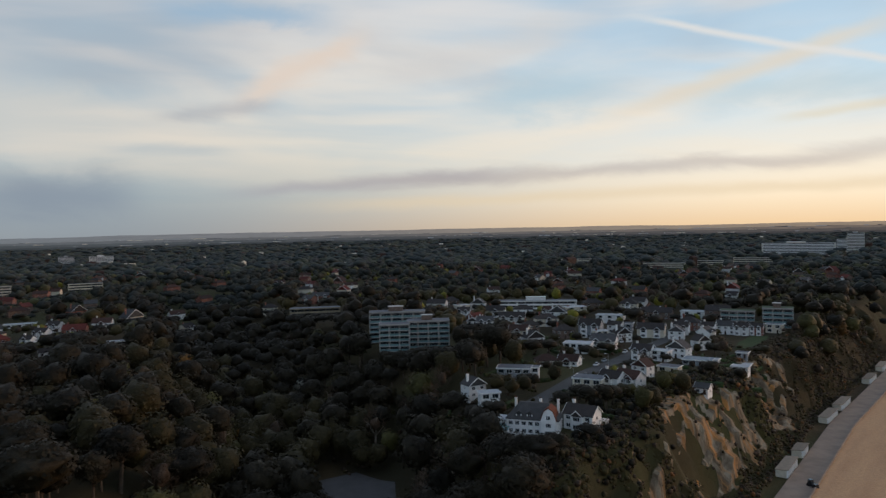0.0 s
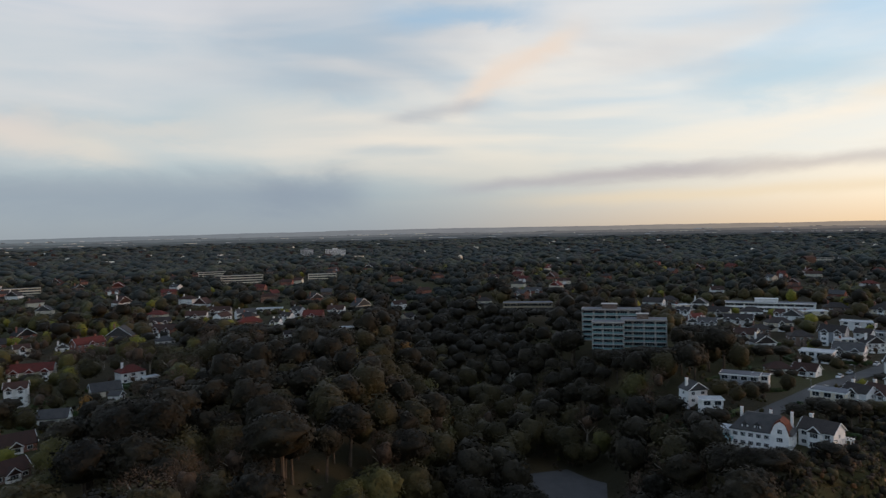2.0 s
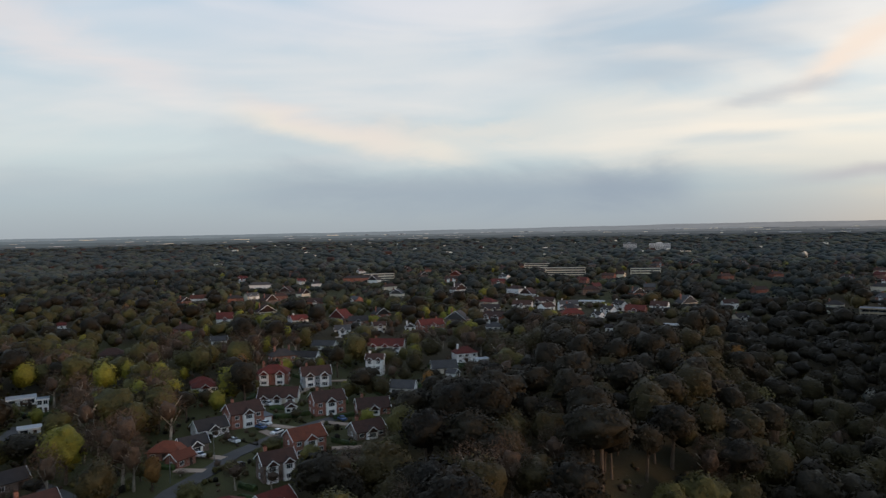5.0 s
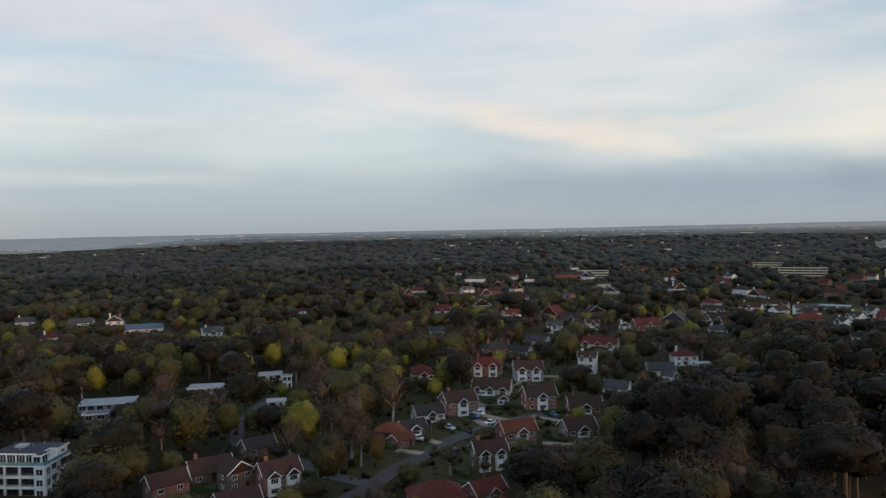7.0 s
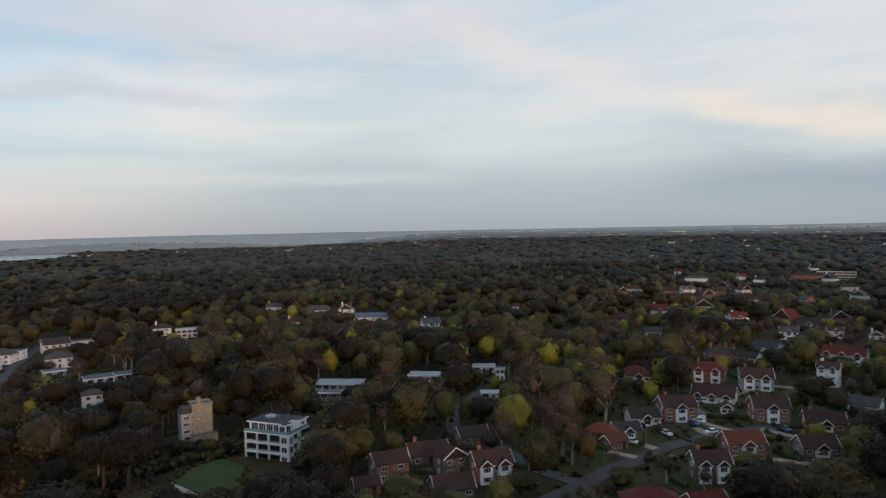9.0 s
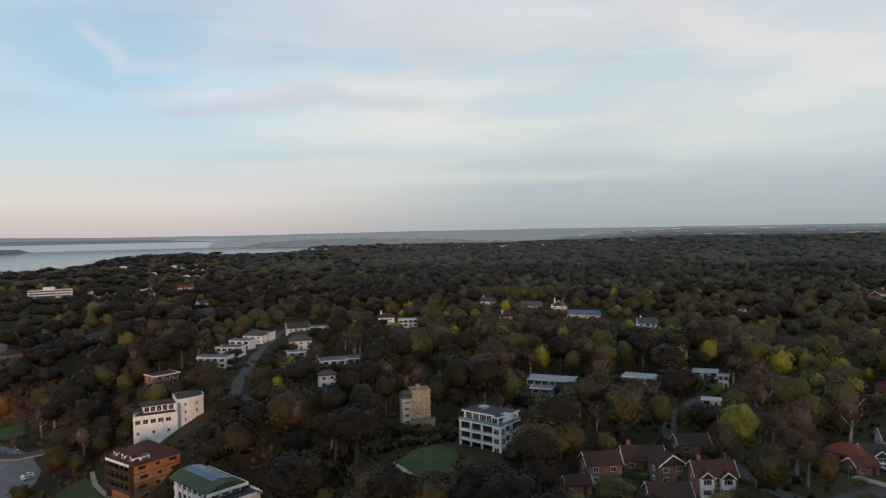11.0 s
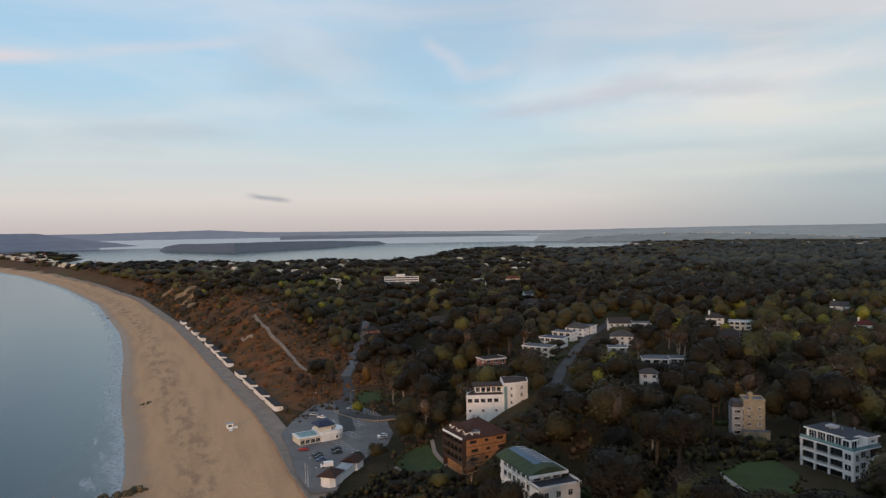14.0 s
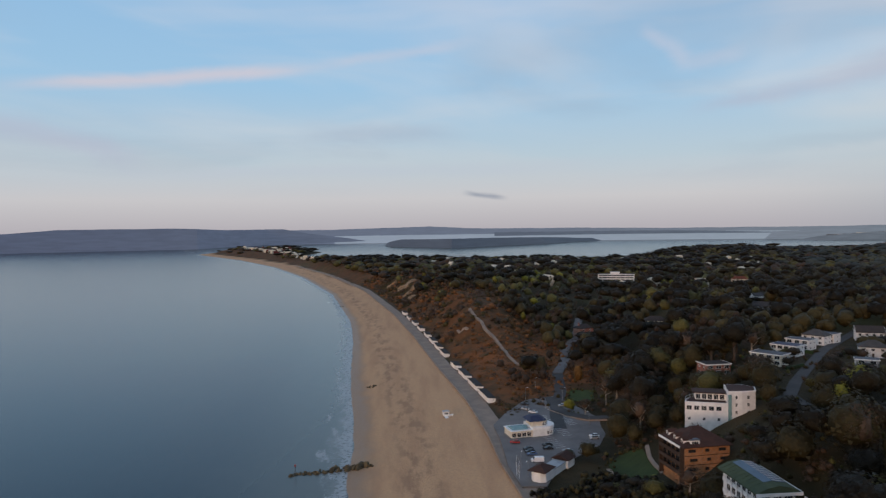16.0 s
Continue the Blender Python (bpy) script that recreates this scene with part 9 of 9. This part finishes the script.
# single pines standing before the flats at the mouth of the chine
for px_, py_, tall in ((-152.5, -72.5, 15.0), (-149.0, -64.5, 13.5), (-157.0, -80.5, 14.0), (-160.5, -90.0, 12.0), (-146.0, -55.0, 11.0)):
    e = thing("tree", px_, py_, ground_z(px_, py_), rng.uniform(0, 360), LABELS["pine"], "tree", "trees of the near wood")
    e.scale = (tall / 11, tall / 11, tall / 10)
    q = int(rng.integers(3))
    part("trunk", shared["trunk", "pine", q], None, e)
    part("crown", shared["crown", "pine", q], None, e)

# dense bushes on the bank between the kiosk, the brick flats and the lawn
bx, by = rng.uniform(-250, -170, 3600), rng.uniform(-172, -8, 3600)
bd, _ = line_distance(bx, by, [(-196, -158), (-212, -150), (-206, -132), (-192, -112), (-178, -98)])
off = (np.abs(bd) < 11) & (np.hypot(bx + 216, by + 117) > 13) & (np.hypot(bx + 185, by + 81) > 14) & (np.hypot(bx + 170, by + 68) > 16) & (np.hypot(bx + 201, by + 171) > 13)
bd2, _ = line_distance(bx, by, [(-226, -14), (-216, -34), (-206, -44), (-192, -48)])
off |= (np.abs(bd2) < 9) & (np.hypot(bx + 235, by + 29.5) > 9) & (np.hypot(bx + 193, by + 24) > 14)
bx, by = bx[off], by[off]
bz = height(bx, by)
for q, (mat, lab) in enumerate((("oak", "dark bushes on the bank by the flats"), ("pine", "low dark evergreens on the bank by the flats"))):
    sel = np.arange(q, len(bx), 2)
    var = [crown("oak", None, 44, 1.1) for _ in range(4)]
    wd = rng.uniform(0.20, 0.42, len(sel))
    v, f = spread_copies(var, bx[sel], by[sel], bz[sel] - 2.0 * wd, wd, wd, rng.integers(0, 4, len(sel)))
    soup("undergrowth", mat, v, f, lab, "undergrowth")

# dark bushes over the cliff top beside the large white house, and along the edges of the lawns
def bush_group(bx, by, low, high, lab, mats=("oak", "pine")):
    bz = height(bx, by)
    for q, mat in enumerate(mats):
        sel = np.arange(q, len(bx), len(mats))
        var = [crown("oak", 4, 30, 1.0) for _ in range(3)]
        wd = rng.uniform(low, high, len(sel))
        v, f = spread_copies(var, bx[sel], by[sel], bz[sel] - 2.2 * wd, wd, wd * rng.uniform(0.7, 1.1, len(sel)), rng.integers(0, 3, len(sel)))
        soup("undergrowth", mat, v, f, lab, "undergrowth")


bx, by = rng.uniform(8, 150, 5200), rng.uniform(118, 330, 5200)
bs_, _ = line_distance(bx, by, COAST)
k = (bs_ > 13) & (bs_ < 62) & (scar_mask(bx, by) < 0.10)
for hx, hy, hr, _, hh in CLEAR:
    if hh > 0 and math.hypot(hx, hy) < 420:
        k &= np.hypot(bx - hx, by - hy) > hr + 2.0
k &= rng.uniform(size=len(bx)) < np.where(bs_ < 34, 0.42, 0.75)
bush_group(bx[k], by[k], 0.22, 0.52, "dark bushes over the top of the cliff", ("oak", "pine", "pine"))
for outline in ([(-250, -159), (-249, -166), (-234, -164), (-224, -156), (-220, -145)], [(-213, -21), (-206, -29), (-195, -33), (-188, -29), (-181, -22), (-189, -14), (-203, -14)], [(-300, -238), (-322, -252), (-332, -243), (-312, -228), (-300, -238)]):
    ex, ey = [], []
    for (ax, ay), (cx, cy) in zip(outline[:-1], outline[1:]):
        many = int(math.dist((ax, ay), (cx, cy)) / 1.1)
        u = rng.uniform(0, 1, many)
        ex.append(ax + (cx - ax) * u + rng.normal(0, 0.9, many))
        ey.append(ay + (cy - ay) * u + rng.normal(0, 0.9, many))
    bush_group(np.concatenate(ex), np.concatenate(ey), 0.10, 0.24, "low garden bushes along the edge of a lawn", ("oak", "olive"))

# hedges and garden shrubs between the houses of the cul-de-sac
bx, by = rng.uniform(-345, -120, 3000), rng.uniform(20, 250, 3000)
k = np.hypot(bx, by) > 120
for hx, hy, hr, _, hh in CLEAR:
    k &= np.hypot(bx - hx, by - hy) > max(hr * 0.86, hr - 1.6) + 0.5
k &= fbm(bx / 9, by / 9, 37, 2) > 0.47
bush_group(bx[k], by[k], 0.15, 0.36, "dark garden shrubs between brick houses", ("oak", "pine", "bare", "olive", "oak"))
for line in ([(-188, 117), (-204, 116), (-226, 114)], [(-199, 142), (-214, 138), (-226, 138)], [(-176, 112), (-160, 118)], [(-184, 132), (-170, 121)], [(-186, 84), (-206, 84), (-226, 92)], [(-187, 140), (-176, 156)], [(-208, 62), (-230, 72), (-246, 90)]):
    ex, ey = [], []
    for (ax, ay), (cx, cy) in zip(line[:-1], line[1:]):
        many = int(math.dist((ax, ay), (cx, cy)) / 0.9)
        u = rng.uniform(0, 1, many)
        ex.append(ax + (cx - ax) * u + rng.normal(0, 0.3, many))
        ey.append(ay + (cy - ay) * u + rng.normal(0, 0.3, many))
    bush_group(np.concatenate(ex), np.concatenate(ey), 0.10, 0.17, "clipped dark hedge between two gardens", ("pine", "oak"))
